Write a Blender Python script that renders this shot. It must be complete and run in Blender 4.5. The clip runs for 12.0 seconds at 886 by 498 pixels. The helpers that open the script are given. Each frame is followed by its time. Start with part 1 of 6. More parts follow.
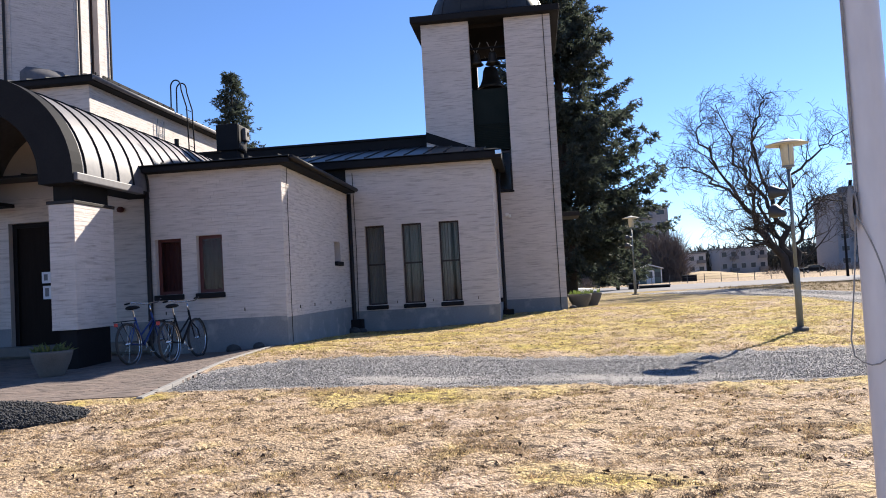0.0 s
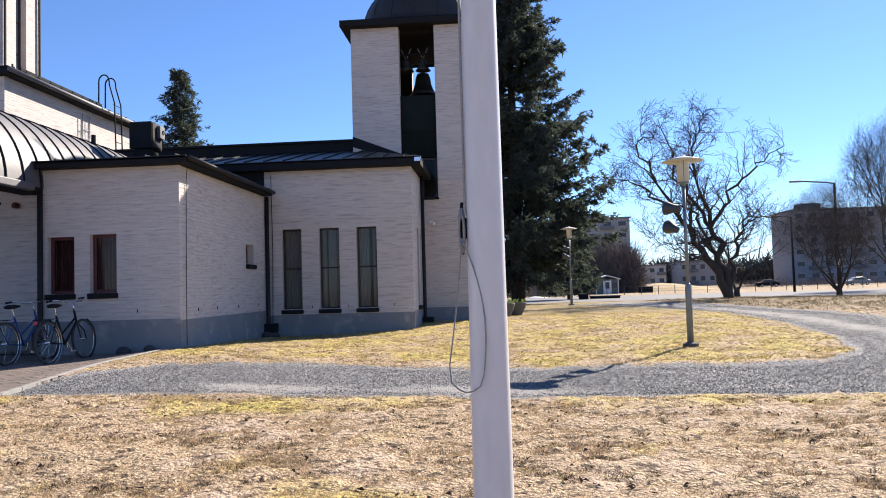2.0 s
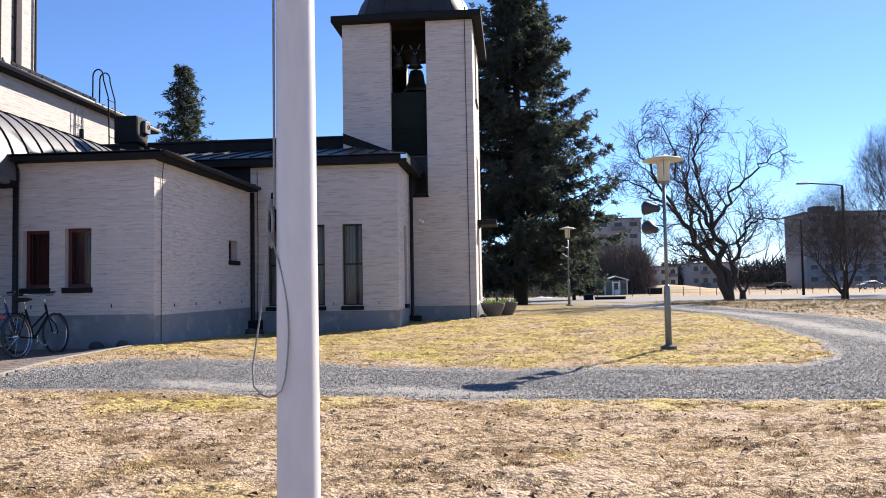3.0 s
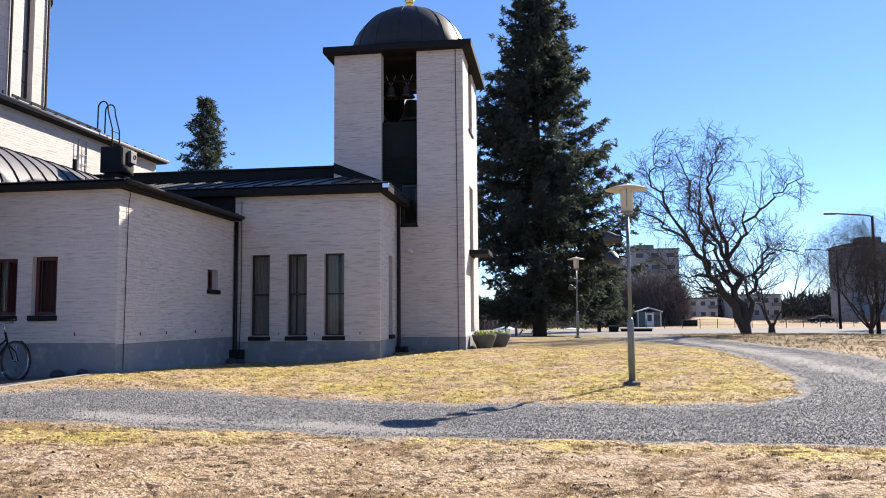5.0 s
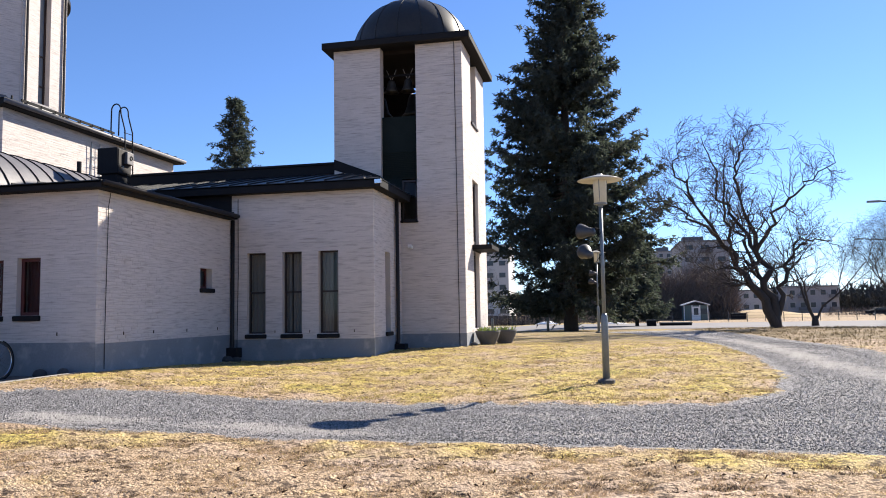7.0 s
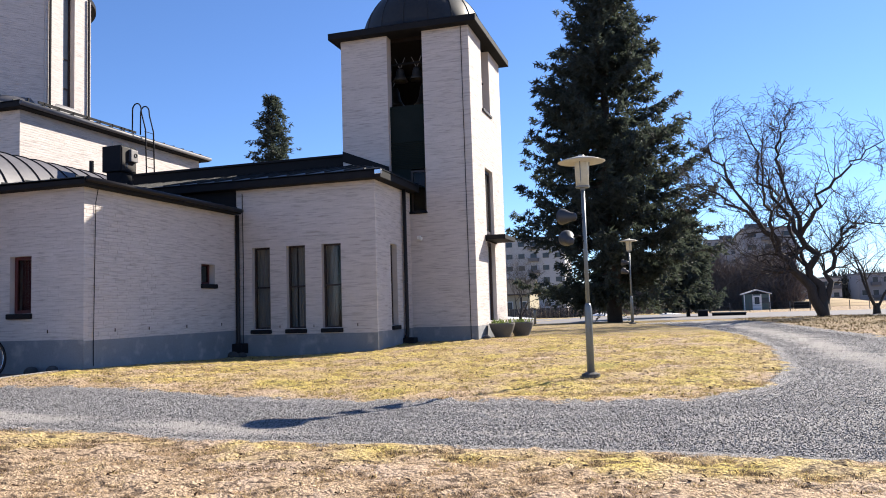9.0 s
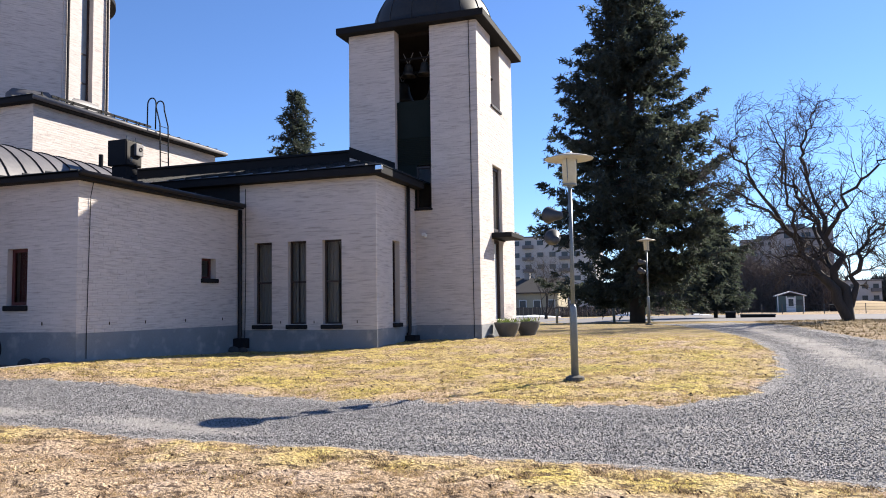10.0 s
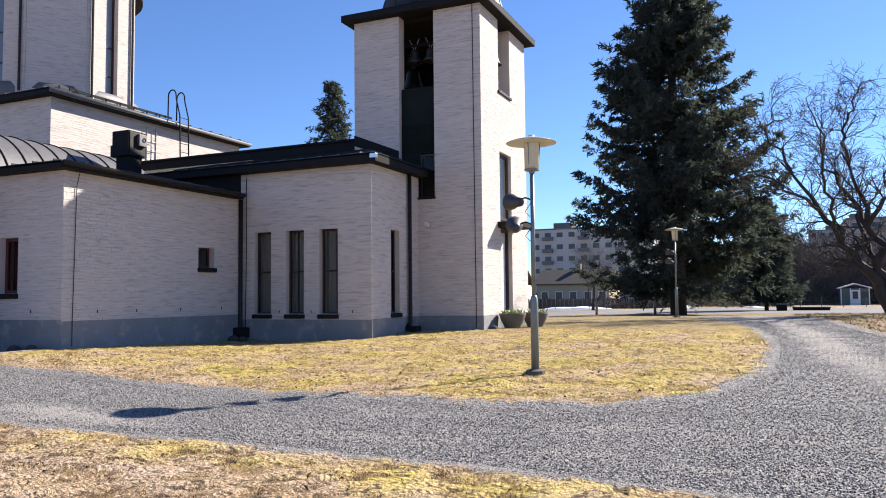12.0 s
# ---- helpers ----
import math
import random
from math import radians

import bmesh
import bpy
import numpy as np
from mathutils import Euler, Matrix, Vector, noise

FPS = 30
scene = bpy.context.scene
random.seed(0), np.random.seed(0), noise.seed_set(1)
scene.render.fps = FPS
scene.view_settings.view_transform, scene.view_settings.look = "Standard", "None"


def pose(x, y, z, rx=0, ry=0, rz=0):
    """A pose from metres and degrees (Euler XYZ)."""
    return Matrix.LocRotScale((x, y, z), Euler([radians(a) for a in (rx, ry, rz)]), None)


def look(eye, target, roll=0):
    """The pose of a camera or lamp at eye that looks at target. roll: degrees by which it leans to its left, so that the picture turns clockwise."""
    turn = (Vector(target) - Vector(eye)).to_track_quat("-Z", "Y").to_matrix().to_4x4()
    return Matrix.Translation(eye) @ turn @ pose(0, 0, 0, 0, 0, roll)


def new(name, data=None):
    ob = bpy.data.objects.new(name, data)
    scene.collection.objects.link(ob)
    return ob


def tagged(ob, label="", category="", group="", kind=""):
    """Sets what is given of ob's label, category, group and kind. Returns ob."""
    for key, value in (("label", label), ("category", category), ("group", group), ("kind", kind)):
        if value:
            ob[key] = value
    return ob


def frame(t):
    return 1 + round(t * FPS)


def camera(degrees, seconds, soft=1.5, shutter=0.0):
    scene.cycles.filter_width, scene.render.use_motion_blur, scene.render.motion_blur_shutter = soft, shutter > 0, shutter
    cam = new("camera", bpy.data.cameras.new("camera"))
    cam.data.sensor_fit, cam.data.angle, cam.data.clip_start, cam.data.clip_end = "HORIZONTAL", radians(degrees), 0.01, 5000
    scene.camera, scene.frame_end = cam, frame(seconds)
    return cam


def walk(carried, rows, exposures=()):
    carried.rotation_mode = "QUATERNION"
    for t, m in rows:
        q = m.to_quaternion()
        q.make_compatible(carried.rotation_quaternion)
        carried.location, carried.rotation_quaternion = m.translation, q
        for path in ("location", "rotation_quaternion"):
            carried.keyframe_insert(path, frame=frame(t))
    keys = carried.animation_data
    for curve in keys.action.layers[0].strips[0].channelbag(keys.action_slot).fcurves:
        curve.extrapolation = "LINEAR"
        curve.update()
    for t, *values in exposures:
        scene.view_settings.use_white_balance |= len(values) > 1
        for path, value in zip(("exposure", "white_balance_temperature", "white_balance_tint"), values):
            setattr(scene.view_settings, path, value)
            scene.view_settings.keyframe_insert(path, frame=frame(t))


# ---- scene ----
cam = camera(60.3, 12.0, soft=1.0)
PATH = [
    (0, (0.01, 0.075, 1.486), (-0.22, 2.06, 1.575), -3.2),
    (0.5, (0.34, 0.097, 1.509), (0.131, 2.084, 1.603), -2.7),
    (1, (0.675, 0.186, 1.479), (0.491, 2.175, 1.579), -2.2),
    (1.5, (1.02, 0.288, 1.485), (0.861, 2.279, 1.586), -1.9),
    (2, (1.404, 0.31, 1.479), (1.256, 2.302, 1.578), -1.7),
    (2.5, (1.742, 0.376, 1.47), (1.587, 2.368, 1.566), -1.4),
    (3, (2.113, 0.578, 1.457), (1.931, 2.568, 1.554), -1.0),
    (5, (3.636, 1.029, 1.467), (3.35, 3.001, 1.643), -0.5),
    (5.5, (4.01, 1.097, 1.489), (3.711, 3.066, 1.674), -0.5),
    (6, (4.37, 1.339, 1.486), (4.043, 3.303, 1.669), -0.6),
    (6.5, (4.7, 1.485, 1.476), (4.331, 3.443, 1.651), -0.8),
    (7, (5.065, 1.599, 1.483), (4.648, 3.548, 1.648), -1.0),
    (9, (6.355, 2.54, 1.421), (5.784, 4.451, 1.573), -1.8),
    (9.5, (6.689, 2.834, 1.425), (6.08, 4.733, 1.573), -1.4),
    (10, (7.078, 3.039, 1.443), (6.423, 4.923, 1.588), -0.9),
    (10.5, (7.404, 3.274, 1.426), (6.699, 5.14, 1.567), -0.5),
    (11, (7.727, 3.541, 1.438), (6.975, 5.39, 1.573), -0.3),
    (11.5, (8.13, 3.747, 1.433), (7.344, 5.582, 1.562), -0.4),
    (12, (8.456, 4.007, 1.41), (7.653, 5.835, 1.533), -0.6),
]
walk(cam, [(t, look(eye, target, roll)) for t, eye, target, roll in PATH])


# ---- world, sun, exposure ----
SUN_EL, SUN_AZ = 33.0, 35.0   # degrees above the horizon, clockwise from +y
world = bpy.data.worlds.new("sky")
world.use_nodes = True
scene.world = world
_wn = world.node_tree.nodes
_sky = _wn.new("ShaderNodeTexSky")
_sky.sky_type = "NISHITA"
_sky.sun_disc = False
_sky.sun_elevation, _sky.sun_rotation = radians(SUN_EL), radians(SUN_AZ)
_sky.altitude, _sky.air_density, _sky.dust_density, _sky.ozone_density = 1500, 1.0, 0.1, 8.5
_tint = _wn.new("ShaderNodeMix")
_tint.data_type, _tint.blend_type = "RGBA", "MULTIPLY"
_tint.inputs["Factor"].default_value = 1.0
_tint.inputs["B"].default_value = (1.06, 0.985, 1.01, 1)
world.node_tree.links.new(_sky.outputs["Color"], _tint.inputs["A"])
world.node_tree.links.new(_tint.outputs["Result"], _wn["Background"].inputs["Color"])
_wn["Background"].inputs["Strength"].default_value = 0.070
_sd = bpy.data.lights.new("sun", "SUN")
_sd.energy, _sd.angle, _sd.color = 4.4, radians(0.53), (1.0, 0.915, 0.79)
sun = new("sun", _sd)
_dir = Vector((math.sin(radians(SUN_AZ)) * math.cos(radians(SUN_EL)), math.cos(radians(SUN_AZ)) * math.cos(radians(SUN_EL)), math.sin(radians(SUN_EL))))
sun.matrix_world = look(_dir * 80, (0, 0, 0))
scene.view_settings.exposure = 1.50


# ---- materials ----
def mat(name, base, base2=None, rough=0.7, metal=0.0, scale=6.0, fine=60.0, bump=0.0, bump_scale=None, stretch=(1, 1, 1), island=0.0, obj_random=0.0, spec=0.4, stain=None, stain_scale=1.2, stain_lo=0.55, stain_hi=0.75, stain_max=1.0):
    m = bpy.data.materials.new(name)
    m.use_nodes = True
    nt = m.node_tree
    n, l = nt.nodes, nt.links
    bs = n["Principled BSDF"]
    bs.inputs["Roughness"].default_value = rough
    bs.inputs["Metallic"].default_value = metal
    bs.inputs["Specular IOR Level"].default_value = spec
    tc = n.new("ShaderNodeTexCoord")
    mp = n.new("ShaderNodeMapping")
    mp.inputs["Scale"].default_value = stretch
    geo = n.new("ShaderNodeNewGeometry")
    l.new(geo.outputs["Position"], mp.inputs["Vector"])
    vec = mp.outputs["Vector"]
    big = n.new("ShaderNodeTexNoise")
    big.inputs["Scale"].default_value, big.inputs["Detail"].default_value = scale, 5
    small = n.new("ShaderNodeTexNoise")
    small.inputs["Scale"].default_value, small.inputs["Detail"].default_value = fine, 3
    l.new(vec, big.inputs["Vector"])
    l.new(vec, small.inputs["Vector"])
    add = n.new("ShaderNodeMath")
    add.operation = "MULTIPLY_ADD"
    l.new(small.outputs["Fac"], add.inputs[0])
    add.inputs[1].default_value = 0.5
    half = n.new("ShaderNodeMath")
    half.operation = "MULTIPLY"
    l.new(big.outputs["Fac"], half.inputs[0])
    half.inputs[1].default_value = 0.5
    l.new(half.outputs[0], add.inputs[2])
    ramp = n.new("ShaderNodeMapRange")
    ramp.inputs["From Min"].default_value, ramp.inputs["From Max"].default_value = 0.32, 0.68
    l.new(add.outputs[0], ramp.inputs["Value"])
    mix = n.new("ShaderNodeMix")
    mix.data_type = "RGBA"
    mix.inputs["A"].default_value = (*base, 1)
    mix.inputs["B"].default_value = (*(base2 or [c * 0.75 for c in base]), 1)
    l.new(ramp.outputs[0], mix.inputs["Factor"])
    col = mix.outputs["Result"]
    if stain:
        sn = n.new("ShaderNodeTexNoise")
        sn.inputs["Scale"].default_value, sn.inputs["Detail"].default_value = stain_scale, 6
        l.new(vec, sn.inputs["Vector"])
        sr = n.new("ShaderNodeMapRange")
        sr.inputs["From Min"].default_value, sr.inputs["From Max"].default_value = stain_lo, stain_hi
        sr.inputs["To Max"].default_value = stain_max
        l.new(sn.outputs["Fac"], sr.inputs["Value"])
        sm = n.new("ShaderNodeMix")
        sm.data_type = "RGBA"
        l.new(sr.outputs[0], sm.inputs["Factor"])
        l.new(col, sm.inputs["A"])
        sm.inputs["B"].default_value = (*stain, 1)
        col = sm.outputs["Result"]
    if island or obj_random:
        hsv = n.new("ShaderNodeHueSaturation")
        vr = n.new("ShaderNodeMapRange")
        w = island or obj_random
        vr.inputs["To Min"].default_value, vr.inputs["To Max"].default_value = 1 - w, 1 + w * 0.6
        if island:
            l.new(geo.outputs["Random Per Island"], vr.inputs["Value"])
        else:
            oi = n.new("ShaderNodeObjectInfo")
            l.new(oi.outputs["Random"], vr.inputs["Value"])
        l.new(vr.outputs[0], hsv.inputs["Value"])
        l.new(col, hsv.inputs["Color"])
        col = hsv.outputs["Color"]
    l.new(col, bs.inputs["Base Color"])
    if bump:
        bp = n.new("ShaderNodeBump")
        bp.inputs["Strength"].default_value = bump
        bp.inputs["Distance"].default_value = 0.01
        if bump_scale:
            bn = n.new("ShaderNodeTexNoise")
            bn.inputs["Scale"].default_value, bn.inputs["Detail"].default_value = bump_scale, 6
            l.new(vec, bn.inputs["Vector"])
            l.new(bn.outputs["Fac"], bp.inputs["Height"])
        else:
            l.new(add.outputs[0], bp.inputs["Height"])
        l.new(bp.outputs["Normal"], bs.inputs["Normal"])
    return m


def glass_mat(name, tint):
    m = bpy.data.materials.new(name)
    m.use_nodes = True
    nt = m.node_tree
    n, l = nt.nodes, nt.links
    out = n["Material Output"]
    tr, gl, mx, fr = n.new("ShaderNodeBsdfTransparent"), n.new("ShaderNodeBsdfGlossy"), n.new("ShaderNodeMixShader"), n.new("ShaderNodeFresnel")
    tr.inputs["Color"].default_value = (*tint, 1)
    gl.inputs["Roughness"].default_value = 0.03
    fr.inputs["IOR"].default_value = 1.3
    l.new(fr.outputs[0], mx.inputs[0])
    l.new(tr.outputs[0], mx.inputs[1])
    l.new(gl.outputs[0], mx.inputs[2])
    l.new(mx.outputs[0], out.inputs["Surface"])
    return m


BRICK_C, BRICK_C2 = (0.61, 0.545, 0.515), (0.49, 0.44, 0.415)
M_BRICK = mat("whitewashed_brick", BRICK_C, BRICK_C2, rough=0.85, scale=1.5, fine=40, bump=0.35, bump_scale=90, stretch=(0.8, 0.8, 9), island=0.045, stain=(0.30, 0.265, 0.245), stain_scale=3.2, stain_lo=0.50, stain_hi=0.74, stain_max=0.85)
M_BRICK_PIECE = mat("whitewashed_brick_piece", BRICK_C, BRICK_C2, rough=0.85, scale=1.5, fine=40, bump=0.35, bump_scale=90, stretch=(0.8, 0.8, 9), obj_random=0.045, stain=(0.30, 0.265, 0.245), stain_scale=3.2, stain_lo=0.50, stain_hi=0.74, stain_max=0.85)
M_MORTAR = mat("painted_mortar", (0.55, 0.495, 0.47), (0.45, 0.405, 0.385), rough=0.95, scale=3, fine=80, bump=0.3)
M_PLINTH = mat("grey_plinth_paint", (0.225, 0.235, 0.255), (0.165, 0.172, 0.185), rough=0.85, scale=1.2, fine=50, bump=0.2, stain=(0.33, 0.32, 0.31), stain_scale=3.0)
M_ROOF = mat("dark_sheet_metal", (0.012, 0.013, 0.015), (0.022, 0.022, 0.024), rough=0.42, metal=0.0, scale=0.8, fine=14, bump=0.05, spec=0.25)
M_ROOF_WORN = mat("weathered_sheet_metal", (0.13, 0.123, 0.132), (0.075, 0.072, 0.080), rough=0.60, metal=0.15, scale=0.9, fine=9, bump=0.06, spec=0.7)
M_DOME = mat("dark_dome_copper", (0.018, 0.018, 0.019), (0.032, 0.030, 0.029), rough=0.5, scale=1.0, fine=10, bump=0.06, spec=0.3)
M_BLACK = mat("black_paint", (0.012, 0.012, 0.014), (0.018, 0.018, 0.020), rough=0.75, scale=3, fine=40, spec=0.10)
M_PIPE = mat("brown_black_downpipe", (0.014, 0.011, 0.011), (0.022, 0.018, 0.017), rough=0.5, spec=0.25, scale=2, fine=30)
M_FRAME_RED = mat("red_brown_frame", (0.095, 0.019, 0.018), (0.06, 0.014, 0.013), rough=0.5, scale=3, fine=40, stretch=(1, 1, 0.2))
M_FRAME = mat("dark_brown_frame", (0.032, 0.017, 0.014), (0.022, 0.013, 0.011), rough=0.5, scale=3, fine=40, stretch=(1, 1, 0.2))
M_PANEL = mat("dark_green_panel", (0.008, 0.013, 0.012), (0.014, 0.019, 0.018), rough=0.85, spec=0.1, scale=2, fine=30)
M_GLASS = glass_mat("window_glass", (0.82, 0.86, 0.85))
# blue-grey base stands in for the sky mirrored in the drum panes
M_DRUMGLASS = mat("drum_glass_sky_tint", (0.16, 0.19, 0.22), (0.12, 0.145, 0.17), rough=0.08, spec=0.9, scale=2, fine=12)
M_PLANTER = mat("mossy_dark_concrete", (0.13, 0.12, 0.11), (0.08, 0.075, 0.07), rough=0.95, scale=4, fine=50, bump=0.3)
M_CURTAIN_RED = mat("dark_red_curtain", (0.10, 0.024, 0.024), (0.06, 0.017, 0.017), rough=0.95, scale=2, fine=30, stretch=(1, 1, 0.1))
M_CURTAIN = mat("cream_curtain", (0.29, 0.25, 0.23), (0.21, 0.18, 0.17), rough=0.95, scale=2, fine=30, stretch=(1, 1, 0.1))
M_BLIND = mat("pale_blind", (0.62, 0.62, 0.60), (0.5, 0.5, 0.5), rough=0.9, scale=2, fine=30)
M_PLASTER = mat("interior_plaster", (0.16, 0.15, 0.14), rough=0.9)
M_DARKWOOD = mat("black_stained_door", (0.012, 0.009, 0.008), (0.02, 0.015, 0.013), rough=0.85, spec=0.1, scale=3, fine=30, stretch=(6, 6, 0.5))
M_PAPER = mat("notice_paper", (0.75, 0.76, 0.80), (0.68, 0.69, 0.74), rough=0.9)
M_INK = mat("grey_ink", (0.2, 0.2, 0.22), rough=0.9)
M_STEEL = mat("galvanised_steel", (0.22, 0.24, 0.25), (0.16, 0.18, 0.19), rough=0.45, metal=0.4, scale=4, fine=50)
M_POLEPAINT = mat("white_pole_paint", (0.688, 0.658, 0.654), (0.593, 0.563, 0.559), rough=0.35, scale=1.2, fine=25, stretch=(1, 1, 0.25), stain=(0.45, 0.43, 0.43), stain_scale=5, stain_lo=0.68, stain_hi=0.75)
M_ROPE = mat("grey_rope", (0.32, 0.31, 0.30), (0.22, 0.21, 0.20), rough=0.9, scale=30, fine=120)
M_LAMPGLASS = mat("opal_lamp_glass", (0.645, 0.602, 0.473), (0.533, 0.49, 0.361), rough=0.3, scale=5, fine=30)
M_LAMPDISC = mat("lamp_disc_enamel", (0.568, 0.542, 0.473), (0.464, 0.439, 0.387), rough=0.45, scale=4, fine=30)
M_FLOOD = mat("grey_floodlight_enamel", (0.055, 0.056, 0.06), (0.04, 0.041, 0.045), rough=0.5, scale=5, fine=40)
M_CONCRETE = mat("grey_concrete", (0.30, 0.28, 0.26), (0.22, 0.21, 0.20), rough=0.9, scale=5, fine=60, bump=0.3)
M_BRONZE = mat("bell_bronze", (0.075, 0.068, 0.058), (0.045, 0.043, 0.040), rough=0.5, metal=0.6, scale=5, fine=40)
M_GOLD = mat("gilded_metal", (0.75, 0.52, 0.18), (0.65, 0.45, 0.15), rough=0.25, metal=1.0)
M_PAVER = mat("red_grey_paver", (0.208, 0.154, 0.131), (0.139, 0.115, 0.1), rough=0.9, scale=2.5, fine=60, bump=0.3, obj_random=0.2)
M_PAVER_J = mat("red_grey_paver_field", (0.208, 0.154, 0.131), (0.139, 0.115, 0.1), rough=0.9, scale=2.5, fine=60, bump=0.3, island=0.2)
M_SAND = mat("joint_sand", (0.22, 0.19, 0.16), (0.16, 0.14, 0.12), rough=1.0, scale=5, fine=80)
M_BLUE = mat("blue_bike_paint", (0.015, 0.05, 0.22), (0.012, 0.04, 0.16), rough=0.3)
M_CHROME = mat("bright_steel", (0.6, 0.6, 0.62), (0.5, 0.5, 0.52), rough=0.25, metal=1.0)
M_RUBBER = mat("tyre_rubber", (0.025, 0.025, 0.026), (0.05, 0.048, 0.045), rough=0.85, fine=90)
M_REDPLASTIC = mat("red_plastic", (0.45, 0.03, 0.03), (0.35, 0.03, 0.03), rough=0.35)
M_BARK = mat("grey_brown_bark", (0.055, 0.045, 0.039), (0.030, 0.025, 0.022), rough=0.95, scale=6, fine=40, bump=0.5, stretch=(1, 1, 0.3))
M_TWIG = mat("dark_twig_bark", (0.085, 0.068, 0.060), (0.058, 0.047, 0.042), rough=0.95)
M_NEEDLE = mat("spruce_needles", (0.0361, 0.0464, 0.0447), (0.0619, 0.0722, 0.0619), rough=0.75, scale=0.8, fine=6, island=0.3, spec=0.25)
M_LEAF = mat("planter_leaves", (0.10, 0.11, 0.04), (0.07, 0.08, 0.03), rough=0.7, island=0.3)
M_SNOW = mat("old_snow", (0.80, 0.82, 0.86), (0.65, 0.66, 0.68), rough=0.8, scale=2, fine=20, bump=0.4)
M_ASPHALT = mat("pale_dry_asphalt", (0.185, 0.174, 0.178), (0.145, 0.137, 0.14), rough=0.95, scale=0.2, fine=4)
M_KIOSK = mat("green_grey_boards", (0.10, 0.14, 0.13), (0.07, 0.10, 0.10), rough=0.8)
M_WHITE = mat("white_paint", (0.72, 0.71, 0.69), (0.62, 0.61, 0.60), rough=0.6)
# the bluish tint of these facade colours stands in for distance haze
M_APT = mat("pale_render_facade", (0.29, 0.29, 0.31), (0.24, 0.24, 0.26), rough=0.9, scale=0.15, fine=2)
M_APT_PALE = mat("white_render_facade", (0.44, 0.44, 0.46), (0.37, 0.37, 0.39), rough=0.9, scale=0.15, fine=2)
M_APTFRAME = mat("grey_window_frame", (0.40, 0.40, 0.41), (0.34, 0.34, 0.35), rough=0.7)
M_APT_DK = mat("grey_facade", (0.15, 0.155, 0.17), (0.12, 0.125, 0.14), rough=0.9, scale=0.15, fine=2)
M_APTGLASS = mat("far_window_glass", (0.045, 0.055, 0.07), (0.03, 0.038, 0.05), rough=0.15, spec=0.3)
M_HOUSE = mat("yellow_boards", (0.37, 0.33, 0.24), (0.32, 0.28, 0.20), rough=0.85, scale=0.5, fine=4)
M_TILE = mat("brown_roof_sheet", (0.062, 0.053, 0.047), (0.045, 0.040, 0.037), rough=0.8)
M_WALLHOOK = mat("rusty_iron", (0.05, 0.03, 0.02), rough=0.8)
M_FAROTREES = mat("far_woods", (0.075, 0.068, 0.060), (0.045, 0.050, 0.040), rough=1.0, scale=0.3, fine=3, island=0.35)
M_SHRUB = mat("bare_shrub_twigs", (0.19, 0.155, 0.14), (0.13, 0.105, 0.095), rough=0.95, island=0.3)
M_FENCE = mat("fence_wire_steel", (0.10, 0.105, 0.11), rough=0.6, metal=0.3)
M_STONE = mat("road_gravel_stone", (0.4, 0.385, 0.377), (0.108, 0.105, 0.112), rough=0.85, scale=20, fine=120, island=0.9)
M_DARKSTONE = mat("dark_gravel_heap", (0.0693, 0.0678, 0.0693), (0.0385, 0.0385, 0.04), rough=0.9, scale=20, fine=120, island=0.5)
M_STRAW = mat("dry_grass_blades", (0.57, 0.424, 0.277), (0.323, 0.223, 0.131), rough=0.9, scale=0.8, fine=3, island=0.7, spec=0.15)
M_GREENBLADE = mat("green_grass_blades", (0.339, 0.277, 0.0924), (0.508, 0.385, 0.185), rough=0.9, scale=0.8, fine=3, island=0.55, spec=0.15)
M_TUFT = mat("brown_withered_tufts", (0.17, 0.115, 0.075), (0.075, 0.052, 0.034), rough=0.95, scale=1, fine=5, island=0.4, spec=0.1)
M_VERGE = mat("brown_verge_grass", (0.40, 0.30, 0.16), (0.20, 0.15, 0.075), rough=0.95, scale=0.6, fine=3, island=0.5, spec=0.1)
M_DEADLEAF = mat("brown_dead_leaves", (0.10, 0.06, 0.035), (0.06, 0.04, 0.028), rough=0.9, island=0.5)


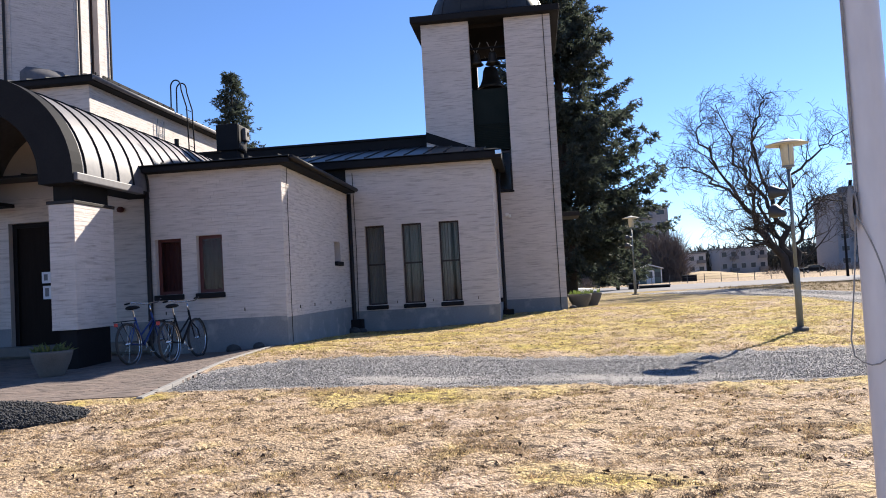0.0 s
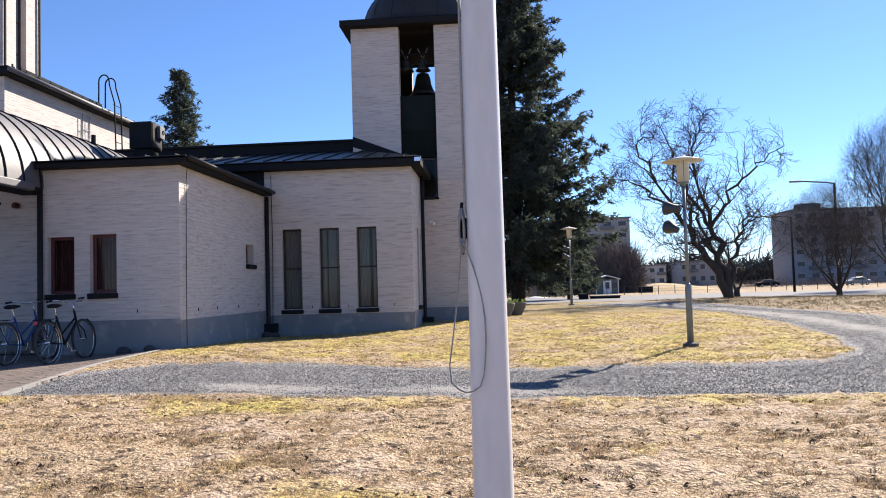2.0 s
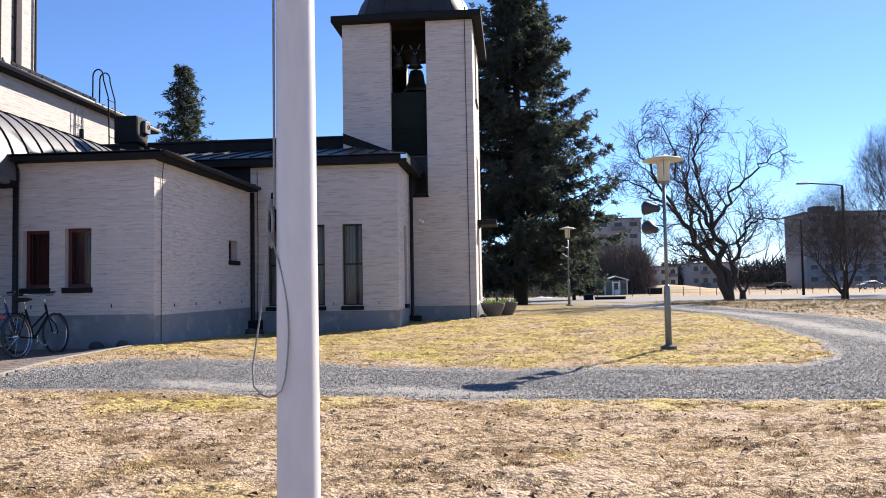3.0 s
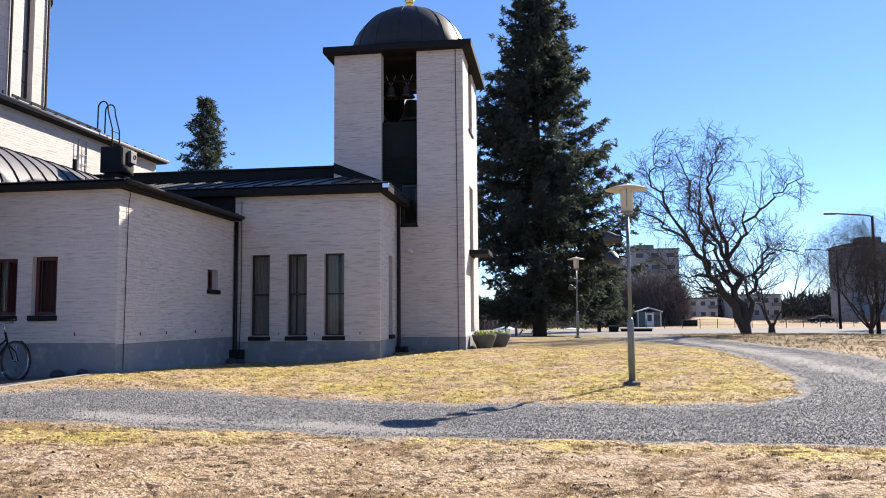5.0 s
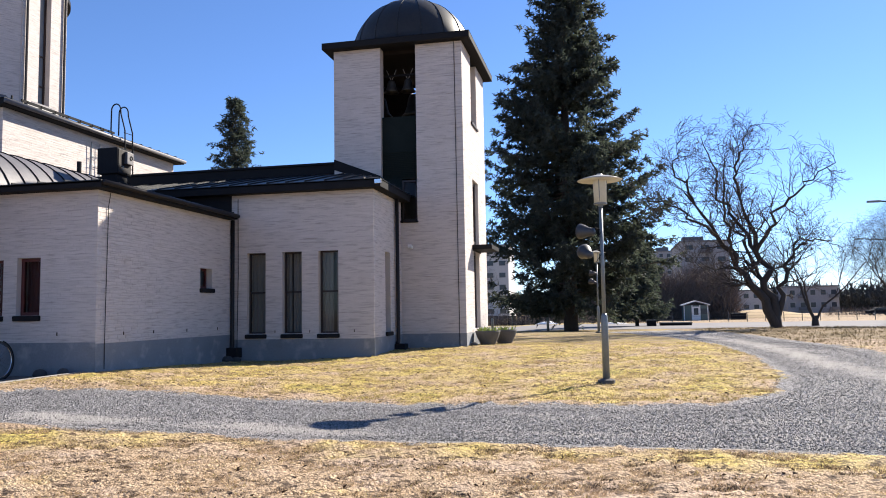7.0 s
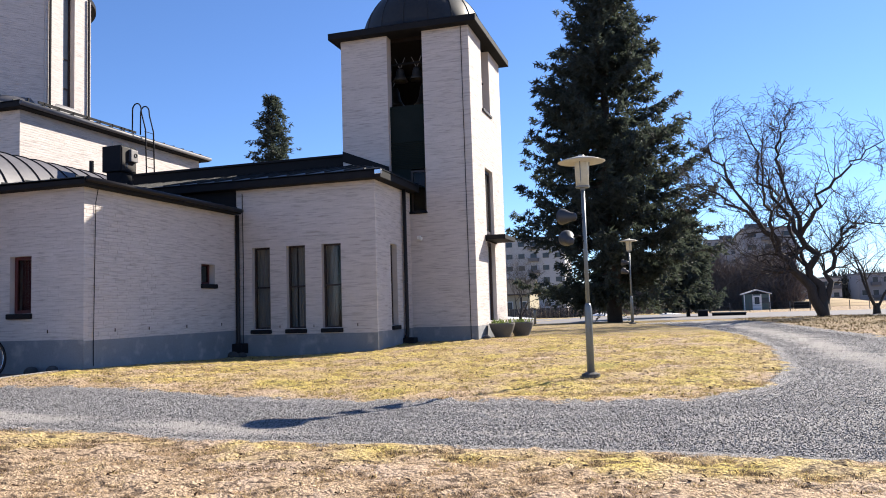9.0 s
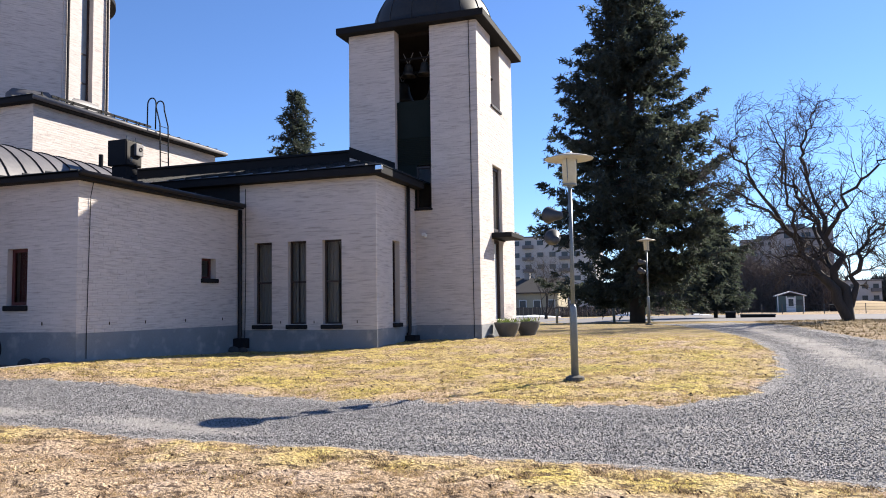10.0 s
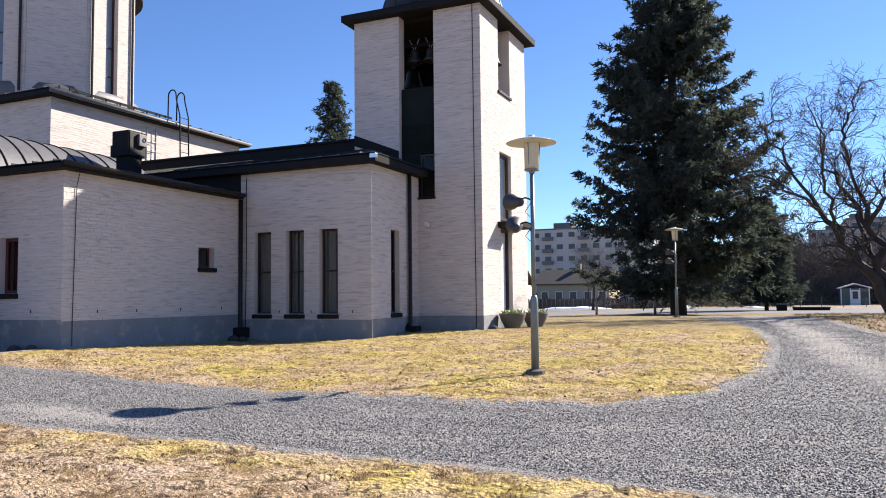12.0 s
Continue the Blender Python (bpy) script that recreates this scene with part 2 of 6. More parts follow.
def ground_mat():
    m = bpy.data.materials.new("lawn_and_gravel")
    m.use_nodes = True
    nt = m.node_tree
    n, l = nt.nodes, nt.links
    bs = n["Principled BSDF"]
    bs.inputs["Roughness"].default_value = 0.95
    bs.inputs["Specular IOR Level"].default_value = 0.2
    geo = n.new("ShaderNodeNewGeometry")

    def tex(scale, detail=5, stretch=None):
        t = n.new("ShaderNodeTexNoise")
        t.inputs["Scale"].default_value, t.inputs["Detail"].default_value = scale, detail
        if stretch:
            mp = n.new("ShaderNodeMapping")
            mp.inputs["Scale"].default_value = stretch
            l.new(geo.outputs["Position"], mp.inputs["Vector"])
            l.new(mp.outputs["Vector"], t.inputs["Vector"])
        else:
            l.new(geo.outputs["Position"], t.inputs["Vector"])
        return t.outputs["Fac"]

    def rng(v, a, b, lo=0.0, hi=1.0):
        r = n.new("ShaderNodeMapRange")
        r.inputs["From Min"].default_value, r.inputs["From Max"].default_value = a, b
        r.inputs["To Min"].default_value, r.inputs["To Max"].default_value = lo, hi
        l.new(v, r.inputs["Value"])
        return r.outputs[0]

    def mixc(f, a, b):
        x = n.new("ShaderNodeMix")
        x.data_type = "RGBA"
        l.new(f, x.inputs["Factor"])
        for key, v in (("A", a), ("B", b)):
            if isinstance(v, tuple):
                x.inputs[key].default_value = (v[0] * 0.77, v[1] * 0.77, v[2] * 0.77, 1)
            else:
                l.new(v, x.inputs[key])
        return x.outputs["Result"]

    def math2(op, a, b):
        x = n.new("ShaderNodeMath")
        x.operation = op
        for i, v in enumerate((a, b)):
            if isinstance(v, (int, float)):
                x.inputs[i].default_value = v
            else:
                l.new(v, x.inputs[i])
        return x.outputs[0]

    def attr(name):
        a = n.new("ShaderNodeAttribute")
        a.attribute_name = name
        return a.outputs["Fac"]

    straw = mixc(rng(tex(60, 7, (1, 1.2, 1)), 0.42, 0.62), (0.72, 0.53, 0.35), (0.24, 0.165, 0.10))
    pale = mixc(rng(tex(1.3, 6), 0.52, 0.66), straw, (0.64, 0.48, 0.355))
    moss = mixc(rng(tex(45, 5), 0.42, 0.62), (0.82, 0.625, 0.19), (0.46, 0.36, 0.10))
    green = math2("ADD", math2("MULTIPLY", attr("green"), 0.5), rng(tex(1.1, 4), 0.3, 0.7, 0, 0.5))
    lawn = mixc(rng(green, 0.36, 0.66), pale, moss)
    lawn = mixc(rng(green, 0.62, 0.80, 0, 0.75), lawn, mixc(rng(tex(30, 4), 0.38, 0.62), (0.47, 0.42, 0.12), (0.24, 0.22, 0.06)))
    spots = rng(tex(7.5, 8, (1, 1.4, 1)), 0.565, 0.63, 0, 0.85)
    lawn = mixc(spots, lawn, (0.075, 0.048, 0.034))
    lawn = mixc(rng(tex(17, 5, (1, 1.5, 1)), 0.55, 0.62, 0, 0.75), lawn, (0.11, 0.07, 0.045))
    # browner far verge grass; its dark blotches partly stand in for tree shade
    lawn = mixc(math2("MULTIPLY", attr("verge"), rng(tex(0.9, 6), 0.35, 0.62, 0.35, 1.0)), lawn, mixc(rng(tex(5, 6), 0.4, 0.62), (0.34, 0.245, 0.13), (0.13, 0.10, 0.05)))
    # crushed stone: cells of different greys, and paler wheel tracks
    vor = n.new("ShaderNodeTexVoronoi")
    vor.inputs["Scale"].default_value = 90
    l.new(geo.outputs["Position"], vor.inputs["Vector"])
    sep = n.new("ShaderNodeSeparateColor")
    l.new(vor.outputs["Color"], sep.inputs[0])
    stone = mixc(rng(sep.outputs[0], 0.25, 0.75), (0.055, 0.054, 0.058), (0.62, 0.595, 0.59))
    dusty = mixc(rng(math2("ADD", attr("track"), rng(tex(2.2, 6, (0.6, 1.6, 1)), 0.3, 0.7, -0.4, 0.4)), 0.25, 0.70, 0, 0.85), stone, (0.54, 0.50, 0.47))
    edge = math2("ADD", attr("gravel"), math2("ADD", rng(tex(2.6, 6), 0.3, 0.7, -0.15, 0.15), rng(tex(16, 5), 0.3, 0.7, -0.11, 0.11)))
    damp = rng(tex(0.55, 6, (0.7, 1.8, 1)), 0.52, 0.70, 0, 0.35)
    dusty = mixc(damp, dusty, (0.10, 0.10, 0.108))
    is_gravel = rng(edge, -0.06, 0.06)
    col = mixc(is_gravel, lawn, dusty)
    l.new(col, bs.inputs["Base Color"])
    bp = n.new("ShaderNodeBump")
    bp.inputs["Strength"].default_value, bp.inputs["Distance"].default_value = 1.0, 0.045
    h = math2("ADD", tex(30, 7), math2("MULTIPLY", math2("MULTIPLY", vor.outputs["Distance"], 0.5), is_gravel))
    l.new(h, bp.inputs["Height"])
    l.new(bp.outputs["Normal"], bs.inputs["Normal"])
    return m


M_GROUND = ground_mat()


def let_light_through(m, colour, share):
    """Thin leaves and needles pass part of the light on."""
    n, l = m.node_tree.nodes, m.node_tree.links
    t, mx = n.new("ShaderNodeBsdfTranslucent"), n.new("ShaderNodeMixShader")
    t.inputs["Color"].default_value = (*colour, 1)
    mx.inputs[0].default_value = share
    l.new(n["Principled BSDF"].outputs[0], mx.inputs[1])
    l.new(t.outputs[0], mx.inputs[2])
    l.new(mx.outputs[0], n["Material Output"].inputs["Surface"])


let_light_through(M_NEEDLE, (0.08, 0.10, 0.072), 0.35)
let_light_through(M_STRAW, (0.54, 0.40, 0.245), 0.42)
let_light_through(M_GREENBLADE, (0.46, 0.38, 0.13), 0.42)
let_light_through(M_LEAF, (0.20, 0.28, 0.06), 0.3)


# ---- mesh helpers ----
class Mesh:
    """Collects vertices and faces of one mesh."""

    def __init__(self):
        self.v, self.f = [], []

    def add(self, vs, fs):
        o = len(self.v)
        self.v.extend(tuple(p) for p in vs)
        self.f.extend(tuple(i + o for i in q) for q in fs)
        return self

    def box(self, x0, y0, z0, x1, y1, z1, m=None):
        p = [Vector(c) for c in ((x0, y0, z0), (x1, y0, z0), (x1, y1, z0), (x0, y1, z0), (x0, y0, z1), (x1, y0, z1), (x1, y1, z1), (x0, y1, z1))]
        if m:
            p = [m @ c for c in p]
        return self.add(p, [(0, 3, 2, 1), (4, 5, 6, 7), (0, 1, 5, 4), (1, 2, 6, 5), (2, 3, 7, 6), (3, 0, 4, 7)])

    def tube(self, pts, r, n=8, caps=True):
        pts = [Vector(p) for p in pts]
        rs = r if isinstance(r, (list, tuple)) else [r] * len(pts)
        vs, fs = [], []
        side = None
        for i, p in enumerate(pts):
            d = (pts[min(i + 1, len(pts) - 1)] - pts[max(i - 1, 0)]).normalized()
            if side is None:
                side = d.orthogonal().normalized()
            side = (side - d * side.dot(d)).normalized()
            other = d.cross(side)
            for k in range(n):
                a = 2 * math.pi * k / n
                vs.append(p + (side * math.cos(a) + other * math.sin(a)) * rs[i])
        for i in range(len(pts) - 1):
            for k in range(n):
                fs.append((i * n + k, i * n + (k + 1) % n, (i + 1) * n + (k + 1) % n, (i + 1) * n + k))
        if caps:
            fs.append(tuple(range(n - 1, -1, -1)))
            fs.append(tuple((len(pts) - 1) * n + k for k in range(n)))
        return self.add(vs, fs)

    def lathe(self, prof, c=(0, 0, 0), n=24, m=None):
        vs, fs = [], []
        for r, z in prof:
            for k in range(n):
                a = 2 * math.pi * k / n
                p = Vector((c[0] + r * math.cos(a), c[1] + r * math.sin(a), c[2] + z))
                vs.append(m @ p if m else p)
        for i in range(len(prof) - 1):
            for k in range(n):
                fs.append((i * n + k, i * n + (k + 1) % n, (i + 1) * n + (k + 1) % n, (i + 1) * n + k))
        fs.append(tuple(range(n - 1, -1, -1)))
        fs.append(tuple((len(prof) - 1) * n + k for k in range(n)))
        return self.add(vs, fs)

    def torus(self, c, axis, R, r, n=32, k=6, a0=0.0, a1=2 * math.pi):
        ax = Vector(axis).normalized()
        u = ax.orthogonal().normalized()
        w = ax.cross(u)
        steps = n + 1
        pts = [Vector(c) + (u * math.cos(a0 + (a1 - a0) * i / n) + w * math.sin(a0 + (a1 - a0) * i / n)) * R for i in range(steps)]
        return self.tube(pts, r, k, caps=False)

    def data(self, name, smooth=False):
        me = bpy.data.meshes.new(name)
        me.from_pydata(self.v, [], self.f)
        if smooth:
            me.shade_smooth()
        me.update()
        return me


def thing(name, label, category, group="", at=(0, 0, 0), kind=""):
    ob = new(name)
    ob.location = at
    return tagged(ob, label, category, group, kind)


def part(name, mesh, material, parent, label="", bevel=0.0, smooth=False, kind=""):
    me = mesh.data(name, smooth) if isinstance(mesh, Mesh) else mesh
    if not me.materials:
        me.materials.append(material)
    ob = new(name, me)
    ob.parent = parent
    if label:
        ob["label"] = label
    if kind:
        ob["kind"] = kind
    if bevel:
        b = ob.modifiers.new("bevel", "BEVEL")
        b.width, b.segments, b.limit_method = bevel, 2, "ANGLE"
    return ob


def setting(name, mesh, material, label="", category="", smooth=False):
    ob = part(name, mesh, material, None, "", 0, smooth)
    return tagged(ob, label, category, "", "structure")


def smooth01(t):
    t = np.clip(t, 0.0, 1.0)
    return t * t * (3 - 2 * t)


def gz(x, y):
    """Height of the ground."""
    x, y = np.asarray(x, float), np.asarray(y, float)
    left = smooth01((2 - x) / 7)
    z = 0.14 + 0.27 * smooth01((y - 5) / 9) * left + 0.33 * smooth01((y - 12) / 12) * (1 - left)
    z = z - 0.09 * smooth01((-5.1 - x) / 1.4) * smooth01((y - 8) / 3)
    z = z - 0.17 * np.exp(-((x + 4.0) / 2.6) ** 2 - ((y - 20.4) / 2.9) ** 2)
    z = z - 0.45 * smooth01((y - 33) / 24) - 0.42 * smooth01((y - 57) / 63)
    z = z + 0.12 * np.exp(-((x - 13) / 6) ** 2 - ((y - 40) / 5) ** 2)
    return z + 0.012 * np.sin(x * 1.7 + 0.6 * y) * np.sin(y * 1.3 - 0.4 * x)


def gzf(x, y):
    return float(gz(x, y))

# ---- ground, gravel road ----
def path_edges(x):
    """Near and far edge (y) of the gravel drive that crosses in front of the lawn."""
    near = np.interp(x, [-8, -5.2, -3.5, -1.5, 0, 2.7, 4.6, 7, 8.5, 11, 16, 30], [9.4, 9.55, 9.6, 9.6, 9.6, 9.35, 9.4, 9.25, 9.05, 8.6, 7.6, 5.0])
    far = np.interp(x, [-8, -6.0, -5.0, -4.0, -2, 0, 1.7, 4, 5.6, 6.6, 7.4, 7.9, 8.15], [9.6, 9.8, 11.0, 12.55, 12.7, 12.75, 12.75, 12.75, 12.75, 13.1, 13.9, 15.0, 16.5])
    return near, far


def gravel_sd(x, y):
    """Roughly the signed distance into the gravel, positive inside."""
    x, y = np.asarray(x, float), np.asarray(y, float)
    near, far = path_edges(x)
    a = np.where(x < 8.15, np.minimum(y - near, far - y), -9.0)
    a = np.minimum(a, (x + 5.6) * 0.9)
    left = np.interp(y, [9, 14, 16.5, 20, 23, 27, 30, 36, 42, 60], [5.0, 7.5, 8.1, 8.25, 8.0, 7.6, 7.0, 5.5, 3.0, -4.0])
    right = np.interp(y, [5, 9, 14, 17, 19, 24, 30, 34, 40, 60], [30, 24, 16.5, 13.0, 11.3, 10.6, 10.2, 9.8, 8.0, 2.0])
    b = np.minimum(x - left, right - x)
    b = np.minimum(b, y - near)
    b = np.where(y > 44, -9.0, b)
    return np.maximum(a, b)


def pale_patch(x, y):
    """Dusty, worn patches of the drive, 0 to 1."""
    near = path_edges(x)[0]
    wide = np.exp(-((x + 1.8) / 0.85) ** 2) + 0.9 * np.exp(-((x - 1.1) / 1.3) ** 2) + 0.25 * smooth01((3.5 - x) / 2)
    return np.clip(wide, 0, 1) * np.exp(-((y - near - 0.75) / 0.42) ** 2) * (x > -4.5)


def grid_lines(fine0, fine1, step, lo, hi):
    mid = list(np.arange(fine0, fine1 + step / 2, step))
    out, s = [], step
    p = mid[-1]
    while p < hi:
        s *= 1.35
        p = min(p + s, hi)
        out.append(p)
    pre, s, p = [], step, mid[0]
    while p > lo:
        s *= 1.35
        p = max(p - s, lo)
        pre.append(p)
    return np.array(pre[::-1] + mid + out)


gx, gy = grid_lines(-9, 17, 0.09, -1500, 1500), grid_lines(1.5, 28, 0.09, -1500, 2500)
GX, GY = np.meshgrid(gx, gy)
GZ = gz(GX, GY)
SD = gravel_sd(GX, GY)
GZ = GZ - 0.03 * smooth01(SD / 0.3)
rough_turf = np.zeros_like(GZ)
paved_area = (GX < -4.95) & (GY > 9.0)
near_turf = (SD < 0.1) & (GY > 1.5) & (GY < 26) & (GX > -9) & (GX < 17) & ~paved_area
rough_turf[near_turf] = [0.024 * noise.noise((a * 1.3, b * 1.9, 0.0)) + 0.020 * noise.noise((a * 3.6, b * 4.6, 3.0)) + 0.020 * noise.noise((a * 8.5, b * 10.0, 7.0)) for a, b in zip(GX[near_turf], GY[near_turf])]
GZ = GZ + rough_turf
rng_np = np.random.default_rng(5)
GZ = GZ + rng_np.normal(0, 0.010, GZ.shape) * ((SD < 0) & (GY > 2) & (GY < 24) & (np.abs(GX) < 18) & ~paved_area)
GZ = GZ - 0.05 * ((GX < -5.2) & (GY > 9.3) & (GY < 16.5))
track = 0.85 * pale_patch(GX, GY)
TRK = np.interp(GY, [14, 17.5, 24, 28, 40], [10.6, 9.5, 9.1, 8.7, 7.2])
nearE = path_edges(GX)[0]
track = np.maximum(track, (0.42 * np.exp(-((GY - nearE - 0.95) / 0.28) ** 2) + 0.42 * np.exp(-((GY - nearE - 2.25) / 0.32) ** 2)) * smooth01((GX - 2.5) / 2))
track = np.maximum(track, np.exp(-((GX - TRK) / 0.5) ** 2) * smooth01((GY - 14) / 5) * 0.85)
green = 0.56 * smooth01((GY - 12.4) / 1.5) * (GX < 9) + 0.42 * np.exp(-((GY - path_edges(GX)[0] + 0.35) / 0.55) ** 2)
green = green + 0.60 * np.exp(-((GX + 1.9) ** 2 + ((GY - 8.5) * 2) ** 2) / 1.0) + 0.65 * np.exp(-((GX - 0.2) ** 2 + ((GY - 5.2) * 2) ** 2) / 0.3)


# weight of the darkened far grass, painted tree shade included
verge = 0.95 * smooth01((GY - 22) / 7) * (0.4 + 0.6 * smooth01((58 - GY) / 4))


def ground_piece(name, keep, label, category):
    ny, nx = GX.shape
    idx = np.arange(ny * nx).reshape(ny, nx)
    q = np.stack([idx[:-1, :-1], idx[:-1, 1:], idx[1:, 1:], idx[1:, :-1]], -1)[keep]
    used, inv = np.unique(q, return_inverse=True)
    inv = inv.reshape(-1, 4)
    me = bpy.data.meshes.new(name)
    co = np.stack([GX.ravel()[used], GY.ravel()[used], GZ.ravel()[used]], -1)
    me.from_pydata(co.tolist(), [], inv.tolist())
    for key, arr in (("gravel", SD), ("track", track), ("green", green), ("verge", verge)):
        at = me.attributes.new(key, "FLOAT", "POINT")
        at.data.foreach_set("value", np.clip(arr.ravel()[used], -5, 5).astype(np.float32))
    me.materials.append(M_GROUND)
    me.shade_smooth()
    return tagged(new(name, me), label, category, "", "structure")


cell_sd = 0.25 * (SD[:-1, :-1] + SD[1:, 1:] + SD[:-1, 1:] + SD[1:, :-1])
ground_piece("ground", cell_sd <= 0.0, "uneven lawn of dry yellow and mossy spring grass", "lawn")
ground_piece("road", cell_sd > 0.0, "grey crushed-stone gravel drive with pale wheel tracks", "gravel road")

# parking lot of pale asphalt beyond the lawn
lot = Mesh()
lx = np.linspace(-70, 60, 40)
for i in range(39):
    for j in range(10):
        ya, yb = 57 + j * 3.6 - (3 if lx[i] > 10 else 0), 57 + (j + 1) * 3.6 - (3 if lx[i] > 10 else 0)
        quad = [(lx[i], ya), (lx[i + 1], ya), (lx[i + 1], yb), (lx[i], yb)]
        lot.add([(a, b, gzf(a, b) + 0.03) for a, b in quad], [(0, 1, 2, 3)])
setting("pavement", lot, M_ASPHALT, "pale dry asphalt of the parking lot behind the church", "parking lot")


# ---- walls ----
def wall_frame(p0, p1):
    p0, p1 = Vector((*p0, 0)), Vector((*p1, 0))
    d = p1 - p0
    length = d.length
    d.normalize()
    nrm = Vector((d.y, -d.x, 0))   # outward: right-hand side of the way from p0 to p1
    return p0, d, nrm, length


def wall_mesh(p0, p1, z0, z1, thick, holes=()):
    """A thick wall with rectangular openings (u0, u1, z0, z1); outward is to the right of p0 -> p1."""
    o, d, nrm, length = wall_frame(p0, p1)
    us = sorted({0.004, length - 0.004, *[h[0] for h in holes], *[h[1] for h in holes]})
    zs = sorted({z0, z1, *[h[2] for h in holes], *[h[3] for h in holes]})
    us = [u for u in us if 0.004 <= u <= length - 0.004]
    zs = [z for z in zs if z0 <= z <= z1]

    def solid(i, j):
        if not (0 <= i < len(us) - 1 and 0 <= j < len(zs) - 1):
            return False
        u, z = (us[i] + us[i + 1]) / 2, (zs[j] + zs[j + 1]) / 2
        return not any(h[0] < u < h[1] and h[2] < z < h[3] for h in holes)

    m = Mesh()

    def P(u, z, k):
        p = o + d * u - nrm * (thick * k)
        return (p.x, p.y, z)

    for i in range(len(us) - 1):
        for j in range(len(zs) - 1):
            if not solid(i, j):
                continue
            a, b, c, e = us[i], us[i + 1], zs[j], zs[j + 1]
            m.add([P(a, c, 0), P(b, c, 0), P(b, e, 0), P(a, e, 0)], [(0, 1, 2, 3)])
            m.add([P(a, c, 1), P(b, c, 1), P(b, e, 1), P(a, e, 1)], [(3, 2, 1, 0)])
            if not solid(i - 1, j):
                m.add([P(a, c, 1), P(a, c, 0), P(a, e, 0), P(a, e, 1)], [(0, 1, 2, 3)])
            if not solid(i + 1, j):
                m.add([P(b, c, 0), P(b, c, 1), P(b, e, 1), P(b, e, 0)], [(0, 1, 2, 3)])
            if not solid(i, j - 1):
                m.add([P(a, c, 1), P(b, c, 1), P(b, c, 0), P(a, c, 0)], [(0, 1, 2, 3)])
            if not solid(i, j + 1):
                m.add([P(a, e, 0), P(b, e, 0), P(b, e, 1), P(a, e, 1)], [(0, 1, 2, 3)])
    return m


COURSE, BRICK_L, JOINT = 0.078, 0.278, 0.0045


def brick_layout(length, z0, z1, holes, rnd, end_cut=0.0):
    """Bricks (u0, u1, z0, z1, proud) of a running bond that leaves the openings free."""
    out = []
    rows = max(1, round((z1 - z0) / COURSE))
    ch = (z1 - z0) / rows
    for r in range(rows):
        a, b = z0 + r * ch, z0 + (r + 1) * ch
        free = [(end_cut, length - end_cut)]
        for h in holes:
            if h[2] < b - 0.02 and h[3] > a + 0.02:
                nxt = []
                for s, e in free:
                    if h[1] <= s or h[0] >= e:
                        nxt.append((s, e))
                    else:
                        if h[0] > s:
                            nxt.append((s, h[0]))
                        if h[1] < e:
                            nxt.append((h[1], e))
                free = nxt
        off = (r % 2) * 0.5 * BRICK_L + (0.07 if r % 3 == 0 else 0)
        for s, e in free:
            u = s - off
            while u < e:
                u0, u1 = max(u, s), min(u + BRICK_L, e)
                if e - u1 < 0.05:
                    u1 = e
                if u1 - u0 > 0.012:
                    out.append((u0, u1, a + JOINT / 2, b - JOINT / 2, rnd.uniform(0.0036, 0.0056)))
                u += BRICK_L + 0.0006
                if u1 >= e:
                    break
    return out


def brick_mesh(p0, p1, bricks, rnd):
    o, d, nrm, _ = wall_frame(p0, p1)
    m = Mesh()
    for u0, u1, a, b, pr in bricks:
        tilt = rnd.uniform(-0.0006, 0.0006)
        vs = []
        for k, pu in ((0, 0.0), (1, pr)):
            for u, z, t in ((u0, a, -1), (u1, a, 1), (u1, b, 1), (u0, b, -1)):
                sh = 0.002 if k else 0
                uu = u + 0.4 * sh * (1 if u == u0 else -1)
                zz = z + sh * (1 if z == a else -1)
                p = o + d * uu + nrm * (pu + (tilt * t if k else 0))
                vs.append((p.x, p.y, zz))
        m.add(vs, [(4, 5, 6, 7), (0, 1, 5, 4), (1, 2, 6, 5), (2, 3, 7, 6), (3, 0, 4, 7)])
    return m


brick_rnd = random.Random(3)


def brick_wall(parent, p0, p1, z0, z1, plinth=None, holes=(), thick=0.35, label="whitewashed brick wall", name="wall"):
    """Backing wall, its painted plinth, and the bricks proud of it."""
    w = part(name, wall_mesh(p0, p1, z0 - 0.4, z1, thick, holes), M_MORTAR, parent, label)
    o, d, nrm, length = wall_frame(p0, p1)
    zb = z0
    if plinth:
        zb = plinth
        q0, q1 = o + nrm * 0.012 - d * 0.011, o + d * (length + 0.011) + nrm * 0.012
        low = [(h[0], h[1], h[2], h[3]) for h in holes if h[2] < plinth]
        part("plinth", wall_mesh((q0.x, q0.y), (q1.x, q1.y), z0 - 0.45, plinth, 0.0115, low), M_PLINTH, parent, "grey painted plinth band")
    bricks = brick_layout(length, zb, z1, holes, brick_rnd)
    part("brickwork", brick_mesh(p0, p1, bricks, brick_rnd), M_BRICK, w, "rough whitewashed bricks laid in running bond", kind="stuff")
    return w


def in_wall(p0, p1, depth=0.0):
    """Matrix whose x runs along the wall, y into the building, z up, set back by depth."""
    o, d, nrm, _ = wall_frame(p0, p1)
    o = o - nrm * depth
    m = Matrix.Identity(4)
    m.col[0][:3], m.col[1][:3], m.col[2][:3], m.col[3][:3] = d, -nrm, (0, 0, 1), o
    return m


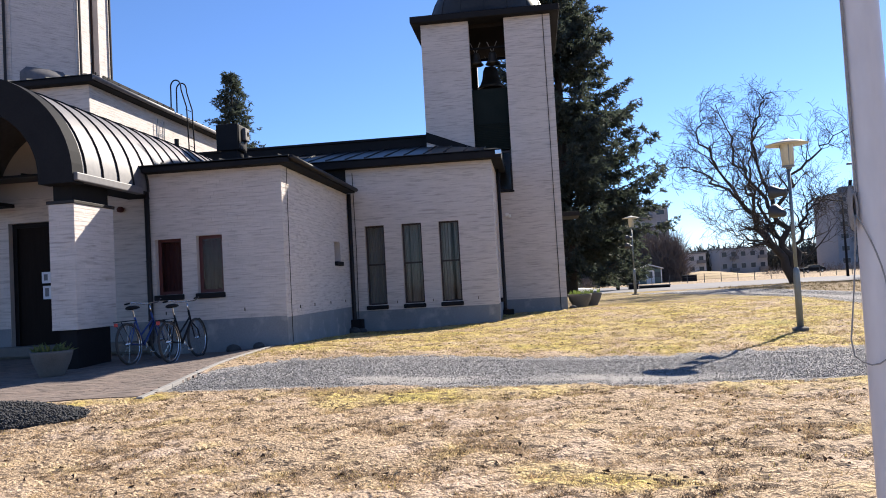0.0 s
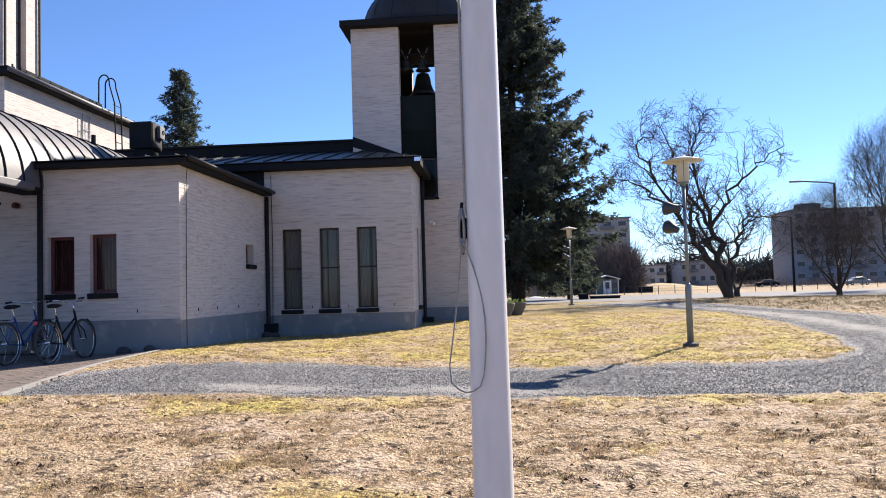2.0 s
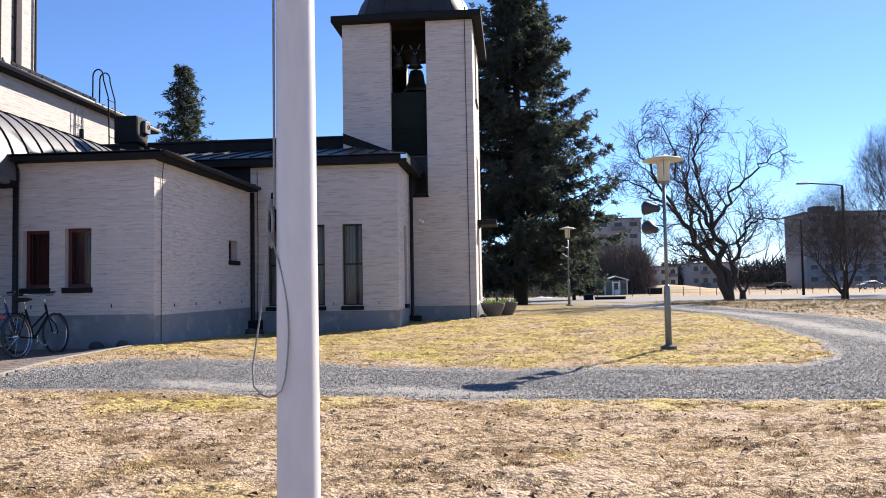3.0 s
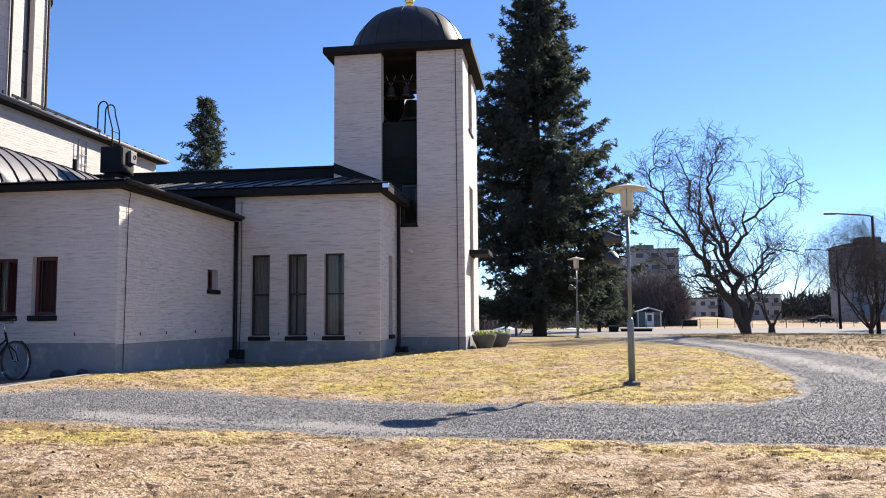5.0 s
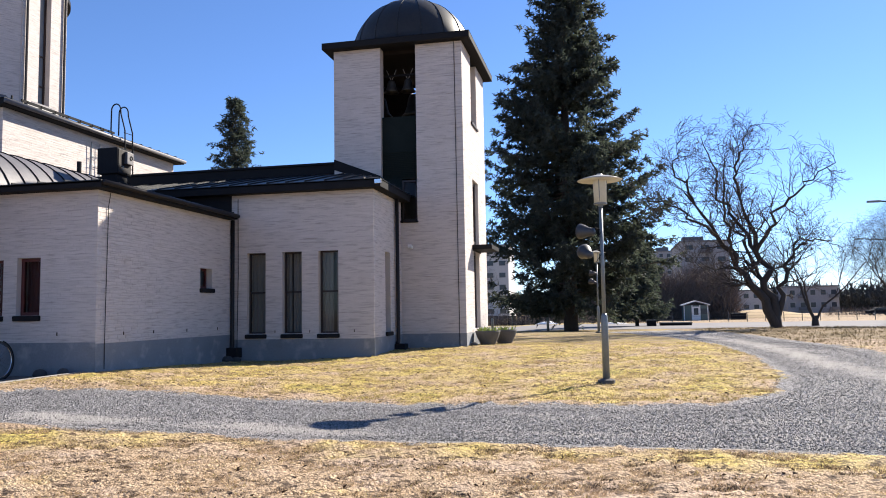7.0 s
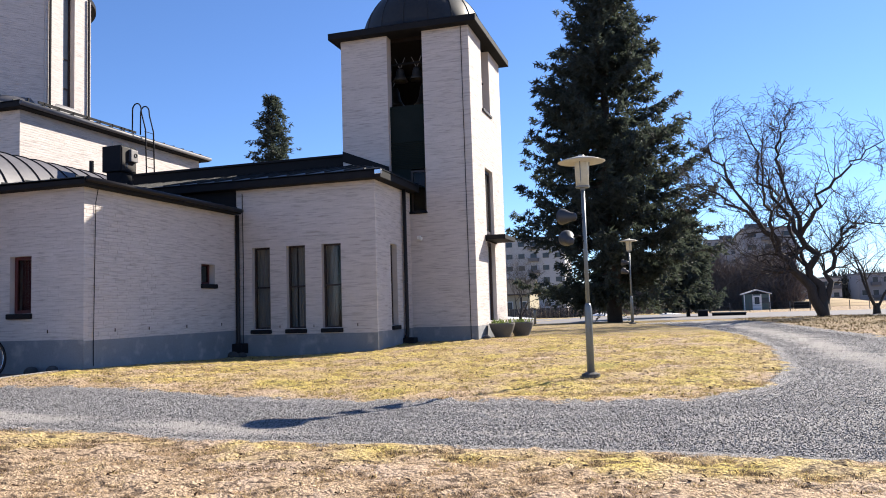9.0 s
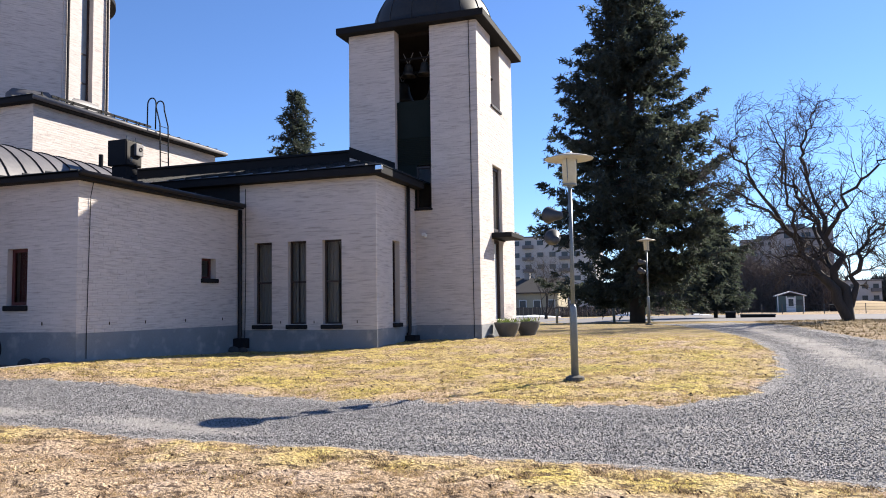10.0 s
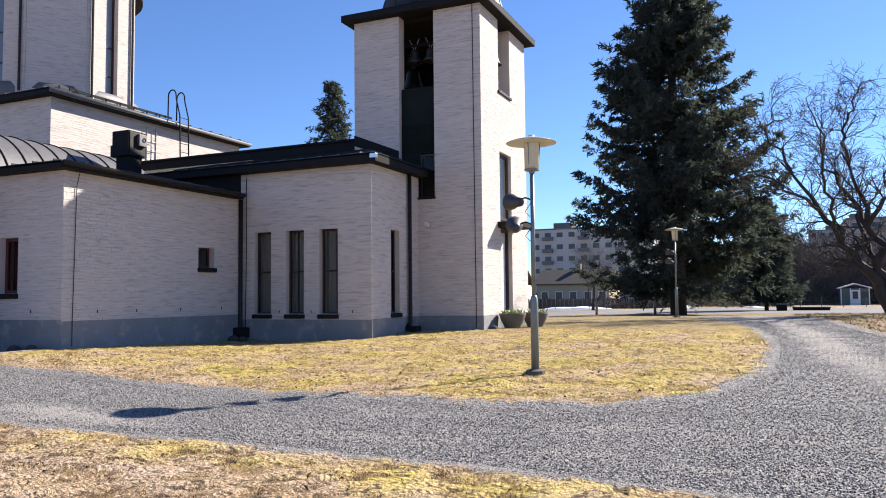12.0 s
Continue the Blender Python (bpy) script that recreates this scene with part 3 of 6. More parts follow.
def window(parent, p0, p1, u0, u1, z0, z1, bars=(), fm=None, depth=0.11, sill=True, fw=0.055, backing=None, cover=((0.0, 1.0),), sill_h=0.115, label="dark framed window in a brick reveal"):
    fm = fm or M_FRAME
    m = in_wall(p0, p1, depth)
    hub = Mesh()
    hub.box(u0, 0, z0, u0 + fw, 0.07, z1, m).box(u1 - fw, 0, z0, u1, 0.07, z1, m)
    hub.box(u0 + fw, 0, z1 - fw, u1 - fw, 0.07, z1, m).box(u0 + fw, 0, z0, u1 - fw, 0.07, z0 + fw, m)
    win = part("window", hub, fm, parent, label, bevel=0.006)
    for b in bars:
        part("glazing_bar", Mesh().box(u0 + fw, 0.005, b - 0.022, u1 - fw, 0.06, b + 0.022, m), fm, win)
    zs = [z0 + fw, *bars, z1 - fw]
    for a, b in zip(zs[:-1], zs[1:]):
        g = part("pane", Mesh().add([m @ Vector(q) for q in ((u0 + fw - 0.01, 0.03, a), (u1 - fw + 0.01, 0.03, a), (u1 - fw + 0.01, 0.03, b), (u0 + fw - 0.01, 0.03, b))], [(0, 1, 2, 3)]), M_GLASS, win)
        g.visible_shadow = False
    if sill:
        part("sill", Mesh().box(u0 - 0.03, -depth - 0.085, z0 - sill_h, u1 + 0.03, 0.02, z0 - 0.003, m), M_BLACK, win, "black sheet-metal sill", bevel=0.02)
    if backing:
        for lo, hi in cover:
            # folded curtain behind the glass
            c = Mesh()
            n = max(4, round(14 * (hi - lo)))
            for i in range(n):
                ua, ub = u0 + (u1 - u0) * (lo + (hi - lo) * i / n), u0 + (u1 - u0) * (lo + (hi - lo) * (i + 1) / n)
                ya, yb = 0.20 + 0.03 * (i % 2), 0.20 + 0.03 * ((i + 1) % 2)
                c.add([m @ Vector(q) for q in ((ua, ya, z0), (ub, yb, z0), (ub, yb, z1), (ua, ya, z1), (ua, ya + .006, z0), (ub, yb + .006, z0), (ub, yb + .006, z1), (ua, ya + .006, z1))],
                      [(0, 1, 2, 3), (7, 6, 5, 4), (0, 4, 5, 1), (3, 2, 6, 7)])
            part("curtain", c, backing, win, "curtain hanging behind the glass")
    return win


def seam_roof(parent, name, verts, u_dir, step, material, seam_h=0.035, thick=0.05, label=""):
    """A sloped sheet (convex polygon, in order) with standing seams that run up u_dir."""
    vs = [Vector(v) for v in verts]
    nrm = (vs[1] - vs[0]).cross(vs[2] - vs[0]).normalized()
    if nrm.z < 0:
        vs.reverse()
        nrm = -nrm
    m = Mesh()
    k = len(vs)
    m.add(vs + [v - Vector((0, 0, thick)) for v in vs], [tuple(range(k)), tuple(range(2 * k - 1, k - 1, -1))] + [(i, i + k, (i + 1) % k + k, (i + 1) % k) for i in range(k)])
    roof = part(name, m, material, parent, label)
    u = Vector(u_dir)
    u = (u - nrm * u.dot(nrm)).normalized()
    w = nrm.cross(u)
    ws = [v.dot(w) for v in vs]
    c = math.ceil(min(ws) / step) * step
    while c < max(ws):
        hits = []
        for i in range(k):
            a, b = vs[i], vs[(i + 1) % k]
            wa, wb = a.dot(w) - c, b.dot(w) - c
            if wa * wb < 0:
                hits.append(a + (b - a) * (wa / (wa - wb)))
        if len(hits) == 2 and (hits[1] - hits[0]).length > 0.15:
            a, b = hits
            s = Mesh()
            q = [a - w * 0.012, a + w * 0.012, b + w * 0.012, b - w * 0.012]
            s.add(q + [p + nrm * seam_h for p in q], [(4, 5, 6, 7), (0, 1, 5, 4), (1, 2, 6, 5), (2, 3, 7, 6), (3, 0, 4, 7), (3, 2, 1, 0)])
            part("seam", s, material, roof)
        c += step
    return roof


def downpipe(parent, x, y, z0, z1, r=0.05, shoe=True, material=None):
    m = Mesh().tube([(x, y, z1), (x, y, z0 + 0.12)] + ([(x, y - 0.02, z0 + 0.06), (x, y - 0.12, z0 + 0.02)] if shoe else [(x, y, z0)]), r, 10)
    for z in (z0 + 0.5, (z0 + z1) / 2, z1 - 0.4):
        m.torus((x, y, z), (0, 0, 1), r + 0.006, 0.008, 16, 4)
    return part("downpipe", m, material or M_PIPE, parent, "dark painted steel downpipe", smooth=True)


# corner points of the plan
WX, WY = -5.02, 15.20        # office wing: right face, front face
WL = -7.93                   # left end of the wing's front
AX, AY = -0.95, 20.92        # annex: right face, front face
TX0, TX1, TY0, TY1 = -3.05, 1.0, 23.70, 27.80   # bell tower
G0 = 0.42                    # ground at the walls

# ---- office wing ----
wing = thing("church_wing", "low whitewashed brick office wing with dark metal roof", "building")
f_holes = [(0.14, 0.71, 1.56, 2.73), (1.04, 1.60, 1.56, 2.75)]
brick_wall(wing, (WL, WY), (WX, WY), G0, 4.12, 1.0, f_holes)
for h in f_holes:
    window(wing, (WL, WY), (WX, WY), *h[:2], h[2], h[3], (), M_FRAME_RED, 0.12, fw=0.07, backing=M_CURTAIN_RED, label="narrow window with dark red frame")
w_holes = [(4.02, 4.62, 2.20, 2.72)]
brick_wall(wing, (WX, WY), (WX, AY), G0, 4.12, 0.97, w_holes)
window(wing, (WX, WY), (WX, AY), 4.02, 4.62, 2.20, 2.72, (), M_FRAME_RED, 0.16, label="small square window with dark red frame")
part("inner_wall", Mesh().box(-12.4, 18.3, 0.3, WX - 0.36, 18.4, 4.2).box(-8.2, 15.7, 0.3, -8.1, 18.3, 4.2), M_PLASTER, wing)
part("floor", Mesh().box(-12.4, WY + 0.36, 0.4, WX - 0.36, AY, 0.6), M_PLASTER, wing)
# fascia, soffit and low hipped roof
ex0, ex1, ey0, ez = -7.88, WX + 0.28, WY - 0.30, 4.10
fas = Mesh().box(ex0, ey0, ez, ex1, ey0 + 0.04, ez + 0.14).box(ex1 - 0.04, ey0 + 0.04, ez, ex1, AY - 0.25, ez + 0.14)
part("fascia", fas, M_BLACK, wing, "black sheet-metal fascia", bevel=0.008)
part("soffit", Mesh().box(ex0, ey0 + 0.041, ez - 0.0, ex1 - 0.041, WY + 0.2, ez + 0.03).box(WX - 0.2, WY + 0.2, ez, ex1 - 0.041, AY - 0.25, ez + 0.03), M_BLACK, wing)
rz = ez + 0.15
seam_roof(wing, "roof", [(ex0 - 4, ey0, rz), (ex1, ey0, rz), (ex1 - 5.6, ey0 + 5.6, rz + 0.30), (ex0 - 4, ey0 + 5.6, rz + 0.30)], (0, 1, 0.1), 0.62, M_ROOF, label="dark standing-seam metal roof")
seam_roof(wing, "roof", [(ex1, ey0, rz), (ex1, AY - 0.2, rz), (ex1 - 5.6, ey0 + 5.6, rz + 0.30)], (-1, 0, 0.1), 0.62, M_ROOF)
part("eave_gutter", Mesh().tube([(ex1 + 0.05, ey0 + 0.02, ez + 0.10), (ex1 + 0.05, AY - 0.3, ez + 0.08)], 0.055, 10), M_PIPE, wing, smooth=True)
downpipe(wing, WX + 0.07, AY - 0.12, 0.55, 4.1, 0.055)
downpipe(wing, WL + 0.03, WY - 0.08, 0.55, 4.0, 0.055)
# thin cable down the corner
part("cable", Mesh().tube([(WX + 0.02, WY + 0.38, 4.1), (WX + 0.03, WY + 0.30, 3.8), (WX + 0.025, WY + 0.28, 2.4), (WX + 0.03, WY + 0.25, 1.05), (WX + 0.03, WY + 0.25, 0.45)], 0.007, 6), M_BLACK, wing, "thin black cable clipped to the wall")
part("vent_pipe", Mesh().tube([(-10.05, 21.10, 4.4), (-10.05, 21.10, 6.1)], 0.065, 12), M_BLACK, wing, "black roof vent pipe")

# ---- annex with tall windows ----
annex = thing("church_annex", "tall-windowed whitewashed brick annex under a hipped metal roof", "building")
a_holes = [(12.4 - 4.58, 12.4 - 4.03, 0.97, 3.19), (12.4 - 3.54, 12.4 - 2.98, 0.97, 3.20), (12.4 - 2.50, 12.4 - 1.94, 0.97, 3.20)]
A0 = (-12.4, AY)
brick_wall(annex, A0, (AX, AY), G0, 4.83, 0.83, a_holes)
s_holes = [(1.05, 1.55, 0.97, 3.20)]
brick_wall(annex, (AX, AY), (AX, TY0), G0, 4.83, 0.85, s_holes)
A_COVER = [((0.0, 0.86),), ((0.0, 0.26), (0.34, 0.72), (0.78, 1.0)), ((0.0, 0.55), (0.70, 1.0))]
for i, h in enumerate(a_holes):
    window(annex, A0, (AX, AY), *h, (2.10,), M_FRAME, 0.14, fw=0.05, backing=M_CURTAIN, cover=A_COVER[i], label="tall narrow two-pane window with brown frame")
window(annex, (AX, AY), (AX, TY0), *s_holes[0], (2.10,), M_FRAME, 0.14, fw=0.05, label="tall narrow two-pane window with brown frame")
part("inner_wall", Mesh().box(-5.4, 23.35, 0.3, AX - 0.36, 23.45, 4.8).box(-5.5, AY + 0.36, 0.3, -5.4, 23.3, 4.8), M_PLASTER, annex)
part("floor", Mesh().box(-5.4, AY + 0.36, 0.4, AX - 0.36, 23.3, 0.6), M_PLASTER, annex)
part("eave_band", Mesh().box(-12.4, AY - 0.03, 4.2, WX - 0.02, AY - 0.012, 4.80), M_BLACK, annex, "thin black band on the wall under the eave")
az, ax1, ay0 = 4.80, AX + 0.30, AY - 0.33
part("fascia", Mesh().box(-12.4, ay0, az, ax1, ay0 + 0.04, az + 0.22).box(ax1 - 0.04, ay0 + 0.04, az, ax1, TY0, az + 0.22), M_BLACK, annex, "black sheet-metal fascia", bevel=0.008)
part("soffit", Mesh().box(-12.4, ay0 + 0.041, az, ax1 - 0.041, AY + 0.2, az + 0.03).box(AX - 0.2, AY + 0.2, az, ax1 - 0.041, TY0, az + 0.03), M_BLACK, annex)
part("corner_cap", Mesh().box(ax1 - 0.16, ay0 - 0.012, az + 0.08, ax1 + 0.008, ay0 + 0.12, az + 0.20), M_CHROME, annex, "bare metal gutter end", bevel=0.01)
az2 = az + 0.23
RZ = az2 + 1.17         # top of the upstand
RS = RZ - 0.30           # where the sheets meet it
seam_roof(annex, "roof", [(-12.4, ay0, az2), (ax1, ay0, az2), (TX0 + 0.02, TY0 + 0.5, RS), (-12.4, TY0 + 0.5, RS)], (0, 1, 0.3), 0.55, M_ROOF, label="dark standing-seam metal roof")
seam_roof(annex, "roof", [(ax1, ay0, az2), (ax1, TY0 + 0.5, az2), (TX0 + 0.02, TY0 + 0.5, RS)], (-1, 0, 0.4), 0.55, M_ROOF)
seam_roof(annex, "roof", [(-12.4, TY0 + 0.5, RZ), (TX0, TY0 + 0.5, RZ), (TX0, TY1, RZ - 1), (-12.4, TY1, RZ - 1)], (0, 1, -0.3), 0.55, M_ROOF)
part("upstand", Mesh().box(-12.4, TY0 + 0.44, RS - 0.1, TX0, TY0 + 0.56, RZ - 0.02), M_BLACK, annex, "black sheet-clad upstand along the ridge")
part("ridge_cap", Mesh().box(-12.4, TY0 + 0.38, RZ - 0.02, TX0, TY0 + 0.62, RZ + 0.06), M_BLACK, annex, bevel=0.02)
fl = Mesh()
fl.add([(TX0 - 0.01, TY0 - 0.02, RZ - 0.28), (-1.56, TY0 - 0.02, az2 + 0.36), (-1.56, TY0 - 0.02, az2 + 0.62), (TX0 - 0.01, TY0 - 0.02, RZ + 0.05), (TX0 - 0.01, TY0, RZ - 0.28), (-1.56, TY0, az2 + 0.36), (-1.56, TY0, az2 + 0.62), (TX0 - 0.01, TY0, RZ + 0.05)], [(0, 1, 2, 3), (3, 2, 6, 7), (0, 3, 7, 4)])
part("flashing", fl, M_BLACK, annex, "black lead flashing against the tower")
downpipe(annex, AX + 0.09, TY0 - 0.75, 0.6, 4.8, 0.055)
part("cable", Mesh().tube([(WX + 0.17, AY - 0.02, 4.7), (WX + 0.19, AY - 0.025, 2.6), (WX + 0.16, AY - 0.025, 0.55)], 0.010, 6), M_BLACK, annex, "thin black cable clipped to the wall")

for u in (0.9, 2.0, 3.4, 4.9):
    part("weep_vent", Mesh().box(WX + 0.005, WY + u - 0.009, 1.12, WX + 0.02, WY + u + 0.009, 1.19), M_WALLHOOK, wing)
for x in (-7.6, -5.9):
    part("weep_vent", Mesh().box(x - 0.009, WY - 0.02, 1.14, x + 0.009, WY - 0.005, 1.21), M_WALLHOOK, wing)
for x in (-3.75, -2.75, -1.5):
    part("weep_vent", Mesh().box(x - 0.009, AY - 0.02, 1.0, x + 0.009, AY - 0.005, 1.07), M_WALLHOOK, annex)
part("gully_box", Mesh().box(WX + 0.0, AY - 0.35, 0.35, WX + 0.32, AY - 0.03, 0.62), M_BLACK, wing, "black gully box under the downpipe", bevel=0.02)
part("gully_box", Mesh().box(AX + 0.02, TY0 - 0.95, 0.35, AX + 0.34, TY0 - 0.6, 0.60), M_BLACK, annex, "black gully box under the downpipe", bevel=0.02)

# ---- bell tower ----
tower = thing("bell_tower", "square whitewashed brick bell tower with dark dome", "tower")
TZ = 9.66
SL0, SL1 = -1.55 - TX0, -0.43 - TX0
t_front = [(SL0, SL1, 4.22, TZ)]
brick_wall(tower, (TX0, TY0), (TX1, TY0), G0, TZ, 0.86, t_front)
SV0, SV1 = 25.2 - TY0, 26.25 - TY0
t_side = [(SV0, SV1, 0.96, 5.68), (SV0, SV1, 7.52, TZ)]
brick_wall(tower, (TX1, TY0), (TX1, TY1), G0, TZ, 0.86, t_side)
t_back = [(TX1 + 0.42, TX1 + 1.55, 7.52, TZ)]
brick_wall(tower, (TX1, TY1), (TX0, TY1), G0, TZ, None, t_back)
t_left = [(TY1 - 26.25, TY1 - 25.2, 7.52, TZ)]
brick_wall(tower, (TX0, TY1), (TX0, TY0), G0, TZ, None, t_left)
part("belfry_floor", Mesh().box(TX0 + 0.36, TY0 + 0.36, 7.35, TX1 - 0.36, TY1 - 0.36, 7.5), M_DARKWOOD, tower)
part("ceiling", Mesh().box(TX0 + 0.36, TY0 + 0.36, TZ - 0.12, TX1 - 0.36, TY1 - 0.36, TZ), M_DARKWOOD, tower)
# dark recessed infill of the front slot, with louvre lines and a little window
mt = in_wall((TX0, TY0), (TX1, TY0), 0.16)
part("infill_panel", Mesh().box(SL0, 0, 5.55, SL1, 0.06, 7.5, mt).box(SL0, 0, 4.22, SL0 + 0.62, 0.06, 5.55, mt), M_PANEL, tower, "dark painted board panel")
for k in range(15):
    part("louvre", Mesh().box(SL0 + 0.02, -0.03, 5.60 + k * 0.055, SL1 - 0.02, 0.005, 5.63 + k * 0.055, mt), M_PANEL, tower)
window(tower, (TX0, TY0), (TX1, TY0), SL0 + 0.62, SL1, 4.24, 5.5, (), M_FRAME, 0.12, sill=True, fw=0.06, sill_h=0.06)
ms = in_wall((TX1, TY0), (TX1, TY1), 0.2)
window(tower, (TX1, TY0), (TX1, TY1), SV0, SV1, 3.66, 5.66, (), M_FRAME, 0.10, sill=False, fw=0.09, backing=M_BLIND, label="tall tower window with brown frame and pale blind")
dr = part("door", Mesh().box(SV0 + 0.08, 0, 0.96, SV1 - 0.08, 0.06, 3.3, ms), M_BLIND, tower, "pale louvred door leaf in the tower side")
for k in range(28):
    part("slat", Mesh().box(SV0 + 0.16, -0.012, 1.05 + k * 0.078, SV1 - 0.16, 0.0, 1.11 + k * 0.078, ms), M_BLIND, dr)
part("door_frame", Mesh().box(SV0, -0.08, 0.96, SV0 + 0.08, 0.1, 3.4, ms).box(SV1 - 0.08, -0.08, 0.96, SV1, 0.1, 3.4, ms).box(SV0 + 0.08, -0.08, 3.3, SV1 - 0.08, 0.1, 3.66, ms), M_FRAME, tower, bevel=0.006)
part("awning", Mesh().box(TX1 + 0.0, 24.95, 3.42, TX1 + 0.62, 26.5, 3.56).box(TX1, 24.98, 3.38, TX1 + 0.04, 26.47, 3.42), M_BLACK, tower, "small black door canopy", bevel=0.012)
part("belfry_sill", Mesh().box(TX1 - 0.36, 25.14, 7.44, TX1 + 0.06, 26.31, 7.52), M_PIPE, tower, bevel=0.01)
part("back_frame", Mesh().box(TX1 - 1.5, TY1 - 0.2, 7.5, TX1 - 1.44, TY1 - 0.14, TZ), M_FRAME, tower)
# dark boarding inside the belfry; part of its near-black tone stands in for shade
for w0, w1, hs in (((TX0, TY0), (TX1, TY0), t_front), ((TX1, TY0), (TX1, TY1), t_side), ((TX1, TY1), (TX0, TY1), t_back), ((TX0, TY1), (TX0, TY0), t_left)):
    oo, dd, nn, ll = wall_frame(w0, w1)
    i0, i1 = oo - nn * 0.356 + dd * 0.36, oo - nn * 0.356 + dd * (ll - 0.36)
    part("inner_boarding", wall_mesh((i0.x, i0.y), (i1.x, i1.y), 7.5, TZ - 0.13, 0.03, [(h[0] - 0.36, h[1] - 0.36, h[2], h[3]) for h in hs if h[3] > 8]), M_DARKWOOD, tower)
# overhanging eave, dome and finial
e = 0.30
part("eave", Mesh().box(TX0 - e, TY0 - e, TZ, TX1 + e, TY1 + e, TZ + 0.20), M_BLACK, tower, "overhanging black eave", bevel=0.02)
cx, cy = (TX0 + TX1) / 2, (TY0 + TY1) / 2
tp = Mesh()
n8 = [(TX0 - e, TY0 - e, TZ + 0.2), (TX1 + e, TY0 - e, TZ + 0.2), (TX1 + e, TY1 + e, TZ + 0.2), (TX0 - e, TY1 + e, TZ + 0.2)]
tp.add(n8 + [(cx - 1, cy - 1, TZ + 0.55), (cx + 1, cy - 1, TZ + 0.55), (cx + 1, cy + 1, TZ + 0.55), (cx - 1, cy + 1, TZ + 0.55)], [(0, 1, 5, 4), (1, 2, 6, 5), (2, 3, 7, 6), (3, 0, 4, 7), (4, 5, 6, 7)])
part("roof_skirt", tp, M_ROOF, tower)
DR = 1.97
prof = [(DR + 0.03, 0.0), (DR + 0.03, 0.12)] + [(DR * math.cos(a), 0.12 + DR * 0.93 * math.sin(a)) for a in np.linspace(0, math.pi / 2 * 0.97, 16)]
dome = part("dome", Mesh().lathe(prof, (cx, cy, TZ + 0.22), 48), M_DOME, tower, "dark sheet-metal dome with ribs", smooth=True)
for k in range(16):
    a = 2 * math.pi * k / 16
    pts = [(cx + (DR + 0.008) * math.cos(t) * math.cos(a), cy + (DR + 0.008) * math.cos(t) * math.sin(a), TZ + 0.34 + DR * 0.93 * math.sin(t)) for t in np.linspace(0, math.pi / 2 * 0.96, 12)]
    part("rib", Mesh().tube(pts, 0.014, 5), M_DOME, dome)
part("finial", Mesh().lathe([(0.10, 0), (0.16, 0.05), (0.10, 0.14), (0.06, 0.18), (0.13, 0.26), (0.17, 0.36), (0.13, 0.46), (0.05, 0.52), (0.03, 1.2)], (cx, cy, TZ + 0.22 + 0.12 + DR * 0.93 - 0.03), 20), M_GOLD, tower, "gilded ball finial", smooth=True)
part("conductor", Mesh().tube([(0.78, TY0 - 0.02, TZ), (0.79, TY0 - 0.025, 5), (0.80, TY0 - 0.025, 0.5)], 0.010, 6), M_BLACK, tower, "lightning conductor wire on the wall")
part("wall_lamp", Mesh().box(-0.72, TY0 - 0.10, 3.42, -0.62, TY0 - 0.013, 3.52).lathe([(0.03, 0), (0.05, 0.03), (0.05, 0.10)], (-0.60, TY0 - 0.10, 3.38), 10), M_WHITE, tower, "small wall-mounted camera light", bevel=0.005)
# bells hang from a steel beam on V hangers
bell_prof = [(0.02, 0.62), (0.16, 0.60), (0.20, 0.50), (0.23, 0.30), (0.30, 0.12), (0.40, 0.0), (0.37, 0.0), (0.27, 0.13), (0.20, 0.30), (0.02, 0.55)]
part("bell_beam", Mesh().tube([(TX0 + 0.3, cy, 8.98), (TX1 - 0.3, cy, 8.98)], 0.05, 8).tube([(TX0 + 0.3, TY0 + 0.75, 8.98), (TX1 - 0.3, TY0 + 0.75, 8.98)], 0.04, 8), M_BLACK, tower)
for bx, by, s in ((-1.40, TY0 + 0.75, 0.62), (-0.86, TY0 + 0.75, 0.62), (cx, cy + 0.3, 1.25), (0.70, 25.70, 0.60), (-2.3, 26.2, 1.1)):
    b = part("bell", Mesh().lathe([(r * s, z * s) for r, z in bell_prof], (bx, by, 8.85 - 0.66 * s), 20), M_BRONZE, tower, "bronze church bell", smooth=True)
    part("hanger", Mesh().tube([(bx - 0.16, by, 9.18), (bx - 0.02, by, 8.86)], 0.011, 6).tube([(bx + 0.16, by, 9.18), (bx + 0.02, by, 8.86)], 0.011, 6), M_CONCRETE, b)

# ---- nave block with lantern drum ----
nave = thing("church_nave", "tall whitewashed brick church nave with round lantern drum", "building")
NX, NY, NY1, NZ = -12.65, 21.0, 30.3, 7.92
brick_wall(nave, (-28, NY), (NX, NY), 3.0, NZ, None)
brick_wall(nave, (NX, NY), (NX, NY1), 3.0, NZ, None)
part("wall", Mesh().box(-28, NY1 - 0.4, 0, NX - 0.36, NY1, NZ).box(-28, NY + 0.36, 0, -27.6, NY1 - 0.4, NZ), M_MORTAR, nave)
o = 0.32
part("eave", Mesh().box(-28 - o, NY - o, NZ, NX + o, NY1 + o, NZ + 0.20), M_BLACK, nave, "black overhanging eave", bevel=0.012)
part("eave_gutter", Mesh().tube([(NX + o + 0.04, NY - o, NZ + 0.10), (NX + o + 0.04, NY1 + o, NZ + 0.10)], 0.07, 10), M_ROOF_WORN, nave, smooth=True)
q = NZ + 0.205
seam_roof(nave, "roof", [(NX + o, NY - o, q), (NX + o, NY1 + o, q), (NX - 4, 29, q + 0.55), (NX - 4, 23.2, q + 0.55)], (-1, 0, 0.1), 0.6, M_ROOF, label="low dark metal roof")
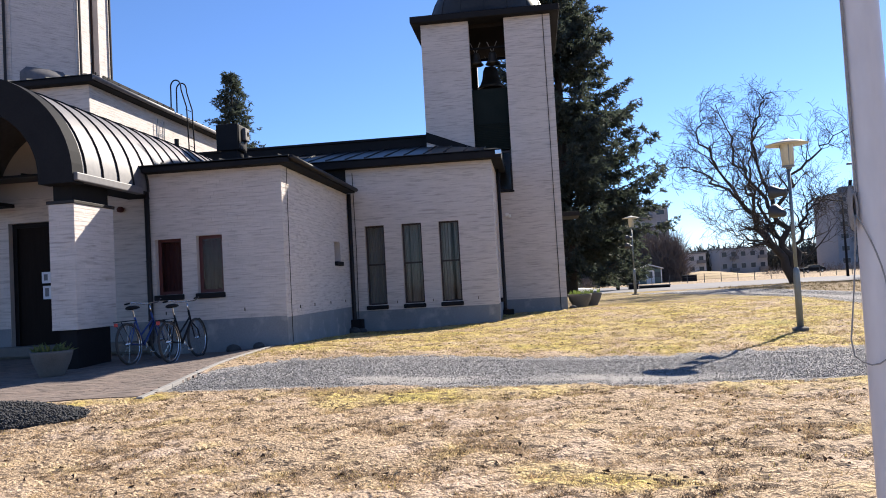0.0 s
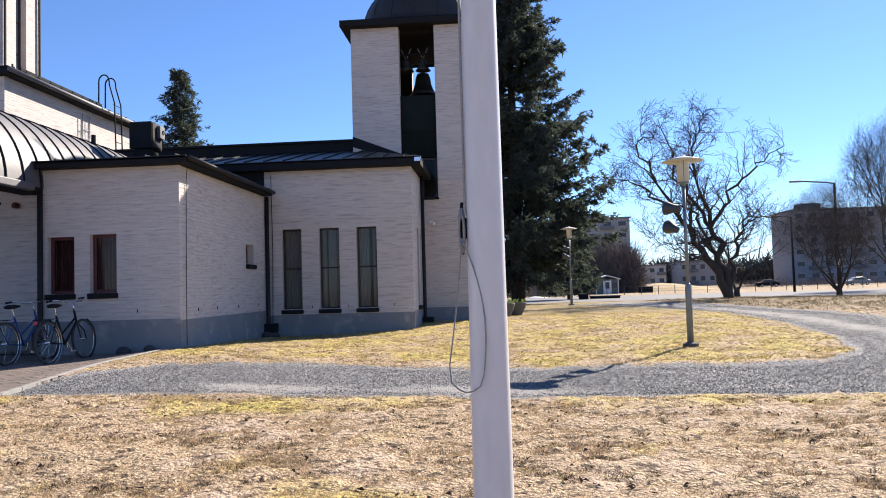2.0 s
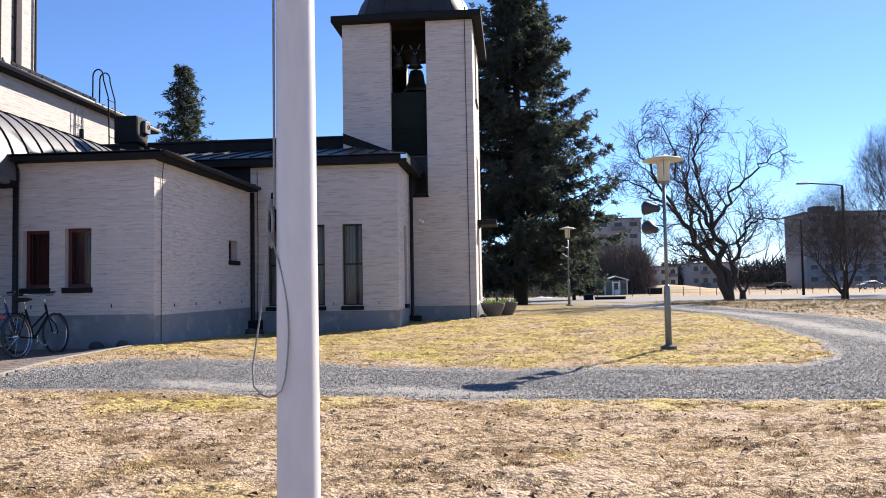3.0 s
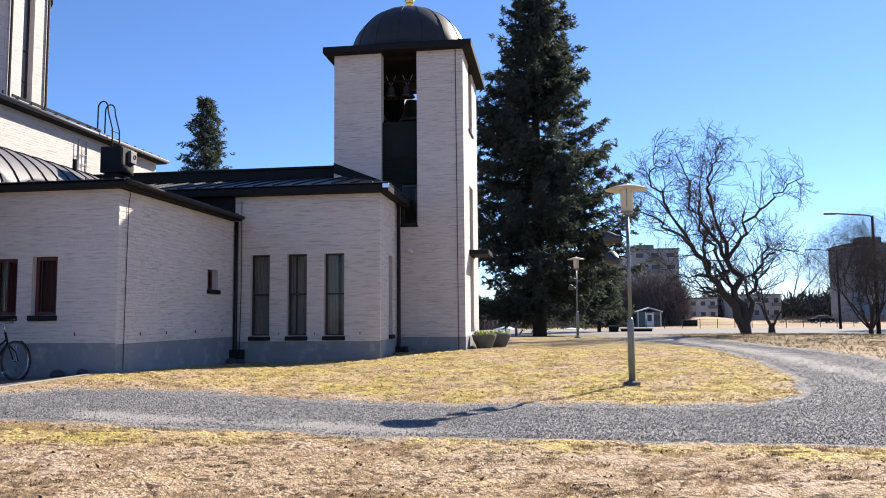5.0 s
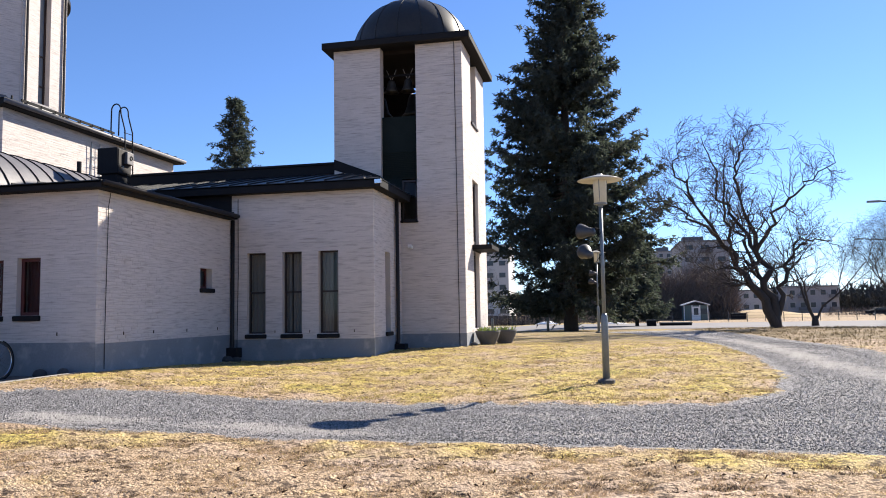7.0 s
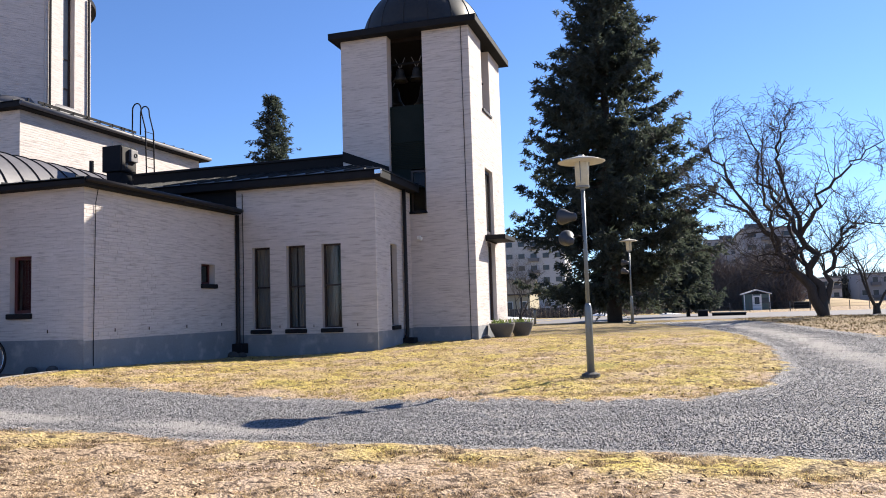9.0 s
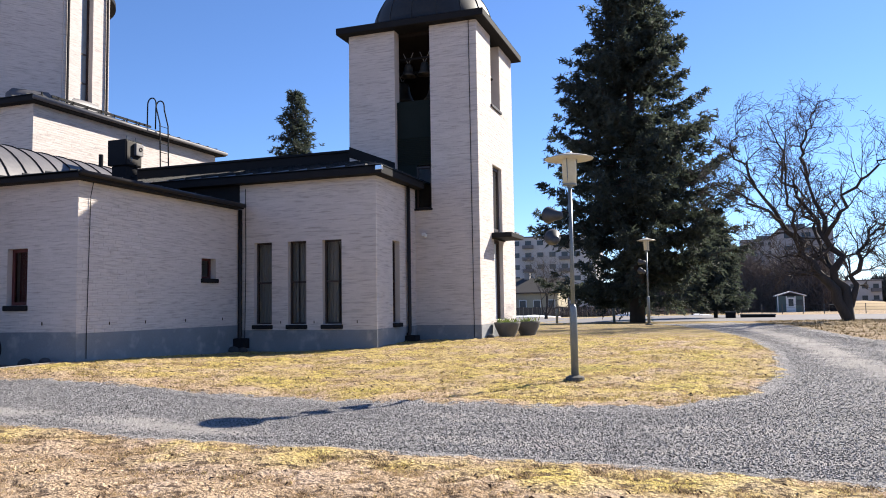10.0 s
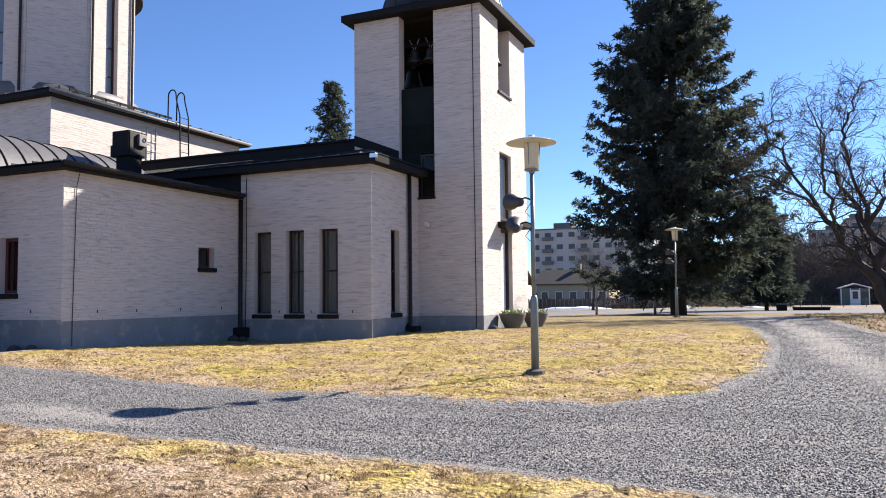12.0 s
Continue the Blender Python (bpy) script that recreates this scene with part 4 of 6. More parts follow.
seam_roof(nave, "roof", [(-28, NY - o, q), (NX + o, NY - o, q), (NX - 4, 23.2, q + 0.55), (-28, 23.2, q + 0.55)], (0, 1, 0.1), 0.6, M_ROOF)
part("roof", Mesh().box(-28, 23.2, q + 0.3, NX - 4, 29, q + 0.55), M_ROOF, nave)
part("snow_rail", Mesh().box(NX + 0.08, NY + 0.6, q + 0.12, NX + 0.12, 26.2, q + 0.20), M_BLACK, nave)
wl_ = part("wall_ladder", Mesh().tube([(NX + 0.10, 24.95, 5.4), (NX + 0.10, 24.95, 7.7)], 0.016, 6).tube([(NX + 0.10, 25.4, 5.4), (NX + 0.10, 25.4, 7.7)], 0.016, 6), M_STEEL, nave, "thin steel wall ladder")
for k in range(6):
    part("rung", Mesh().tube([(NX + 0.10, 24.95, 5.55 + 0.33 * k), (NX + 0.10, 25.4, 5.55 + 0.33 * k)], 0.011, 5), M_STEEL, wl_)
for k in range(8):
    part("rail_bracket", Mesh().box(NX + 0.08, NY + 0.2 + k * 0.62, q, NX + 0.12, NY + 0.24 + k * 0.62, q + 0.2), M_BLACK, nave)
# roof ladder with hooped ends
def hooped_rail(yy):
    """One ladder rail: up the wall, over the eave in a hoop and down to the roof."""
    pts = [(NX + 0.75, yy, 5.3), (NX + 0.68, yy, 8.30), (NX + 0.50, yy, 8.95)]
    pts += [(NX + 0.30 + 0.19 * math.cos(t), yy, 9.08 + 0.24 * math.sin(t)) for t in np.linspace(0.2, math.pi, 12)]
    return pts + [(NX + 0.10, yy, 8.25)]


lad = part("roof_ladder", Mesh().tube(hooped_rail(26.0), 0.025, 8).tube(hooped_rail(26.45), 0.025, 8), M_BLACK, nave, "black steel roof ladder with hooped ends", smooth=True)
for k in range(9):
    part("rung", Mesh().tube([(NX + 0.75 - 0.04 * k * 0.35, 26.0, 5.6 + 0.33 * k), (NX + 0.75 - 0.04 * k * 0.35, 26.45, 5.6 + 0.33 * k)], 0.014, 6), M_BLACK, lad)
# drum
DCX, DCY, DRR, DZ0, DZ1 = -18.65, 25.82, 3.05, NZ + 0.3, 14.0
drum = part("drum", Mesh().lathe([(DRR - 0.1, 0), (DRR - 0.1, DZ1 - DZ0)], (DCX, DCY, DZ0), 96), M_MORTAR, nave, "round whitewashed brick lantern drum")
part("drum_curb", Mesh().lathe([(DRR + 0.40, 0.0), (DRR + 0.40, 1.0), (DRR + 0.36, 1.22), (DRR + 0.1, 1.28)], (DCX, DCY, DZ0), 96), M_ROOF_WORN, nave, "dark sheet-metal curb round the drum", smooth=True)
for k in (0, 2, 3, 4):
    a = 2 * math.pi / 5 * k
    m = Matrix.Translation((DCX, DCY, 0)) @ Matrix.Rotation(a, 4, "Z")
    q0, q1 = m @ Vector((DRR + 0.30, -1.15, 0)), m @ Vector((DRR + 0.30, 1.15, 0))
    bay = brick_wall(nave, (q0.x, q0.y), (q1.x, q1.y), DZ0 + 0.45, DZ1, None, [(0.86, 1.44, DZ0 + 0.85, DZ1)], 0.5, "flat brick window bay of the drum", "window_bay")
    part("frame", Mesh().box(DRR + 0.02, -0.29, DZ0 + 0.85, DRR + 0.1, -0.22, DZ1, m).box(DRR + 0.02, 0.22, DZ0 + 0.85, DRR + 0.1, 0.29, DZ1, m).box(DRR + 0.03, -0.22, DZ0 + 1.95, DRR + 0.09, 0.22, DZ0 + 2.01, m).box(DRR + 0.03, -0.22, DZ0 + 3.1, DRR + 0.09, 0.22, DZ0 + 3.16, m), M_FRAME, bay)
    part("pane", Mesh().box(DRR + 0.04, -0.22, DZ0 + 0.85, DRR + 0.05, 0.22, DZ1, m), M_DRUMGLASS, bay)
    part("sloped_sill", Mesh().add([m @ Vector(c) for c in ((DRR + 0.05, -0.29, DZ0 + 0.98), (DRR + 0.05, 0.29, DZ0 + 0.98), (DRR + 0.33, 0.29, DZ0 + 0.60), (DRR + 0.33, -0.29, DZ0 + 0.60), (DRR + 0.33, 0.29, DZ0 + 0.5), (DRR + 0.33, -0.29, DZ0 + 0.5))], [(0, 3, 2, 1), (3, 5, 4, 2)]), M_ROOF_WORN, bay)
    for s_ in (-0.98, 0.98):
        part("drainpipe", Mesh().tube([m @ Vector((DRR + 0.37, s_, DZ1)), m @ Vector((DRR + 0.37, s_, DZ0 + 0.4))], 0.045, 8), M_PIPE, bay)
for k in (2, 3, 4):
    m0 = Matrix.Translation((DCX, DCY, 0)) @ Matrix.Rotation(2 * math.pi / 5 * k, 4, "Z")
    m1 = Matrix.Translation((DCX, DCY, 0)) @ Matrix.Rotation(2 * math.pi / 5 * (k + 1), 4, "Z")
    q0, q1 = m0 @ Vector((DRR + 0.26, 1.15, 0)), m1 @ Vector((DRR + 0.26, -1.15, 0))
    brick_wall(nave, (q0.x, q0.y), (q1.x, q1.y), DZ0 + 0.45, DZ1, None, (), 0.4, "chamfered brick face of the drum", "drum_face")
part("drum_eave", Mesh().lathe([(DRR + 0.1, 0), (DRR + 0.42, 0.04), (DRR + 0.42, 0.22), (DRR + 0.1, 0.3)], (DCX, DCY, DZ1), 64), M_BLACK, nave, smooth=False)
part("drum_dome", Mesh().lathe([((DRR + 0.2) * math.cos(t), 4.0 * math.sin(t)) for t in np.linspace(0, 1.5, 14)], (DCX, DCY, DZ1 + 0.25), 64), M_DOME, nave, "dark sheet-metal dome", smooth=True)
# boxy ventilation unit on the roof
vent = thing("roof_ventilator", "black sheet-metal ventilation unit standing on the roof", "ventilator")
part("base", Mesh().box(-7.99, 19.31, 4.30, -7.53, 19.79, 5.29), M_BLACK, vent, bevel=0.02)
casing = part("casing", Mesh().box(-8.07, 19.24, 5.29, -7.47, 19.86, 5.99), M_BLACK, vent, bevel=0.02)
part("hatch", Mesh().box(-7.468, 19.28, 5.33, -7.452, 19.82, 5.95), M_PIPE, casing, bevel=0.006)
cowl = part("cowl", Mesh().box(-7.452, 19.52, 5.58, -7.36, 19.80, 5.91), M_ROOF_WORN, casing, "small bare metal cowl", bevel=0.012)
part("outlet", Mesh().torus((-7.355, 19.69, 5.76), (1, 0, 0), 0.05, 0.012, 16, 6), M_BLACK, cowl)
part("handle", Mesh().tube([(-7.45, 19.40, 5.40), (-7.40, 19.40, 5.40), (-7.40, 19.40, 5.50), (-7.45, 19.40, 5.50)], 0.010, 6), M_STEEL, casing)
part("cable", Mesh().tube([(-7.45, 19.62, 5.36), (-7.42, 19.66, 5.10), (-7.43, 19.55, 4.98), (-7.52, 19.50, 5.02)], 0.012, 6), M_BLACK, vent, smooth=True)

# ---- porch with barrel canopy ----
porch = thing("church_porch", "church porch with barrel-vaulted metal canopy on brick piers", "porch")
PX, PR, PY0, PZ = -9.89, 2.03, 12.47, 3.68
P0, P1 = (-15.5, 15.9), (WL, 15.9)
d_hole = [(15.5 - 11.6, 15.5 - 10.1, 0.5, 3.35)]
brick_wall(porch, P0, P1, G0, 3.95, 1.0, d_hole)
tym = [(PX + (PR - 0.1) * math.cos(t), PZ + 0.05 + (PR - 0.1) * math.sin(t)) for t in np.linspace(0, math.pi, 25)]
part("tympanum", Mesh().add([(a, 15.88, max(b, 3.9)) for a, b in tym] + [(a, 16.1, max(b, 3.9)) for a, b in tym], [tuple(range(25)), tuple(range(49, 24, -1))]), M_MORTAR, porch, "whitewashed wall under the vault")
part("wall", wall_mesh((WL - 0.02, 15.9), (WL - 0.02, WY + 0.36), G0, 4.1, 0.1), M_MORTAR, porch)
mp = in_wall(P0, P1, 0.18)
pd = part("door", Mesh().box(*(d_hole[0][0] + 0.1, 0, 0.5), *(d_hole[0][1] - 0.1, 0.06, 3.25), mp), M_DARKWOOD, porch, "black-stained wooden entrance door")
part("door_frame", Mesh().box(d_hole[0][0], -0.05, 0.5, d_hole[0][0] + 0.1, 0.1, 3.35, mp).box(d_hole[0][1] - 0.1, -0.05, 0.5, d_hole[0][1], 0.1, 3.35, mp).box(d_hole[0][0] + 0.1, -0.05, 3.25, d_hole[0][1] - 0.1, 0.1, 3.35, mp), M_BLACK, porch)
part("wall_lamp", Mesh().lathe([(0.02, 0), (0.075, 0.02), (0.08, 0.08), (0.05, 0.12), (0.01, 0.13)], (-8.87, 15.80, 3.42), 14), M_FRAME_RED, porch, "small dark red wall lamp", smooth=True)
part("notice_board", Mesh().box(-12.35, 15.83, 1.25, -11.95, 15.885, 1.85), M_BLACK, porch, "black wall-mounted letter box", bevel=0.01)
for z0, z1, u in ((1.98, 2.23, 4.55), (1.62, 1.92, 4.57)):
    nt = part("notice", Mesh().box(u, -0.012, z0, u + 0.34, -0.004, z1, mp), M_PAPER, pd, "white paper notice taped to the door")
    part("print_bar", Mesh().box(u + 0.05, -0.016, z0 + 0.06, u + 0.14, -0.012, z1 - 0.05, mp), M_INK, nt)
for x0 in (-8.54, -11.8):
    pier = part("pier", Mesh().box(x0, 12.8, 1.02, x0 + 0.48, 14.08, 3.28), M_MORTAR, porch, "whitewashed brick pier")
    pb = Mesh()
    for (a, b) in (((x0, 12.8), (x0 + 0.48, 12.8)), ((x0 + 0.48, 12.8), (x0 + 0.48, 14.08))):
        L = (Vector(b) - Vector(a)).length
        bm_ = brick_mesh(a, b, brick_layout(L, 1.02, 3.28, (), brick_rnd), brick_rnd)
        pb.add(bm_.v, bm_.f)
    part("brickwork", pb, M_BRICK, pier, kind="stuff")
    part("pier_base", Mesh().box(x0 + 0.08, 12.9, 0.15, x0 + 0.40, 13.98, 1.02), M_BLACK, porch, "recessed dark pier base")
    part("pier_cap", Mesh().box(x0 - 0.03, 12.77, 3.28, x0 + 0.51, 14.11, 3.34), M_PIPE, porch, bevel=0.008)
    part("pier_head", Mesh().box(x0 + 0.06, 12.86, 3.34, x0 + 0.42, 14.02, 3.70), M_BLACK, porch)


def arc(r, t):
    return (PX + r * math.cos(t), PZ + 0.05 + 0.94 * r * math.sin(t))


NS, Y1 = 28, 20.9
ts = np.linspace(0.0, math.pi, NS + 1)
vault = Mesh()
ys_v = [PY0, Y1]
vv = [(arc(r, t)[0], yy, arc(r, t)[1]) for r in (PR, PR - 0.08) for yy in ys_v for t in ts]
N1 = NS + 1
vf = []
for i in range(NS):
    vf.append((i, i + 1, N1 + i + 1, N1 + i)[::-1])
    vf.append((2 * N1 + i, 2 * N1 + i + 1, 3 * N1 + i + 1, 3 * N1 + i))
vault.add(vv, vf)
can = part("canopy", vault, M_ROOF_WORN, porch, "barrel vault of weathered standing-seam sheet metal", smooth=True)
y = PY0 + 0.42
while y < Y1:
    part("seam", Mesh().tube([(arc(PR + 0.012, t)[0], y, arc(PR + 0.012, t)[1]) for t in ts], 0.02, 5), M_BLACK, can)
    y += 0.55
front = Mesh()
rings = ((PR + 0.03, PY0 - 0.03), (PR - 0.62, PY0 - 0.03), (PR - 0.62, PY0 + 0.3), (PR + 0.03, PY0 + 0.3))
front.add([(arc(r, t)[0], yy, arc(r, t)[1]) for r, yy in rings for t in ts],
          [(k * N1 + i, k * N1 + i + 1, (k + 1) % 4 * N1 + i + 1, (k + 1) % 4 * N1 + i) for k in range(4) for i in range(NS)])
part("arch_fascia", front, M_BLACK, porch, "deep black arched front of the canopy")
for s in (1, -1):
    x0, x1 = sorted((PX + s * (PR - 0.62), PX + s * (PR + 0.03)))
    part("arch_foot", Mesh().box(x0, PY0 - 0.03, PZ - 0.08, x1, PY0 + 0.3, PZ + 0.05), M_BLACK, porch)
    x0, x1 = sorted((PX + s * (PR - 0.7), PX + s * (PR - 0.02)))
    part("canopy_beam", Mesh().box(x0, PY0 + 0.3, PZ - 0.02, x1, 15.6, PZ + 0.06), M_BLACK, porch)
    x0, x1 = sorted((PX + s * (PR - 0.06), PX + s * (PR + 0.10)))
    part("canopy_gutter", Mesh().box(x0, PY0 + 0.0, PZ - 0.05, x1, 14.75 if s > 0 else Y1, PZ + 0.10), M_ROOF_WORN, porch, "dark sheet-metal gutter edge", bevel=0.02)


# ---- flagpole ----
FPX, FPY = 1.352, 3.22
fz = gzf(FPX, FPY)
pole = thing("flagpole", "tall white painted flagpole with a grey halyard rope", "flagpole", at=(FPX, FPY, 0))
part("pole", Mesh().lathe([(0.078, fz - 0.3), (0.0765, fz + 0.4), (0.071, 1.7), (0.066, 3.2), (0.05, 7.0), (0.035, 9.5), (0.0, 9.52)], (0, 0, 0), 40), M_POLEPAINT, pole, smooth=True)
part("cap", Mesh().lathe([(0.02, 0), (0.07, 0.06), (0.05, 0.13), (0.0, 0.15)], (0, 0, 9.5), 16), M_GOLD, pole, smooth=True)
cl = part("cleat", Mesh().box(-0.085, -0.010, 1.66, -0.068, 0.010, 1.74).tube([(-0.088, 0, 1.60), (-0.093, 0, 1.65), (-0.093, 0, 1.75), (-0.086, 0, 1.80)], 0.007, 8), M_BLACK, pole, "small dark metal cleat", bevel=0.003)
coil = Mesh()
for k in range(5):
    coil.tube([(-0.090 + 0.010 * math.sin(a), -0.015 + 0.006 * (k - 2), 1.69 + (0.055 + 0.008 * k) * math.cos(a)) for a in np.linspace(0, 6.283, 17)], 0.005, 5)
part("rope_coil", coil, M_ROPE, cl, "rope turns wound on the cleat", smooth=True)
part("halyard", Mesh().tube([(-0.075, -0.02, 1.75), (-0.073, -0.02, 3.2), (-0.058, -0.01, 7.0), (-0.045, 0, 9.4)], 0.005, 6), M_ROPE, pole)
loop = []
for i in range(29):
    t = i / 28
    a = math.pi * t
    # hangs from the cleat, swings to the left and comes back over the face of the pole
    if t < 0.45:
        s = t / 0.45
        loop.append((-0.092 - 0.060 * s ** 1.3, -0.03 - 0.02 * s, 1.66 - 0.50 * s))
    elif t < 0.62:
        s = (t - 0.45) / 0.17
        loop.append((-0.152 + 0.127 * s, -0.05 - 0.035 * s, 1.16 - 0.075 * math.sin(math.pi * (0.12 + 0.70 * s))))
    else:
        s = (t - 0.62) / 0.38
        loop.append((-0.025 + 0.03 * math.sin(math.pi * s * 0.9) - 0.075 * s ** 2, -0.085 + 0.045 * s ** 2, 1.12 + 0.54 * s))
part("rope_loop", Mesh().tube(loop, 0.003, 7), M_ROPE, pole, "slack grey rope loop", smooth=True)


# ---- street lamps ----
def flood(name, parent, base, aim, s=1.0):
    m = Matrix.Translation(base) @ Vector(aim).to_track_quat("Z", "Y").to_matrix().to_4x4() @ Matrix.Scale(s, 4)
    hd = part(name, Mesh().lathe([(0.03, -0.20), (0.07, -0.17), (0.085, -0.06), (0.13, 0.06), (0.145, 0.13), (0.13, 0.135), (0.12, 0.08)], (0, 0, 0), 18, m), M_FLOOD, parent, "grey floodlight head on a bracket", smooth=True)
    part("lens", Mesh().lathe([(0.125, 0.10), (0.125, 0.105)], (0, 0, 0), 18, m), M_APTGLASS, hd)
    return hd


def street_lamp(x, y, top, group, turn=0.0):
    z = gzf(x, y)
    h = top - z
    lp = thing("street_lamp", "grey steel path lamp with disc shade and two floodlights", "lamp", group, (x, y, z))
    lp.rotation_euler = (0, 0, turn)
    part("base", Mesh().lathe([(0.155, -0.1), (0.15, 0.045), (0.11, 0.06), (0.08, 0.07)], (0, 0, 0), 12), M_PLANTER, lp, "low dark concrete foot", smooth=False)
    part("lower_tube", Mesh().lathe([(0.062, 0.0), (0.060, 1.08), (0.052, 1.16), (0.034, 1.20)], (0, 0, 0), 18), M_STEEL, lp, smooth=True)
    part("mast", Mesh().lathe([(0.034, 1.15), (0.032, h - 0.52)], (0, 0, 0), 14), M_STEEL, lp, smooth=True)
    ln = part("lantern", Mesh().lathe([(0.110, h - 0.47), (0.118, h - 0.06), (0.118, h - 0.02)], (0, 0, 0), 24), M_LAMPGLASS, lp, "yellowed opal lantern glass", smooth=True)
    part("collar", Mesh().lathe([(0.04, h - 0.535), (0.05, h - 0.50), (0.115, h - 0.49), (0.118, h - 0.465), (0.09, h - 0.455)], (0, 0, 0), 20), M_STEEL, ln)
    for k in range(3):
        a = 2.1 * k + 0.4
        part("strut", Mesh().tube([(0.10 * math.cos(a), 0.10 * math.sin(a), h - 0.48), (0.135 * math.cos(a), 0.135 * math.sin(a), h - 0.02)], 0.008, 5), M_STEEL, ln)
    part("disc_shade", Mesh().lathe([(0.39, h - 0.06), (0.395, h - 0.055), (0.30, h - 0.02), (0.10, h + 0.03), (0.05, h + 0.035), (0.05, h + 0.06), (0.0, h + 0.06)], (0, 0, 0), 36), M_LAMPDISC, lp, "pale flat disc shade", smooth=True)
    for zz, d in ((h - 0.97, (-0.80, 0.55, 0.12)), (h - 1.35, (-0.35, 0.90, 0.28))):
        br = part("bracket", Mesh().tube([(0, 0, zz + 0.02), (-0.10, -0.03, zz + 0.06), (-0.22, -0.05, zz + 0.03)], 0.013, 6).tube([(0, -0.02, zz + 0.0), (-0.10, -0.06, zz - 0.16), (-0.03, -0.04, zz - 0.24)], 0.006, 5), M_BLACK, lp)
        flood("floodlight", lp, (-0.27, -0.07, zz), d, 0.95)
    return lp


street_lamp(5.0, 15.34, 3.83, "path lamps")
street_lamp(4.65, 36.1, 4.05, "path lamps", 0.5)


def tall_lamp(x, y, h):
    z = gzf(x, y)
    tl = thing("road_lamp", "tall dark road lamp with a long outreach arm", "lamp", "road lamps", (x, y, z))
    part("mast", Mesh().tube([(0, 0, -0.1), (0, 0, 2), (0, 0, h)], [0.14, 0.12, 0.08], 10), M_BLACK, tl, smooth=True)
    part("arm", Mesh().tube([(0, 0, h - 0.05), (-0.4, 0, h + 0.05), (-2.2, 0, h + 0.2)], 0.045, 8), M_BLACK, tl)
    part("head", Mesh().box(-2.9, -0.13, h + 0.13, -2.1, 0.13, h + 0.26), M_STEEL, tl, bevel=0.04)


tall_lamp(23.9, 53.0, 7.6)
tall_lamp(31.0, 80.0, 7.6)


# ---- bicycles ----
def bicycle(rear, front, label, paint, basket_red, lean):
    bx, by = rear
    z = gzf(*rear) + 0.015
    d = Vector((front[0] - bx, front[1] - by, 0))
    wb = d.length
    yaw = math.atan2(d.y, d.x)
    bk = thing("bicycle", label, "bicycle", "bicycles by the porch")
    bk.matrix_world = pose(bx, by, z, 0, 0, math.degrees(yaw)) @ pose(0, 0, 0, lean, 0, 0) @ Matrix.Scale(1.05, 4)
    R = 0.345
    for x, nm in ((0, "rear_wheel"), (wb, "front_wheel")):
        wl = part(nm, Mesh().torus((x, 0, R), (0, 1, 0), R - 0.02, 0.011, 36, 6), M_CHROME, bk, "spoked bicycle wheel", smooth=True)
        part("tyre", Mesh().torus((x, 0, R), (0, 1, 0), R, 0.023, 36, 8), M_RUBBER, wl, smooth=True)
        sp = Mesh()
        for k in range(18):
            a = 2 * math.pi * k / 18
            sp.tube([(x, 0.025 * (-1) ** k, R), (x + (R - 0.03) * math.cos(a), 0, R + (R - 0.03) * math.sin(a))], 0.0018, 3)
        part("spokes", sp, M_CHROME, wl)
        part("hub", Mesh().tube([(x, -0.045, R), (x, 0.045, R)], 0.024, 10), M_CHROME, wl)
        part("mudguard", Mesh().torus((x, 0, R), (0, 1, 0), R + 0.035, 0.014, 20, 5, -0.4, 2.4), M_CHROME if x == 0 else M_BLACK, bk)
    bb, seat, head, hd2 = (0.46, 0, 0.29), (0.27, 0, 0.80), (wb - 0.24, 0, 0.86), (wb - 0.19, 0, 0.66)
    fr = Mesh().tube([bb, seat], 0.017, 8).tube([bb, hd2], 0.021, 8).tube([(0.40, 0, 0.47), (wb - 0.21, 0, 0.74)], 0.017, 8).tube([head, hd2], 0.02, 8)
    fr.tube([(0, 0.05, R), bb], 0.011, 6).tube([(0, -0.05, R), bb], 0.011, 6).tube([(0, 0.05, R), (0.29, 0, 0.74)], 0.009, 6).tube([(0, -0.05, R), (0.29, 0, 0.74)], 0.009, 6)
    part("frame", fr, paint, bk, smooth=True)
    part("fork", Mesh().tube([hd2, (wb - 0.05, 0.05, 0.5), (wb, 0.05, R)], 0.012, 6).tube([hd2, (wb - 0.05, -0.05, 0.5), (wb, -0.05, R)], 0.012, 6), paint, bk, smooth=True)
    part("seat_post", Mesh().tube([seat, (0.24, 0, 0.93)], 0.013, 8), M_CHROME, bk)
    sd = Mesh().lathe([(0.0, 0.0), (0.7, 0.02), (1.0, 0.35), (0.9, 0.75), (0.5, 1.0), (0.0, 1.02)], (0, 0, 0), 16, pose(0.22, 0, 0.93) @ Matrix.Diagonal((0.14, 0.10, 0.07, 1)))
    sd.lathe([(0.0, 0.0), (0.8, 0.1), (1.0, 0.5), (0.6, 0.95), (0.0, 1.0)], (0, 0, 0), 12, pose(0.36, 0, 0.945) @ Matrix.Diagonal((0.10, 0.035, 0.045, 1)))
    part("saddle", sd, M_BLACK, bk, "black padded saddle", smooth=True)
    part("handlebar", Mesh().tube([(head[0], 0, 0.85), (head[0] - 0.02, 0, 1.0)], 0.014, 8).tube([(wb - 0.52, 0.30, 1.06), (wb - 0.34, 0.28, 1.08), (wb - 0.22, 0.14, 1.03), (wb - 0.22, -0.14, 1.03), (wb - 0.34, -0.28, 1.08), (wb - 0.52, -0.30, 1.06)], 0.011, 8), M_CHROME, bk, "swept steel handlebar", smooth=True)
